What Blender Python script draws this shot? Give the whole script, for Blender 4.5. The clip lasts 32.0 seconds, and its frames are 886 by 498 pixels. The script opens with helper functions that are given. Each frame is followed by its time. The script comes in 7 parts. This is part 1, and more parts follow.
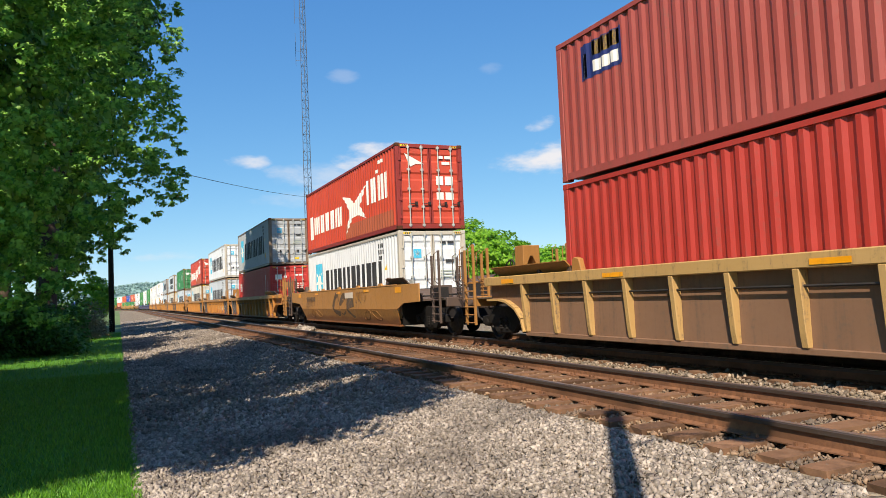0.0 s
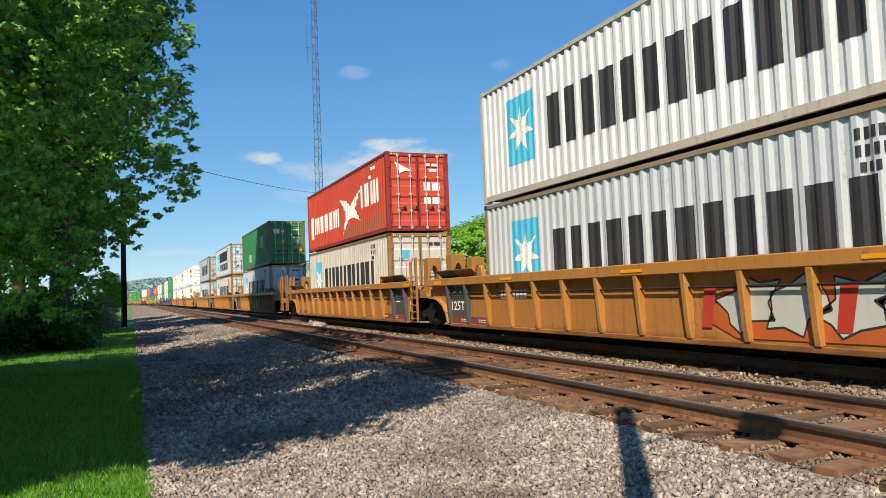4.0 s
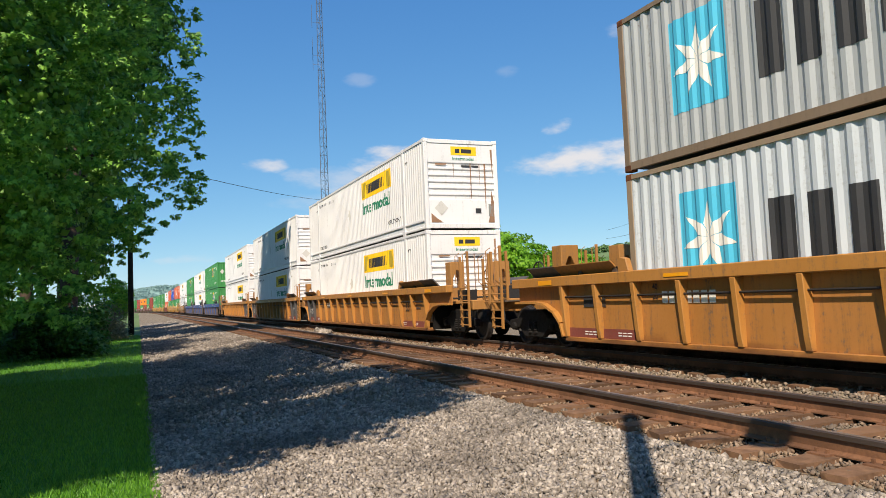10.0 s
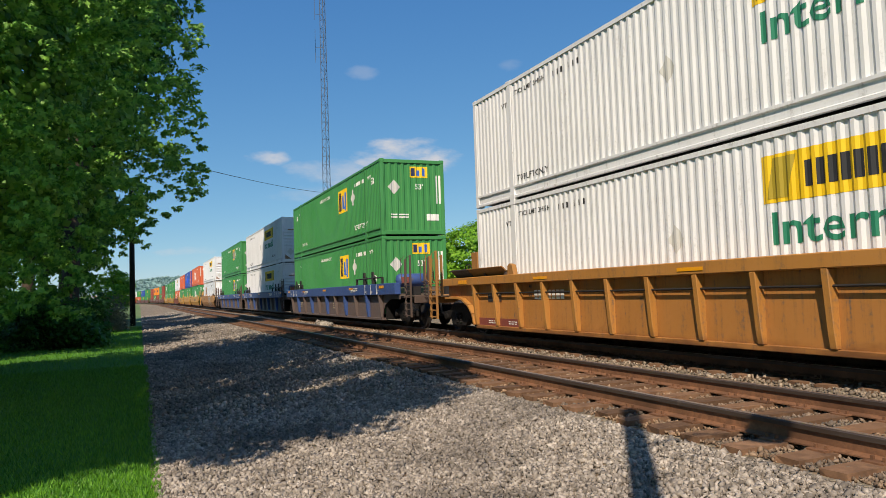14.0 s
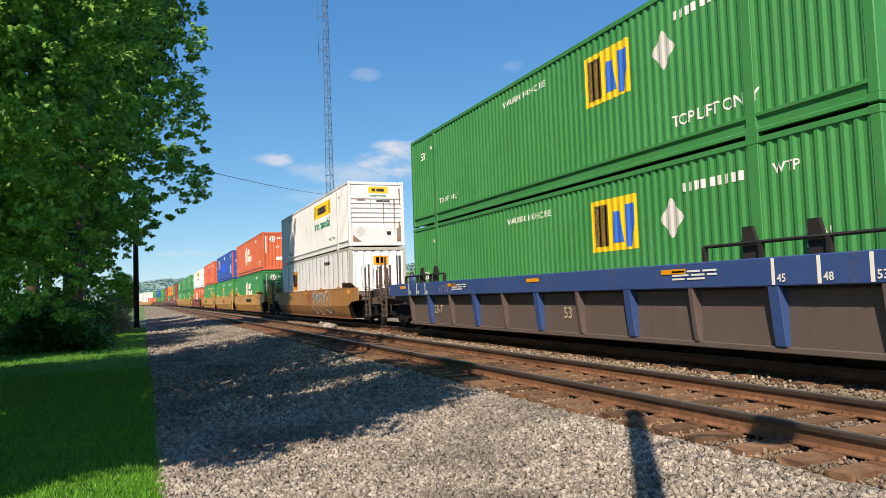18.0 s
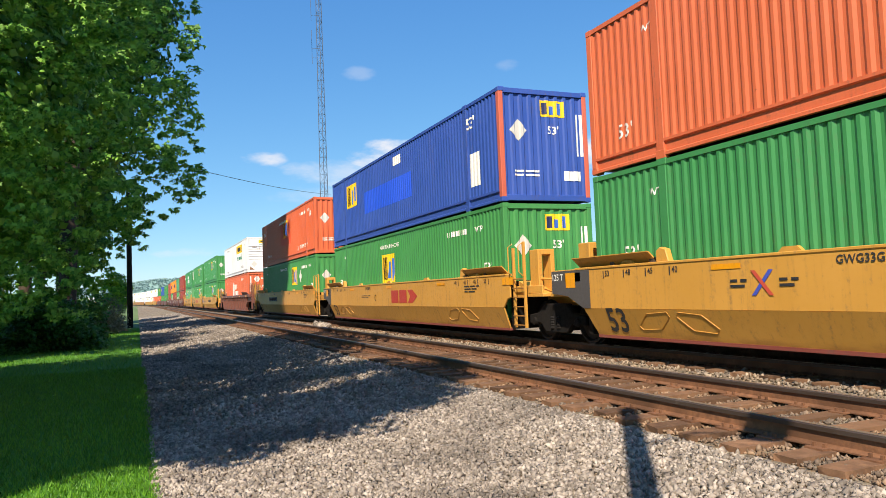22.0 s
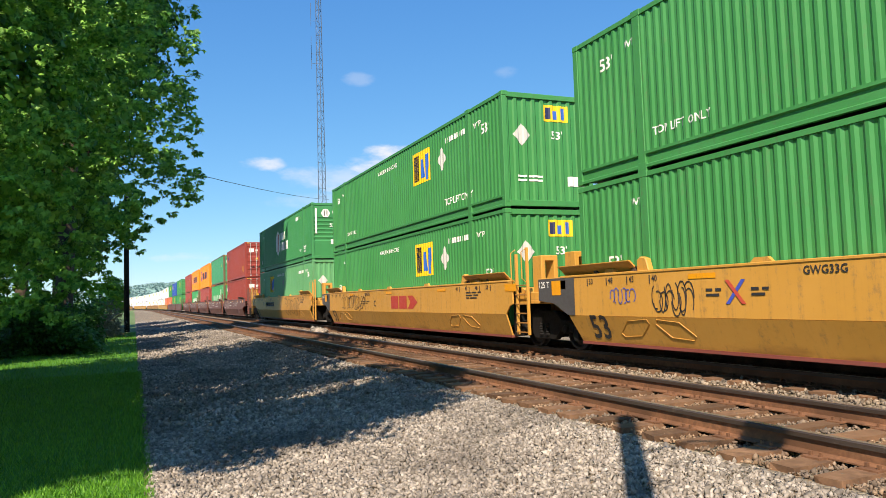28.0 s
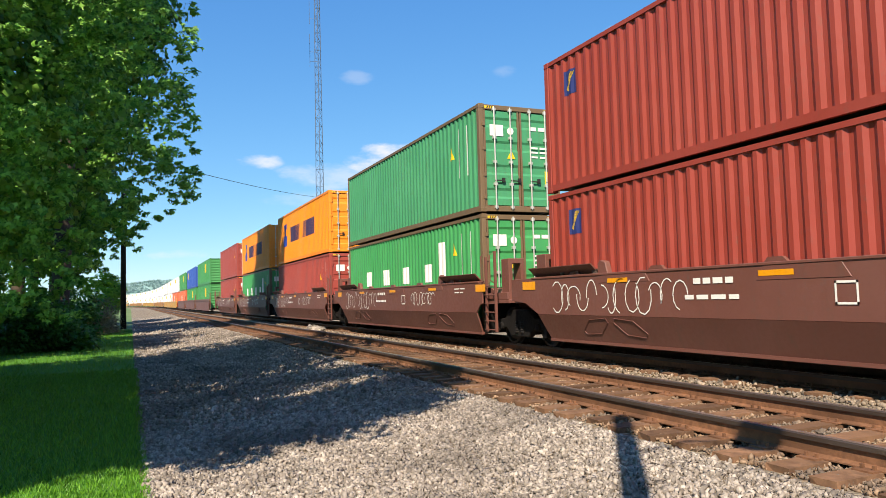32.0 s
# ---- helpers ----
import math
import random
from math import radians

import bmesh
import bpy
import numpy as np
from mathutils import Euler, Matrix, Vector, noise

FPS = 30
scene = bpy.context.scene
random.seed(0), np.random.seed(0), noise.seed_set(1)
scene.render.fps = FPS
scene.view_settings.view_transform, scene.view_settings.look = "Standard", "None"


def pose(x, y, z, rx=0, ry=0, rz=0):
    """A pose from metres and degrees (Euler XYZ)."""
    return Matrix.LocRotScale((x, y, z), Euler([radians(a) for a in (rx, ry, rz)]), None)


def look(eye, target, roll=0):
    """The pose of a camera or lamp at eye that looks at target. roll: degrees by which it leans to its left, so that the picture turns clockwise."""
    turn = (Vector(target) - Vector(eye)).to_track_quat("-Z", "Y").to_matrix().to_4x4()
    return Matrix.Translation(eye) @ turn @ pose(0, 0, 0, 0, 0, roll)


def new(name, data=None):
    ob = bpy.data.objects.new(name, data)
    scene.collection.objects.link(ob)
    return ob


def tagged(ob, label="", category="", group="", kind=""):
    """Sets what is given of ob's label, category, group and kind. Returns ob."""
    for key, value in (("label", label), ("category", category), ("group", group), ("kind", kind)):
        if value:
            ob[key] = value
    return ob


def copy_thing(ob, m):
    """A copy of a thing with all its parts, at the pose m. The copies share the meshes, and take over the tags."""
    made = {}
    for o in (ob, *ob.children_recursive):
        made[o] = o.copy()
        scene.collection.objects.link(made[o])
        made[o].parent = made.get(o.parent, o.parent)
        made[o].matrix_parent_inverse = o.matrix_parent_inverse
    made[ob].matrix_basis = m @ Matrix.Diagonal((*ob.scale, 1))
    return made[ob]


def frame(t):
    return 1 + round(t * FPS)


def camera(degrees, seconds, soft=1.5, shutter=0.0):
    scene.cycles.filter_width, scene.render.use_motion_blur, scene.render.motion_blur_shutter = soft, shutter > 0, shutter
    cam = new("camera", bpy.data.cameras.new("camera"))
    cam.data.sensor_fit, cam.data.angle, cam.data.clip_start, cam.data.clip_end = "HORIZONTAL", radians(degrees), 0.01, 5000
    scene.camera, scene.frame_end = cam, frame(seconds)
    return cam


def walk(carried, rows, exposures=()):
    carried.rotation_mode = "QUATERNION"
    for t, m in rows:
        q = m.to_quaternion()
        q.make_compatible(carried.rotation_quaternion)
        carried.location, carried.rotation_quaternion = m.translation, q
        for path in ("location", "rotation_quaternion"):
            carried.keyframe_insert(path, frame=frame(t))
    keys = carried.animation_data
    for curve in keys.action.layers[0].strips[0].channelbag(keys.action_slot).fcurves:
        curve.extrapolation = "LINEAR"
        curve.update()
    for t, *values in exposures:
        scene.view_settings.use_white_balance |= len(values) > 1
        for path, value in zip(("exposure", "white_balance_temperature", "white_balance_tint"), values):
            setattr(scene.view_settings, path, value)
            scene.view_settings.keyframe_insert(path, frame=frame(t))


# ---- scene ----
cam = camera(62.63, 32.0, soft=0.8, shutter=0.0)
EYE = (0.0, 0.0, 1.24)  # z = 0 is the top of the rails; y runs along the track, x across it


def view(yaw, pitch, lean):
    a, b = radians(yaw), radians(pitch)
    way = Vector((math.sin(a) * math.cos(b), math.cos(a) * math.cos(b), math.sin(b)))
    return look(EYE, Vector(EYE) + way, -lean)


walk(cam, [
    (0, view(24.08, 3.47, 2.49)),
    (0.5, view(24.02, 3.44, 2.40)),
    (1, view(23.93, 3.41, 2.43)),
    (1.5, view(23.73, 3.39, 2.33)),
    (2, view(23.46, 3.37, 2.29)),
    (2.5, view(23.40, 3.35, 2.16)),
    (3, view(23.42, 3.18, 2.37)),
    (3.5, view(23.34, 3.16, 2.25)),
    (5.5, view(22.94, 3.62, 2.32)),
    (6, view(22.78, 3.65, 2.14)),
    (6.5, view(22.71, 3.71, 1.98)),
    (7, view(22.63, 3.79, 1.99)),
    (7.5, view(22.63, 3.87, 2.23)),
    (8, view(22.71, 3.83, 2.27)),
    (8.5, view(22.61, 3.86, 2.04)),
    (9, view(22.59, 3.90, 2.08)),
    (9.5, view(22.70, 3.85, 2.37)),
    (10, view(22.80, 3.77, 2.40)),
    (10.5, view(22.86, 3.70, 2.36)),
    (11, view(22.90, 3.64, 2.36)),
    (11.5, view(22.89, 3.49, 2.08)),
    (12, view(22.86, 3.25, 1.78)),
    (12.5, view(22.85, 3.21, 1.62)),
    (13, view(22.88, 3.28, 1.81)),
    (13.5, view(22.90, 3.26, 2.02)),
    (14, view(22.67, 3.27, 1.96)),
    (14.5, view(22.60, 3.27, 2.10)),
    (16.5, view(22.42, 3.31, 2.31)),
    (17, view(22.37, 3.31, 2.10)),
    (17.5, view(22.38, 3.37, 2.06)),
    (18, view(22.42, 3.40, 2.05)),
    (18.5, view(22.49, 3.42, 1.98)),
    (19, view(22.47, 3.44, 2.11)),
    (19.5, view(22.58, 3.49, 2.20)),
    (20, view(22.64, 3.52, 2.53)),
    (20.5, view(22.71, 3.44, 2.32)),
    (21, view(22.82, 3.39, 2.28)),
    (21.5, view(22.89, 3.32, 2.31)),
    (22, view(22.86, 3.29, 2.26)),
    (22.5, view(22.83, 3.31, 2.18)),
    (23, view(22.87, 3.27, 2.12)),
    (23.5, view(22.99, 3.28, 2.18)),
    (24, view(23.17, 3.24, 2.41)),
    (24.5, view(23.08, 3.30, 1.99)),
    (25, view(23.03, 3.42, 1.88)),
    (25.5, view(23.07, 3.48, 1.94)),
    (27.5, view(23.07, 3.75, 1.91)),
    (28, view(23.05, 3.77, 1.85)),
    (28.5, view(23.14, 3.77, 1.85)),
    (29, view(23.10, 3.69, 2.09)),
    (29.5, view(23.03, 3.68, 2.04)),
    (30, view(23.11, 3.69, 2.04)),
    (30.5, view(23.27, 3.69, 1.85)),
    (31, view(23.35, 3.69, 1.80)),
    (31.5, view(23.36, 3.66, 1.85)),
    (32, view(23.25, 3.68, 1.54)),
], exposures=[(t, stops, 7000, 13) for t, stops in ((0, 0.3), (3, 0.18), (6, 0.2), (8, 0.18), (9, 0.22), (11, 0.02), (12, -0.16), (13, -0.2), (14, -0.1), (17, 0.0), (18, 0.2), (19, 0.24), (20, 0.06), (21, 0.12), (22, 0.42), (24, 0.4), (28, 0.48), (32, 0.52))])

# ---- light ----
SUN_FROM = Vector((-0.57, -0.82, 0.0)).normalized()
SUN_HEIGHT = radians(44)
to_sun = Vector((SUN_FROM.x * math.cos(SUN_HEIGHT), SUN_FROM.y * math.cos(SUN_HEIGHT), math.sin(SUN_HEIGHT)))
sun = new("sun", bpy.data.lights.new("sun", "SUN"))
sun.data.energy, sun.data.angle, sun.data.color = 5.6, radians(0.42), (1.0, 0.91, 0.77)
sun.rotation_mode = "QUATERNION"
sun.rotation_quaternion = to_sun.to_track_quat("Z", "Y")


def cloud_mask(nt, way, spots, noise_socket):
    """Ragged clouds round given directions: azimuth, height, half width, half height in degrees."""
    total = None
    for az, el, wide, high, strength in spots:
        sub = nt.nodes.new("ShaderNodeVectorMath"); sub.operation = "SUBTRACT"
        a, e = radians(az), radians(el)
        sub.inputs[1].default_value = (math.sin(a) * math.cos(e), math.cos(a) * math.cos(e), math.sin(e))
        nt.links.new(way, sub.inputs[0])
        # measured along the cloud and upwards
        dot = nt.nodes.new("ShaderNodeVectorMath"); dot.operation = "DOT_PRODUCT"
        dot.inputs[1].default_value = (math.cos(a) / radians(wide), -math.sin(a) / radians(wide), 0)
        nt.links.new(sub.outputs[0], dot.inputs[0])
        dot2 = nt.nodes.new("ShaderNodeVectorMath"); dot2.operation = "DOT_PRODUCT"
        dot2.inputs[1].default_value = (-math.sin(a) * math.sin(e) / radians(high), -math.cos(a) * math.sin(e) / radians(high), math.cos(e) / radians(high))
        nt.links.new(sub.outputs[0], dot2.inputs[0])
        front = nt.nodes.new("ShaderNodeVectorMath"); front.operation = "DOT_PRODUCT"
        front.inputs[1].default_value = (math.sin(a), math.cos(a), 0)
        nt.links.new(way, front.inputs[0])
        sq = math_node(nt, "ADD", math_node(nt, "POWER", dot.outputs["Value"], 2.0), math_node(nt, "POWER", dot2.outputs["Value"], 2.0))
        fall = math_node(nt, "SUBTRACT", 1.0, sq)
        lump = math_node(nt, "ADD", fall, math_node(nt, "MULTIPLY", math_node(nt, "SUBTRACT", noise_socket, 0.5), 4.6))
        lump = math_node(nt, "MULTIPLY", math_node(nt, "MULTIPLY", clamp(nt, lump, -0.1, 1.5), strength), math_node(nt, "GREATER_THAN", front.outputs["Value"], 0.2))
        total = lump if total is None else math_node(nt, "MAXIMUM", total, lump)
    return total


def math_node(nt, op, a, b=None):
    n = nt.nodes.new("ShaderNodeMath"); n.operation = op
    for i, v in enumerate((a, b)):
        if v is None:
            continue
        if isinstance(v, (int, float)):
            n.inputs[i].default_value = v
        else:
            nt.links.new(v, n.inputs[i])
    return n.outputs[0]


def clamp(nt, v, lo, hi):
    n = nt.nodes.new("ShaderNodeMapRange"); n.interpolation_type = "SMOOTHSTEP"
    nt.links.new(v, n.inputs[0])
    n.inputs[1].default_value, n.inputs[2].default_value = lo, hi
    return n.outputs[0]


world = bpy.data.worlds.new("sky")
scene.world = world
world.use_nodes = True
nt = world.node_tree
nt.nodes.clear()
sky = nt.nodes.new("ShaderNodeTexSky")
sky.sky_type, sky.sun_disc = "NISHITA", False
sky.sun_elevation, sky.sun_rotation = SUN_HEIGHT, math.atan2(SUN_FROM.x, SUN_FROM.y)
sky.altitude, sky.air_density, sky.dust_density, sky.ozone_density = 150, 0.75, 0.15, 3.0
geo = nt.nodes.new("ShaderNodeTexCoord")
stretch = nt.nodes.new("ShaderNodeVectorMath"); stretch.operation = "MULTIPLY"
stretch.inputs[1].default_value = (9, 9, 22)
nt.links.new(geo.outputs["Generated"], stretch.inputs[0])
puff = nt.nodes.new("ShaderNodeTexNoise")
puff.inputs["Scale"].default_value, puff.inputs["Detail"].default_value, puff.inputs["Roughness"].default_value = 1.7, 7, 0.56
nt.links.new(stretch.outputs[0], puff.inputs["Vector"])
SPOTS = [(9.2, 10.6, 1.6, 0.6, 0.85), (14.6, 9.6, 4.0, 1.0, 0.45), (18.2, 10.7, 2.8, 1.3, 0.95), (20.8, 10.4, 3.0, 1.5, 0.95), (36.5, 10.2, 7.5, 1.7, 1.0),
         (43, 10.7, 6.0, 1.6, 0.85), (51.5, 12.2, 6.5, 1.9, 0.8), (32.4, 12.8, 1.3, 0.7, 0.75), (3.0, 3.6, 2.2, 0.4, 0.4),
         (16.6, 17.0, 1.4, 0.6, 0.2), (37.5, 19.4, 1.2, 0.6, 0.45), (45.6, 16.7, 1.7, 0.6, 0.42), (48.2, 16.2, 1.2, 0.7, 0.5),
         (51, 20.0, 2.0, 0.6, 0.45), (28.6, 17.1, 1.0, 0.5, 0.15), (12.5, 7.6, 3.0, 0.8, 0.25), (41, 14.0, 0.8, 0.4, 0.25)]
mask = cloud_mask(nt, geo.outputs["Generated"], SPOTS, puff.outputs["Fac"])
mix = nt.nodes.new("ShaderNodeMix"); mix.data_type = "RGBA"
nt.links.new(mask, mix.inputs[0])
# a clear, dust-free summer sky: little contrast between its top and its foot
split = nt.nodes.new("ShaderNodeSeparateColor")
nt.links.new(sky.outputs[0], split.inputs[0])
deep = nt.nodes.new("ShaderNodeCombineColor")
for i, (gain, power) in enumerate(((0.56, 1.05), (1.34, 0.72), (2.93, 0.42))):
    nt.links.new(math_node(nt, "MULTIPLY", math_node(nt, "POWER", split.outputs[i], power), gain), deep.inputs[i])
nt.links.new(deep.outputs[0], mix.inputs[6])
mix.inputs[7].default_value = (5.7, 6.0, 6.5, 1)
back = nt.nodes.new("ShaderNodeBackground")
back.inputs["Strength"].default_value = 0.118
nt.links.new(mix.outputs[2], back.inputs[0])
out = nt.nodes.new("ShaderNodeOutputWorld")
nt.links.new(back.outputs[0], out.inputs[0])

# ---- materials ----
MATS = {}


def lin(h):
    """Linear colour from a hex triple."""
    v = [int(h[i:i + 2], 16) / 255 for i in (0, 2, 4)]
    return tuple(x / 12.92 if x < 0.04045 else ((x + 0.055) / 1.055) ** 2.4 for x in v)


def base_nodes(name, rough=0.6, metal=0.0, spec=0.5):
    m = bpy.data.materials.new(name)
    m.use_nodes = True
    nt = m.node_tree
    p = nt.nodes["Principled BSDF"]
    p.inputs["Roughness"].default_value, p.inputs["Metallic"].default_value = rough, metal
    p.inputs["Specular IOR Level"].default_value = spec
    return m, nt, p


def coords(nt, stretch=(1, 1, 1), own=True):
    tc = nt.nodes.new("ShaderNodeTexCoord")
    mul = nt.nodes.new("ShaderNodeVectorMath"); mul.operation = "MULTIPLY"
    mul.inputs[1].default_value = stretch
    nt.links.new(tc.outputs["Object"], mul.inputs[0])
    if not own:
        return mul.outputs[0]
    info = nt.nodes.new("ShaderNodeObjectInfo")
    add = nt.nodes.new("ShaderNodeVectorMath"); add.operation = "ADD"
    sc = nt.nodes.new("ShaderNodeMath"); sc.operation = "MULTIPLY"; sc.inputs[1].default_value = 40
    nt.links.new(info.outputs["Random"], sc.inputs[0])
    nt.links.new(mul.outputs[0], add.inputs[0]); nt.links.new(sc.outputs[0], add.inputs[1])
    return add.outputs[0]


def tex(nt, vec, scale, detail=4, rough=0.6):
    n = nt.nodes.new("ShaderNodeTexNoise")
    n.inputs["Scale"].default_value, n.inputs["Detail"].default_value, n.inputs["Roughness"].default_value = scale, detail, rough
    nt.links.new(vec, n.inputs["Vector"])
    return n.outputs["Fac"]


def ramp(nt, v, lo, hi, to_lo=0.0, to_hi=1.0):
    n = nt.nodes.new("ShaderNodeMapRange")
    n.interpolation_type = "SMOOTHSTEP"
    nt.links.new(v, n.inputs[0])
    for i, x in enumerate((lo, hi, to_lo, to_hi)):
        n.inputs[1 + i].default_value = x
    return n.outputs[0]


def blend(nt, fac, a, b):
    n = nt.nodes.new("ShaderNodeMix"); n.data_type = "RGBA"
    if isinstance(fac, float):
        n.inputs[0].default_value = fac
    else:
        nt.links.new(fac, n.inputs[0])
    for i, v in ((6, a), (7, b)):
        if isinstance(v, tuple):
            n.inputs[i].default_value = (*v[:3], 1)
        else:
            nt.links.new(v, n.inputs[i])
    return n.outputs[2]


def bump(nt, p, v, strength, dist):
    b = nt.nodes.new("ShaderNodeBump")
    b.inputs["Strength"].default_value, b.inputs["Distance"].default_value = strength, dist
    nt.links.new(v, b.inputs["Height"])
    nt.links.new(b.outputs[0], p.inputs["Normal"])


def paint(name, h, rough=0.5, dirt=0.3, rust=0.0, grime=(0.13, 0.10, 0.075), fade=0.25, metal=0.0):
    """Weathered paint on steel: faded areas, streaks that run down, dirt and, where asked, rust."""
    if name in MATS:
        return MATS[name]
    c = lin(h)
    m, nt, p = base_nodes(name, rough, metal)
    v = coords(nt)
    big = tex(nt, v, 0.55, 3)
    streaks = tex(nt, coords(nt, (3.2, 3.2, 0.22)), 2.6, 4, 0.65)
    fine = tex(nt, v, 14, 5, 0.7)
    pale = tuple(min(1, x * 1.18 + 0.018) for x in c)
    dull = tuple(x * 0.72 + 0.006 for x in c)
    col = blend(nt, ramp(nt, big, 0.3, 0.72, 0, fade * 2), c, pale)
    col = blend(nt, ramp(nt, streaks, 0.46, 0.78, 0, dirt), col, dull)
    col = blend(nt, ramp(nt, math_node(nt, "MULTIPLY", streaks, fine), 0.27, 0.5, 0, dirt * 1.6), col, grime)
    if rust:
        spot = tex(nt, v, 2.3, 6, 0.72)
        col = blend(nt, ramp(nt, spot, 0.70 - rust * 0.2, 0.80 - rust * 0.12, 0, 0.9), col, blend(nt, fine, (0.10, 0.032, 0.012), (0.24, 0.09, 0.035)))
    nt.links.new(col, p.inputs["Base Color"])
    nt.links.new(ramp(nt, fine, 0.3, 0.75, rough - 0.08, rough + 0.16), p.inputs["Roughness"])
    bump(nt, p, math_node(nt, "ADD", fine, math_node(nt, "MULTIPLY", big, 2.0)), 0.12, 0.01)
    MATS[name] = m
    return m


def rough_stuff(name, a, b, c=None, scale=8.0, rough=0.9, height=0.4, dist=0.02, big=0.7, own=True, island=False, spec=0.3):
    """Mineral or organic surfaces: two colours mixed by grain, a third by broad patches."""
    if name in MATS:
        return MATS[name]
    m, nt, p = base_nodes(name, rough, 0, spec)
    v = coords(nt, own=own)
    grain = tex(nt, v, scale, 6, 0.7)
    broad = tex(nt, v, big, 4, 0.6)
    col = blend(nt, ramp(nt, grain, 0.3, 0.7), lin(a), lin(b))
    if c:
        col = blend(nt, ramp(nt, broad, 0.42, 0.66, 0, 0.8), col, lin(c))
    if island:
        g = nt.nodes.new("ShaderNodeNewGeometry")
        hsv = nt.nodes.new("ShaderNodeHueSaturation")
        nt.links.new(ramp(nt, g.outputs["Random Per Island"], 0, 1, 0.6, 1.2), hsv.inputs["Value"])
        nt.links.new(col, hsv.inputs["Color"])
        col = hsv.outputs[0]
    nt.links.new(col, p.inputs["Base Color"])
    bump(nt, p, grain, height, dist)
    MATS[name] = m
    return m


def leaf_mat(name, dark, light, trans=0.35):
    if name in MATS:
        return MATS[name]
    m, nt, p = base_nodes(name, 0.5, 0, 0.35)
    g = nt.nodes.new("ShaderNodeNewGeometry")
    col = blend(nt, g.outputs["Random Per Island"], lin(dark), lin(light))
    nt.links.new(col, p.inputs["Base Color"])
    t = nt.nodes.new("ShaderNodeBsdfTranslucent")
    hs = nt.nodes.new("ShaderNodeHueSaturation")
    hs.inputs["Hue"].default_value, hs.inputs["Value"].default_value = 0.485, 1.25
    nt.links.new(col, hs.inputs["Color"]); nt.links.new(hs.outputs[0], t.inputs["Color"])
    mx = nt.nodes.new("ShaderNodeMixShader"); mx.inputs[0].default_value = trans
    nt.links.new(p.outputs[0], mx.inputs[1]); nt.links.new(t.outputs[0], mx.inputs[2])
    nt.links.new(mx.outputs[0], nt.nodes["Material Output"].inputs["Surface"])
    MATS[name] = m
    return m


def two_height(name, low, high, z, rough=0.55, dirt=0.4):
    """Car paint whose lower part is soaked in brown road dirt, with an uneven edge."""
    if name in MATS:
        return MATS[name]
    m = paint(name, high, rough, dirt)
    nt = m.node_tree
    p = nt.nodes["Principled BSDF"]
    old = p.inputs["Base Color"].links[0].from_socket
    tc = nt.nodes.new("ShaderNodeTexCoord")
    sep = nt.nodes.new("ShaderNodeSeparateXYZ")
    nt.links.new(tc.outputs["Object"], sep.inputs[0])
    wob = math_node(nt, "ADD", sep.outputs[2], math_node(nt, "MULTIPLY", tex(nt, coords(nt, (1, 0.6, 2)), 1.6, 5), 0.5))
    nt.links.new(blend(nt, ramp(nt, wob, z + 0.35, z + 0.12), old, lin(low)), p.inputs["Base Color"])
    return m


STEEL_DARK = paint("dark_steel", "1f1b19", 0.65, 0.35, 0.12, (0.045, 0.036, 0.03))
RUBBER = paint("black_grime", "1b1918", 0.75, 0.4)
GALV = paint("galvanised_rod", "b9bab4", 0.45, 0.35, 0.0, metal=0.3)
WHITE_MARK = paint("white_marking", "e6e4dc", 0.6, 0.15)
BLACK_MARK = paint("black_marking", "2a2b2e", 0.6, 0.12)
YELLOW_MARK = paint("yellow_marking", "f0c21c", 0.55, 0.15)
AMBER_MARK = paint("amber_reflector", "e79a12", 0.4, 0.2)
RUST = rough_stuff("rusty_casting", "4a2c1c", "7a4a2c", "35231a", 9, 0.85, 0.3, 0.005)

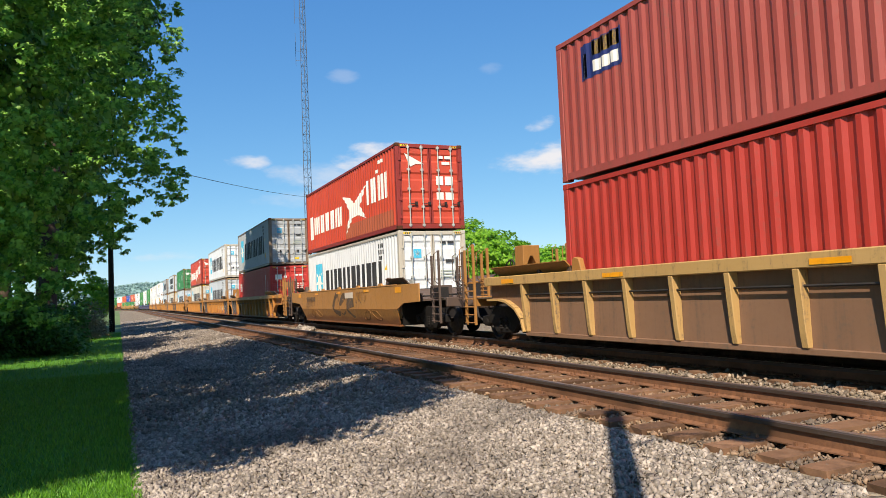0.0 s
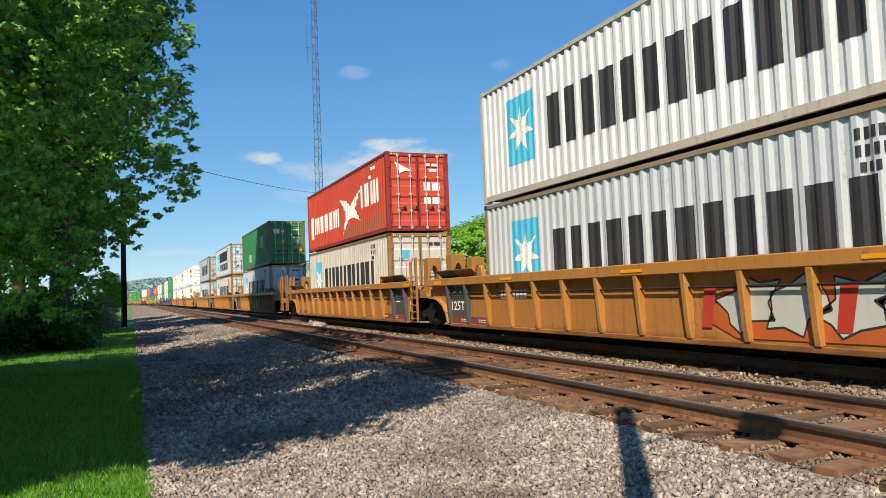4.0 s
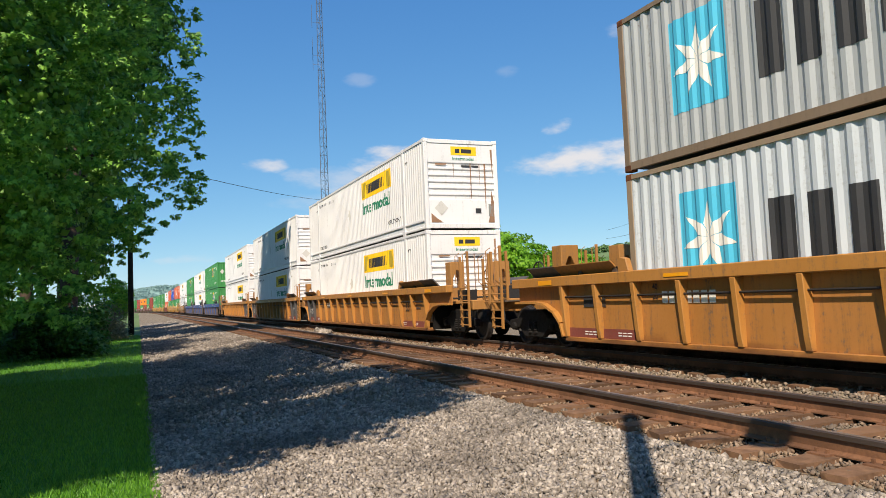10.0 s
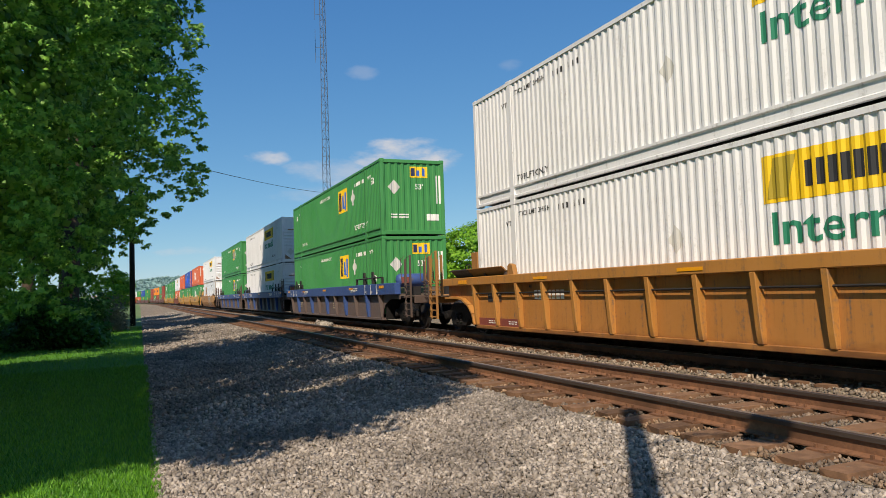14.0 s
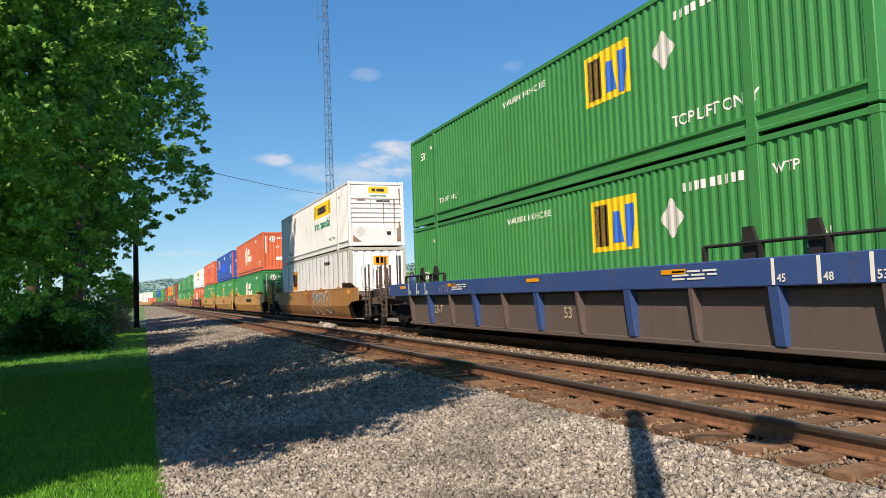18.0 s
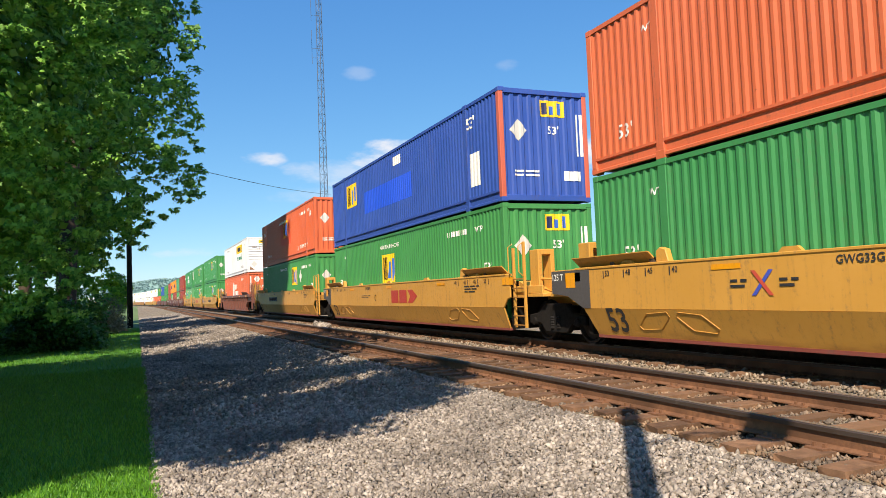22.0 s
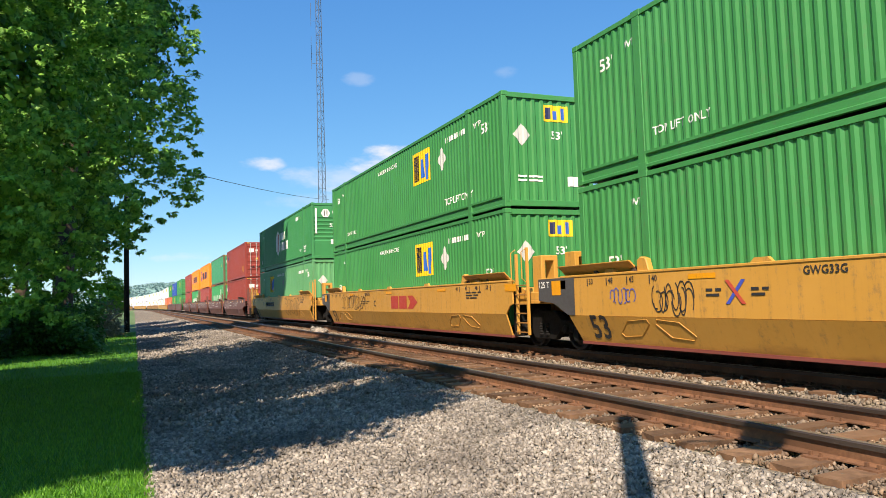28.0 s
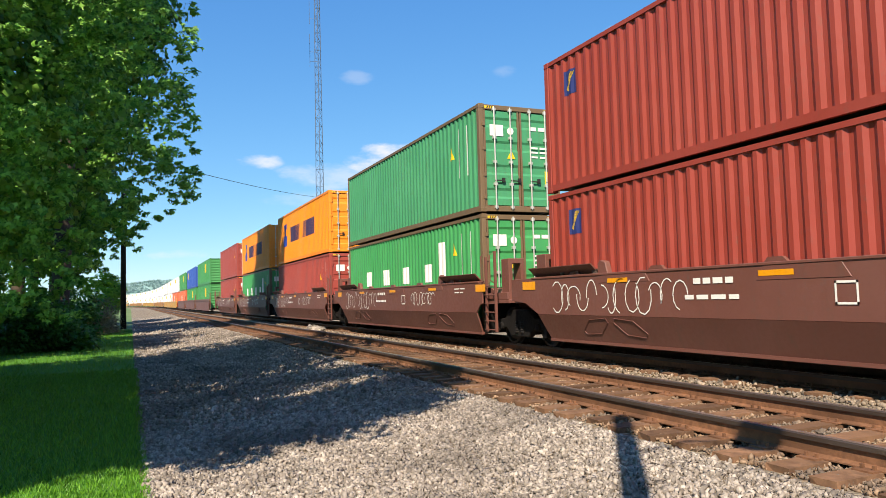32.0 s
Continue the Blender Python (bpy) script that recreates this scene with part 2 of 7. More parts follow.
# ---- mesh helpers ----
class Shape:
    """Collects simple solids into one mesh."""

    def __init__(self):
        self.v, self.f = [], []

    def add(self, v, f):
        n = len(self.v)
        self.v += [tuple(p) for p in v]
        self.f += [tuple(i + n for i in q) for q in f]
        return self

    def box(self, x0, x1, y0, y1, z0, z1):
        v = [(x, y, z) for x in (x0, x1) for y in (y0, y1) for z in (z0, z1)]
        return self.add(v, [(0, 1, 3, 2), (4, 6, 7, 5), (0, 4, 5, 1), (2, 3, 7, 6), (0, 2, 6, 4), (1, 5, 7, 3)])

    def prism(self, outline, axis, a, b):
        """An outline of two coordinates, drawn out along an axis (x, y or z) from a to b."""
        n = len(outline)
        put = {"x": lambda p, q: (q, p[0], p[1]), "y": lambda p, q: (p[0], q, p[1]), "z": lambda p, q: (p[0], p[1], q)}[axis]
        v = [put(p, a) for p in outline] + [put(p, b) for p in outline]
        f = [tuple(range(n))[::-1], tuple(range(n, 2 * n))] + [(i, (i + 1) % n, n + (i + 1) % n, n + i) for i in range(n)]
        return self.add(v, f)

    def tube(self, points, r, n=6, r_end=None):
        """A round bar along points, with closed ends; thins out to r_end."""
        pts = [Vector(p) for p in points]
        rings, m = [], len(pts)
        for i, p in enumerate(pts):
            way = (pts[min(i + 1, m - 1)] - pts[max(i - 1, 0)]).normalized()
            side = way.cross(Vector((0, 0, 1)) if abs(way.z) < 0.9 else Vector((1, 0, 0))).normalized()
            up = way.cross(side)
            rr = r if r_end is None else r + (r_end - r) * i / max(1, m - 1)
            rings += [p + rr * (math.cos(k * math.tau / n) * side + math.sin(k * math.tau / n) * up) for k in range(n)]
        f = [tuple(range(n)), tuple(range((m - 1) * n, m * n))[::-1]]
        for i in range(m - 1):
            f += [(i * n + k, i * n + n + k, i * n + n + (k + 1) % n, i * n + (k + 1) % n) for k in range(n)]
        return self.add(rings, f)

    def lathe(self, profile, centre, axis="x", n=20):
        """A profile of (radius, place along the axis) turned round an axis."""
        cx, cy, cz = centre
        v = []
        for r, h in profile:
            for k in range(n):
                a, b = r * math.cos(k * math.tau / n), r * math.sin(k * math.tau / n)
                v.append({"x": (cx + h, cy + a, cz + b), "y": (cx + a, cy + h, cz + b), "z": (cx + a, cy + b, cz + h)}[axis])
        m = len(profile)
        f = [(i * n + k, i * n + (k + 1) % n, i * n + n + (k + 1) % n, i * n + n + k) for i in range(m - 1) for k in range(n)]
        return self.add(v, f + [tuple(range(n))[::-1], tuple(range((m - 1) * n, m * n))])

    def mesh(self, name, material, bevel=0.0, smooth=False):
        me = bpy.data.meshes.new(name)
        me.from_pydata(self.v, [], self.f)
        bm = bmesh.new()
        bm.from_mesh(me)
        bmesh.ops.recalc_face_normals(bm, faces=bm.faces)
        if bevel:
            edges = [e for e in bm.edges if len(e.link_faces) == 2 and e.calc_face_angle(0) > 0.6]
            bmesh.ops.bevel(bm, geom=edges, offset=bevel, segments=1, affect="EDGES", clamp_overlap=True)
        bm.to_mesh(me)
        bm.free()
        if smooth:
            me.polygons.foreach_set("use_smooth", [True] * len(me.polygons))
        me.materials.append(material)
        return me


def part(name, shape, material, parent, label="", bevel=0.0, smooth=False, at=None):
    """Links a shape (or a ready mesh) as one mesh object under a thing or a part."""
    me = shape.mesh(name, material, bevel, smooth) if isinstance(shape, Shape) else shape
    ob = new(name, me)
    ob.parent = parent
    if at:
        ob.location = at
    return tagged(ob, label)


def raw_mesh(name, v, f, material, smooth=False):
    """A mesh straight from arrays, for what has very many pieces; all faces have the same number of corners."""
    v, f = np.asarray(v, dtype=np.float32), np.asarray(f, dtype=np.int32)
    me = bpy.data.meshes.new(name)
    me.vertices.add(len(v)); me.vertices.foreach_set("co", v.ravel())
    me.loops.add(f.size); me.loops.foreach_set("vertex_index", f.ravel())
    me.polygons.add(len(f))
    me.polygons.foreach_set("loop_start", np.arange(len(f), dtype=np.int32) * f.shape[1])
    me.polygons.foreach_set("loop_total", np.full(len(f), f.shape[1], dtype=np.int32))
    me.update(calc_edges=True)
    me.validate()
    if smooth:
        me.polygons.foreach_set("use_smooth", [True] * len(me.polygons))
    me.materials.append(material)
    return me


# ---- the lie of the land ----
NEAR_TRACK, TRAIN_TRACK, BEND_AT, BEND_R = 6.0, 9.66, 230.0, 1800.0


def on_line(c, s):
    """A place c metres to the side of the line, s metres along it, and the heading there."""
    a = max(0.0, (s - BEND_AT) / BEND_R)
    if a == 0:
        return c, s, 0.0
    return -BEND_R * (1 - math.cos(a)) + c * math.cos(a), BEND_AT + (BEND_R + c) * math.sin(a), a


def smooth(a, b, x):
    t = np.clip((x - a) / (b - a), 0, 1)
    return t * t * (3 - 2 * t)


def line_shift(y):
    a = np.clip((y - BEND_AT) / BEND_R, 0, 0.9)
    return -BEND_R * (1 - np.cos(a))


def land(x, y):
    """Height of the ground: the gravel bank of the two tracks, the lawn, the field and the hills."""
    x, y = np.asarray(x, float), np.asarray(y, float)
    c = x - line_shift(y)
    z = -0.52 + 0.08 * smooth(0.1, 2.5, c) + 0.215 * smooth(2.4, 4.5, c) - 0.465 * smooth(11.4, 13.6, c)
    z = z - 0.05 * smooth(7.4, 7.7, c) * (1 - smooth(7.9, 8.2, c))
    z = z + 29 * smooth(90, 330, x) * smooth(-300, 60, y) + 27 * smooth(380, 640, x) + 4 * np.sin(x / 90) * np.cos(y / 140) * smooth(300, 600, np.hypot(x, y))
    z = z + (58 + 9 * np.sin(x / 210) + 6 * np.sin(x / 77 + 1)) * np.exp(-((y - 2600) / 320) ** 2)
    return z


def grid_sheet(name, xs, ys, material, lift=0.0, rough=0.0):
    X, Y = np.meshgrid(xs, ys)
    Z = land(X, Y) + lift
    if rough:
        Z = Z + np.random.default_rng(5).normal(0, rough, Z.shape)
    n, m = len(xs), len(ys)
    i = np.arange(n * m).reshape(m, n)
    f = np.stack([i[:-1, :-1], i[:-1, 1:], i[1:, 1:], i[1:, :-1]], -1).reshape(-1, 4)
    return new(name, raw_mesh(name, np.stack([X, Y, Z], -1).reshape(-1, 3), f, material, True))


def field_mat():
    """Meadow below, woods on the hills beyond it and, in haze-tinted colours, on the distant ridge."""
    m = rough_stuff("meadow", "4c663a", "677d4c", "6f8353", 0.35, 0.95, 0.3, 0.3, 0.012, own=False)
    nt = m.node_tree
    p = nt.nodes["Principled BSDF"]
    old = p.inputs["Base Color"].links[0].from_socket
    tc = nt.nodes.new("ShaderNodeTexCoord")
    sep = nt.nodes.new("ShaderNodeSeparateXYZ")
    nt.links.new(tc.outputs["Object"], sep.inputs[0])
    lumps = tex(nt, coords(nt, own=False), 0.09, 5, 0.7)
    wood = blend(nt, ramp(nt, lumps, 0.35, 0.65), lin("50714a"), lin("6f8f62"))
    # painted haze: the ridge beyond 1700 m gets paler, bluer colours
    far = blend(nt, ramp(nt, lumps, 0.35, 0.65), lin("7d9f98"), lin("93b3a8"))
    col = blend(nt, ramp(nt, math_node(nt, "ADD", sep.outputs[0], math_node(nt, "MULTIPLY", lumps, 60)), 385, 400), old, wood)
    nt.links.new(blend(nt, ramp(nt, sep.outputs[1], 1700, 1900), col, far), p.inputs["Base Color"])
    return m


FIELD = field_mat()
LAWN = rough_stuff("mown_lawn", "38681f", "578f2d", "467a26", 30, 0.9, 0.5, 0.02, 0.9, own=False)


def gravel_mat():
    m, nt, p = base_nodes("crushed_stone", 0.92, 0, 0.25)
    v = coords(nt, own=False)
    cell = nt.nodes.new("ShaderNodeTexVoronoi")
    cell.inputs["Scale"].default_value = 21
    nt.links.new(v, cell.inputs["Vector"])
    fine = tex(nt, v, 60, 4, 0.7)
    broad = tex(nt, v, 0.45, 4, 0.6)
    sep = nt.nodes.new("ShaderNodeSeparateColor")
    nt.links.new(cell.outputs["Color"], sep.inputs[0])
    col = blend(nt, sep.outputs[0], lin("645a4e"), lin("a3967f"))
    col = blend(nt, ramp(nt, sep.outputs[1], 0.72, 0.95, 0, 0.8), col, lin("7d6247"))
    col = blend(nt, ramp(nt, fine, 0.35, 0.7, 0, 0.4), col, lin("57514a"))
    col = blend(nt, ramp(nt, broad, 0.4, 0.7, 0, 0.35), col, lin("8a7f70"))
    nt.links.new(col, p.inputs["Base Color"])
    bump(nt, p, math_node(nt, "SUBTRACT", 1.0, cell.outputs["Distance"]), 0.9, 0.03)
    return m


GRAVEL = gravel_mat()
xs = np.concatenate([[-3500, -1500, -700, -300, -120, -60, -30, -15, -8, -4, -1.5, -0.3], np.arange(0.1, 14.1, 0.35), [16, 20, 28, 40, 60, 80, 100, 120, 150, 180, 210, 240, 280, 330, 380, 420, 460, 500, 550, 600, 650, 750, 1000, 1600, 3500]])
ys = np.concatenate([[-1500, -500, -200, -60, -20, -8], np.arange(-4, 60, 2), np.arange(60, 300, 12), np.arange(300, 2000, 60), np.arange(2000, 3400, 60), [4500]])
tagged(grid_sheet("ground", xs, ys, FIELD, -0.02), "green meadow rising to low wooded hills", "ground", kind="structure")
tagged(grid_sheet("lawn", np.linspace(-40, 0.08, 40), np.linspace(-12, 57, 70), LAWN, 0.0), "mown green lawn beside the gravel", "lawn", kind="structure")


def bed():
    """The gravel bed follows the line into the bend."""
    cs, ss = np.concatenate([np.arange(0.08, 13.4, 0.19), [14, 15.5, 18, 22, 27]]), np.concatenate([np.arange(-14, 40, 0.4), np.arange(40, 120, 1.5), np.arange(120, 900, 8)])
    v = []
    for s in ss:
        for c in cs:
            x, y, _ = on_line(c, float(s))
            v.append((x, y, 0))
    v = np.array(v)
    edge = 0.08 + 0.05 * np.sin(v[:, 1] * 1.3) + 0.04 * np.sin(v[:, 1] * 3.1)
    v[:, 2] = land(v[:, 0], v[:, 1]) + np.where((v[:, 1] < 46) & (v[:, 0] < 11.5), -0.004, 0.012) - 0.03 * (v[:, 0] < edge)
    n, m = len(cs), len(ss)
    i = np.arange(n * m).reshape(m, n)
    f = np.stack([i[:-1, :-1], i[:-1, 1:], i[1:, 1:], i[1:, :-1]], -1).reshape(-1, 4)
    return new("gravel_bed", raw_mesh("gravel_bed", v, f, GRAVEL, True))


tagged(bed(), "grey crushed stone gravel bed of the railway", "gravel", kind="structure")

# ---- rails and ties ----
RAIL_SIDE = rough_stuff("rusty_rail", "6a4a36", "8d6347", "553b2a", 12, 0.8, 0.2, 0.003, 1.5)
RAIL_TOP = paint("worn_rail_top", "8d8078", 0.38, 0.4, 0.0, metal=0.6)
TIE = rough_stuff("weathered_tie", "5d4534", "87664d", "70543f", 7, 0.93, 0.6, 0.012, 0.9)
tone = TIE.node_tree.nodes.new("ShaderNodeHueSaturation")
base = TIE.node_tree.nodes["Principled BSDF"].inputs["Base Color"]
TIE.node_tree.links.new(base.links[0].from_socket, tone.inputs["Color"])
TIE.node_tree.links.new(ramp(TIE.node_tree, TIE.node_tree.nodes.new("ShaderNodeObjectInfo").outputs["Random"], 0, 1, 0.6, 1.15), tone.inputs["Value"])
TIE.node_tree.links.new(tone.outputs[0], base)
# the head is darker than the web and foot below it
RAIL_HEAD = paint("dark_rail_head", "3d322b", 0.5, 0.4)
RAIL_OUTLINE = [(-0.075, -0.172), (0.075, -0.172), (0.075, -0.160), (0.012, -0.142), (0.010, -0.040), (-0.010, -0.040), (-0.012, -0.142), (-0.075, -0.160)]
HEAD_OUTLINE = [(-0.036, -0.046), (0.036, -0.046), (0.038, -0.008), (0.028, 0.0), (-0.028, 0.0), (-0.038, -0.008)]


def rail(c):
    stations = [-14.0, 0, 60, 120, 180] + [230 + 20 * i for i in range(34)]

    def swept(outline):
        s, n = Shape(), len(outline)
        v, f = [], []
        for st in stations:
            for du, dz in outline:
                x, y, _ = on_line(c + du, st)
                v.append((x, y, dz))
        for i in range(len(stations) - 1):
            f += [(i * n + k, i * n + (k + 1) % n, i * n + n + (k + 1) % n, i * n + n + k) for k in range(n)]
        return s.add(v, f + [tuple(range(n))[::-1]])

    ob = new("rail", swept(RAIL_OUTLINE).mesh("rail", RAIL_SIDE))
    part("rail_head", swept(HEAD_OUTLINE), RAIL_HEAD, ob, "dark brown rail head")
    part("running_surface", swept([(-0.026, 0.0015), (0.026, 0.0015), (0.026, 0.005), (-0.026, 0.005)]), RAIL_TOP, ob, "worn bright running surface")
    return tagged(ob, "rusty steel rail with a worn top", "rail", "rails of the two tracks", "structure")


for c in (NEAR_TRACK, TRAIN_TRACK):
    for side in (-0.755, 0.755):
        rail(c + side)


# ---- stones ----
def stones(name, count, region, size, seed, label, lift=0.0, hues=("7c7267", "b9aea2")):
    """Angular crushed stones: jittered cubes, turned at random, lying on the ground; region gives x and y of each."""
    rng = np.random.default_rng(seed)
    x, y = region(rng, count)
    r = rng.uniform(*size, count) * rng.choice([0.75, 1.0, 1.0, 1.3], count)
    cube = np.array([(i, j, k) for i in (-1, 1) for j in (-1, 1) for k in (-1, 1)], float)
    v = cube[None] * rng.uniform(0.15, 1.3, (count, 8, 3)) * np.array([1, 0.85, 0.6])
    q = rng.normal(size=(count, 4)) * np.array([1, 0.7, 0.7, 1])
    q /= np.linalg.norm(q, axis=1, keepdims=True)
    w, a, b, c = q.T
    R = np.stack([np.stack([1 - 2 * (b * b + c * c), 2 * (a * b - c * w), 2 * (a * c + b * w)], -1),
                  np.stack([2 * (a * b + c * w), 1 - 2 * (a * a + c * c), 2 * (b * c - a * w)], -1),
                  np.stack([2 * (a * c - b * w), 2 * (b * c + a * w), 1 - 2 * (a * a + b * b)], -1)], 1)
    v = np.einsum("nij,nkj->nki", R, v) * r[:, None, None]
    z = land(x, y) + lift + r * rng.uniform(-0.2, 0.75, count)
    v += np.stack([x, y, z], -1)[:, None]
    quad = np.array([(0, 1, 3, 2), (4, 6, 7, 5), (0, 4, 5, 1), (2, 3, 7, 6), (0, 2, 6, 4), (1, 5, 7, 3)])
    f = (quad[None] + 8 * np.arange(count)[:, None, None]).reshape(-1, 4)
    mat = rough_stuff("crushed_stone_" + hues[0], hues[0], hues[1], "6f675f", 9, 0.9, 0.35, 0.006, 0.6, own=False, island=True, spec=0.25)
    ob = new(name, raw_mesh(name, v.reshape(-1, 3), f, mat))
    return tagged(ob, label, "gravel", kind="stuff")


def near_shoulder(rng, n):
    y = 3.4 + 7.4 * rng.random(n) ** 1.15
    return 0.12 + 4.45 * rng.random(n), y


def far_shoulder(rng, n):
    y = 10.2 + 37 * rng.random(n) ** 1.5
    return 0.12 + 4.45 * rng.random(n), y


def crib_one(rng, n):
    return 4.7 + 2.7 * rng.random(n), 2.6 + 30 * rng.random(n) ** 1.7


def crib_two(rng, n):
    return 7.3 + 4.2 * rng.random(n), 4 + 45 * rng.random(n) ** 1.5


stones("gravel_stones", 54000, near_shoulder, (0.011, 0.026), 11, "loose grey crushed stones beside the track")
stones("gravel_stones", 30000, far_shoulder, (0.014, 0.034), 12, "loose grey crushed stones farther along the track")
def away_shoulder(rng, n):
    return 0.2 + 4.3 * rng.random(n), 44 + 50 * rng.random(n) ** 1.3


stones("gravel_stones", 9000, away_shoulder, (0.03, 0.065), 16, "loose grey crushed stones in the distance")
stones("ballast_stones", 30000, crib_one, (0.011, 0.025), 13, "brown ballast stones between the ties", 0.004, ("775d48", "a88c70"))
stones("ballast_stones", 26000, crib_two, (0.016, 0.036), 14, "brownish ballast stones between the two tracks", 0.0, ("786756", "b3a18c"))


def heap(rng, n):
    a, r = math.tau * rng.random(n), 0.55 * rng.random(n) ** 0.6
    return 7.75 + 0.5 * r * np.cos(a), 33.0 + 1.6 * r * np.sin(a)


stones("ballast_heap", 700, heap, (0.05, 0.11), 15, "small heap of ballast between the tracks", 0.10)

# ---- lawn ----
GRASS = leaf_mat("grass_blades", "356a1a", "74ab33", 0.3)


def blades(name, count, x, y, high, seed, label):
    rng = np.random.default_rng(seed)
    px, py = x(rng, count), y(rng, count)
    a, h, w = rng.random(count) * math.tau, rng.uniform(*high, count), rng.uniform(0.004, 0.009, count)
    z = land(px, py)
    lean = rng.normal(0, 0.4, (count, 2)) * h[:, None]
    v = np.empty((count, 3, 3))
    v[:, 0] = np.stack([px - w * np.cos(a), py - w * np.sin(a), z], -1)
    v[:, 1] = np.stack([px + w * np.cos(a), py + w * np.sin(a), z], -1)
    v[:, 2] = np.stack([px + lean[:, 0], py + lean[:, 1], z + h], -1)
    ob = new(name, raw_mesh(name, v.reshape(-1, 3), np.arange(count * 3).reshape(-1, 3), GRASS))
    return tagged(ob, label, "grass", kind="stuff")


blades("lawn_grass", 60000, lambda r, n: 0.16 - 3.6 * r.random(n) ** 1.2, lambda r, n: 5.5 + 16 * r.random(n) ** 1.5, (0.03, 0.075), 21, "short mown green grass")
blades("lawn_grass", 30000, lambda r, n: 0.1 - 8 * r.random(n), lambda r, n: 18 + 36 * r.random(n), (0.05, 0.12), 22, "short mown green grass in tree shade")

# ---- shipping containers ----
TEXTS = {}


def letters(text, high):
    """Triangles of a line of writing in the built-in font: its left end at 0, its foot at 0, capitals high metres tall."""
    if text not in TEXTS:
        cu = bpy.data.curves.new("writing", "FONT")
        cu.body, cu.resolution_u, cu.offset = text, 2, 0.014
        ob = bpy.data.objects.new("writing", cu)
        scene.collection.objects.link(ob)
        me = bpy.data.meshes.new_from_object(ob.evaluated_get(bpy.context.evaluated_depsgraph_get()))
        polys = [[(me.vertices[i].co.x, me.vertices[i].co.y) for i in q.vertices] for q in me.polygons]
        bpy.data.objects.remove(ob)
        bpy.data.meshes.remove(me)
        TEXTS[text] = polys
    k = high / 0.70
    return [[(x * k, y * k) for x, y in q] for q in TEXTS[text]]


def placed(polys, u, v, wide=None):
    """Moves a flat drawing to (u, v); if wide is given, fits its width."""
    us = [p[0] for q in polys for p in q]
    k = 1.0 if wide is None else wide / (max(us) - min(us))
    return [[(u + (a - min(us)) * k, v + b) for a, b in q] for q in polys]


def block(u0, u1, v0, v1):
    return [[(u0, v0), (u1, v0), (u1, v1), (u0, v1)]]


def bars(u, v, widths, high, gap=0.06):
    """Unreadable writing: plain bars."""
    out = []
    for w in widths:
        out += block(u, u + w, v, v + high)
        u += w + gap
    return out


def disc(u, v, r, n=12, squash=1.0):
    return [[(u + r * math.cos(i * math.tau / n), v + r * squash * math.sin(i * math.tau / n)) for i in range(n)]]


def star(u, v, r, n=7):
    out = []
    for i in range(n):
        a = math.tau * i / n + math.pi / 2
        out.append([(u, v), (u + 0.42 * r * math.cos(a - 0.42), v + 0.42 * r * math.sin(a - 0.42)), (u + r * math.cos(a), v + r * math.sin(a)), (u + 0.42 * r * math.cos(a + 0.42), v + 0.42 * r * math.sin(a + 0.42))])
    return out


def ribs(a, b, pitch, depth, flat=0.27, slope=0.24):
    """Breaks of a corrugated sheet from a to b: place and depth; it begins and ends on the outer face."""
    n = max(1, round((b - a) / pitch))
    p = (b - a) / n
    out = [(a, 0.0)]
    for i in range(n):
        s = a + i * p
        out += [(s + p * flat * 0.5, 0.0), (s + p * (flat * 0.5 + slope), depth), (s + p * (1 - flat * 0.5 - slope), depth), (s + p * (1 - flat * 0.5), 0.0)]
    return out + [(b, 0.0)]


def clip(poly, lo, hi):
    """The part of a flat polygon between two upright lines."""
    for edge, keep in ((lo, 1), (hi, -1)):
        res = []
        for i, p in enumerate(poly):
            q = poly[(i + 1) % len(poly)]
            a, b = (p[0] - edge) * keep, (q[0] - edge) * keep
            if a >= 0:
                res.append(p)
            if (a > 0) != (b > 0) and a != b:
                t = a / (a - b)
                res.append((edge, p[1] + (q[1] - p[1]) * t))
        poly = res
        if len(poly) < 3:
            return []
    return poly


def drape(polys, breaks, put, lift=0.004):
    """Paint on a corrugated sheet: cut at its breaks and laid on it. put(u, v, depth) gives the place."""
    s = Shape()
    for q in polys:
        u0, u1 = min(p[0] for p in q), max(p[0] for p in q)
        for (a, da), (b, db) in zip(breaks, breaks[1:]):
            if b <= u0 or a >= u1 or b - a < 1e-6:
                continue
            c = clip(q, max(a, u0), min(b, u1))
            if len(c) >= 3:
                v = [put(u, w, da + (db - da) * (u - a) / (b - a) - lift) for u, w in c]
                s.add(v, [tuple(range(len(v)))])
    return s


def sheet(breaks, v0, v1, put):
    s = Shape()
    v = [put(u, w, d) for u, d in breaks for w in (v0, v1)]
    s.add(v, [(2 * i, 2 * i + 1, 2 * i + 3, 2 * i + 2) for i in range(len(breaks) - 1)])
    return s


H_BOX, W_ISO, W_DOM = 2.896, 2.438, 2.59


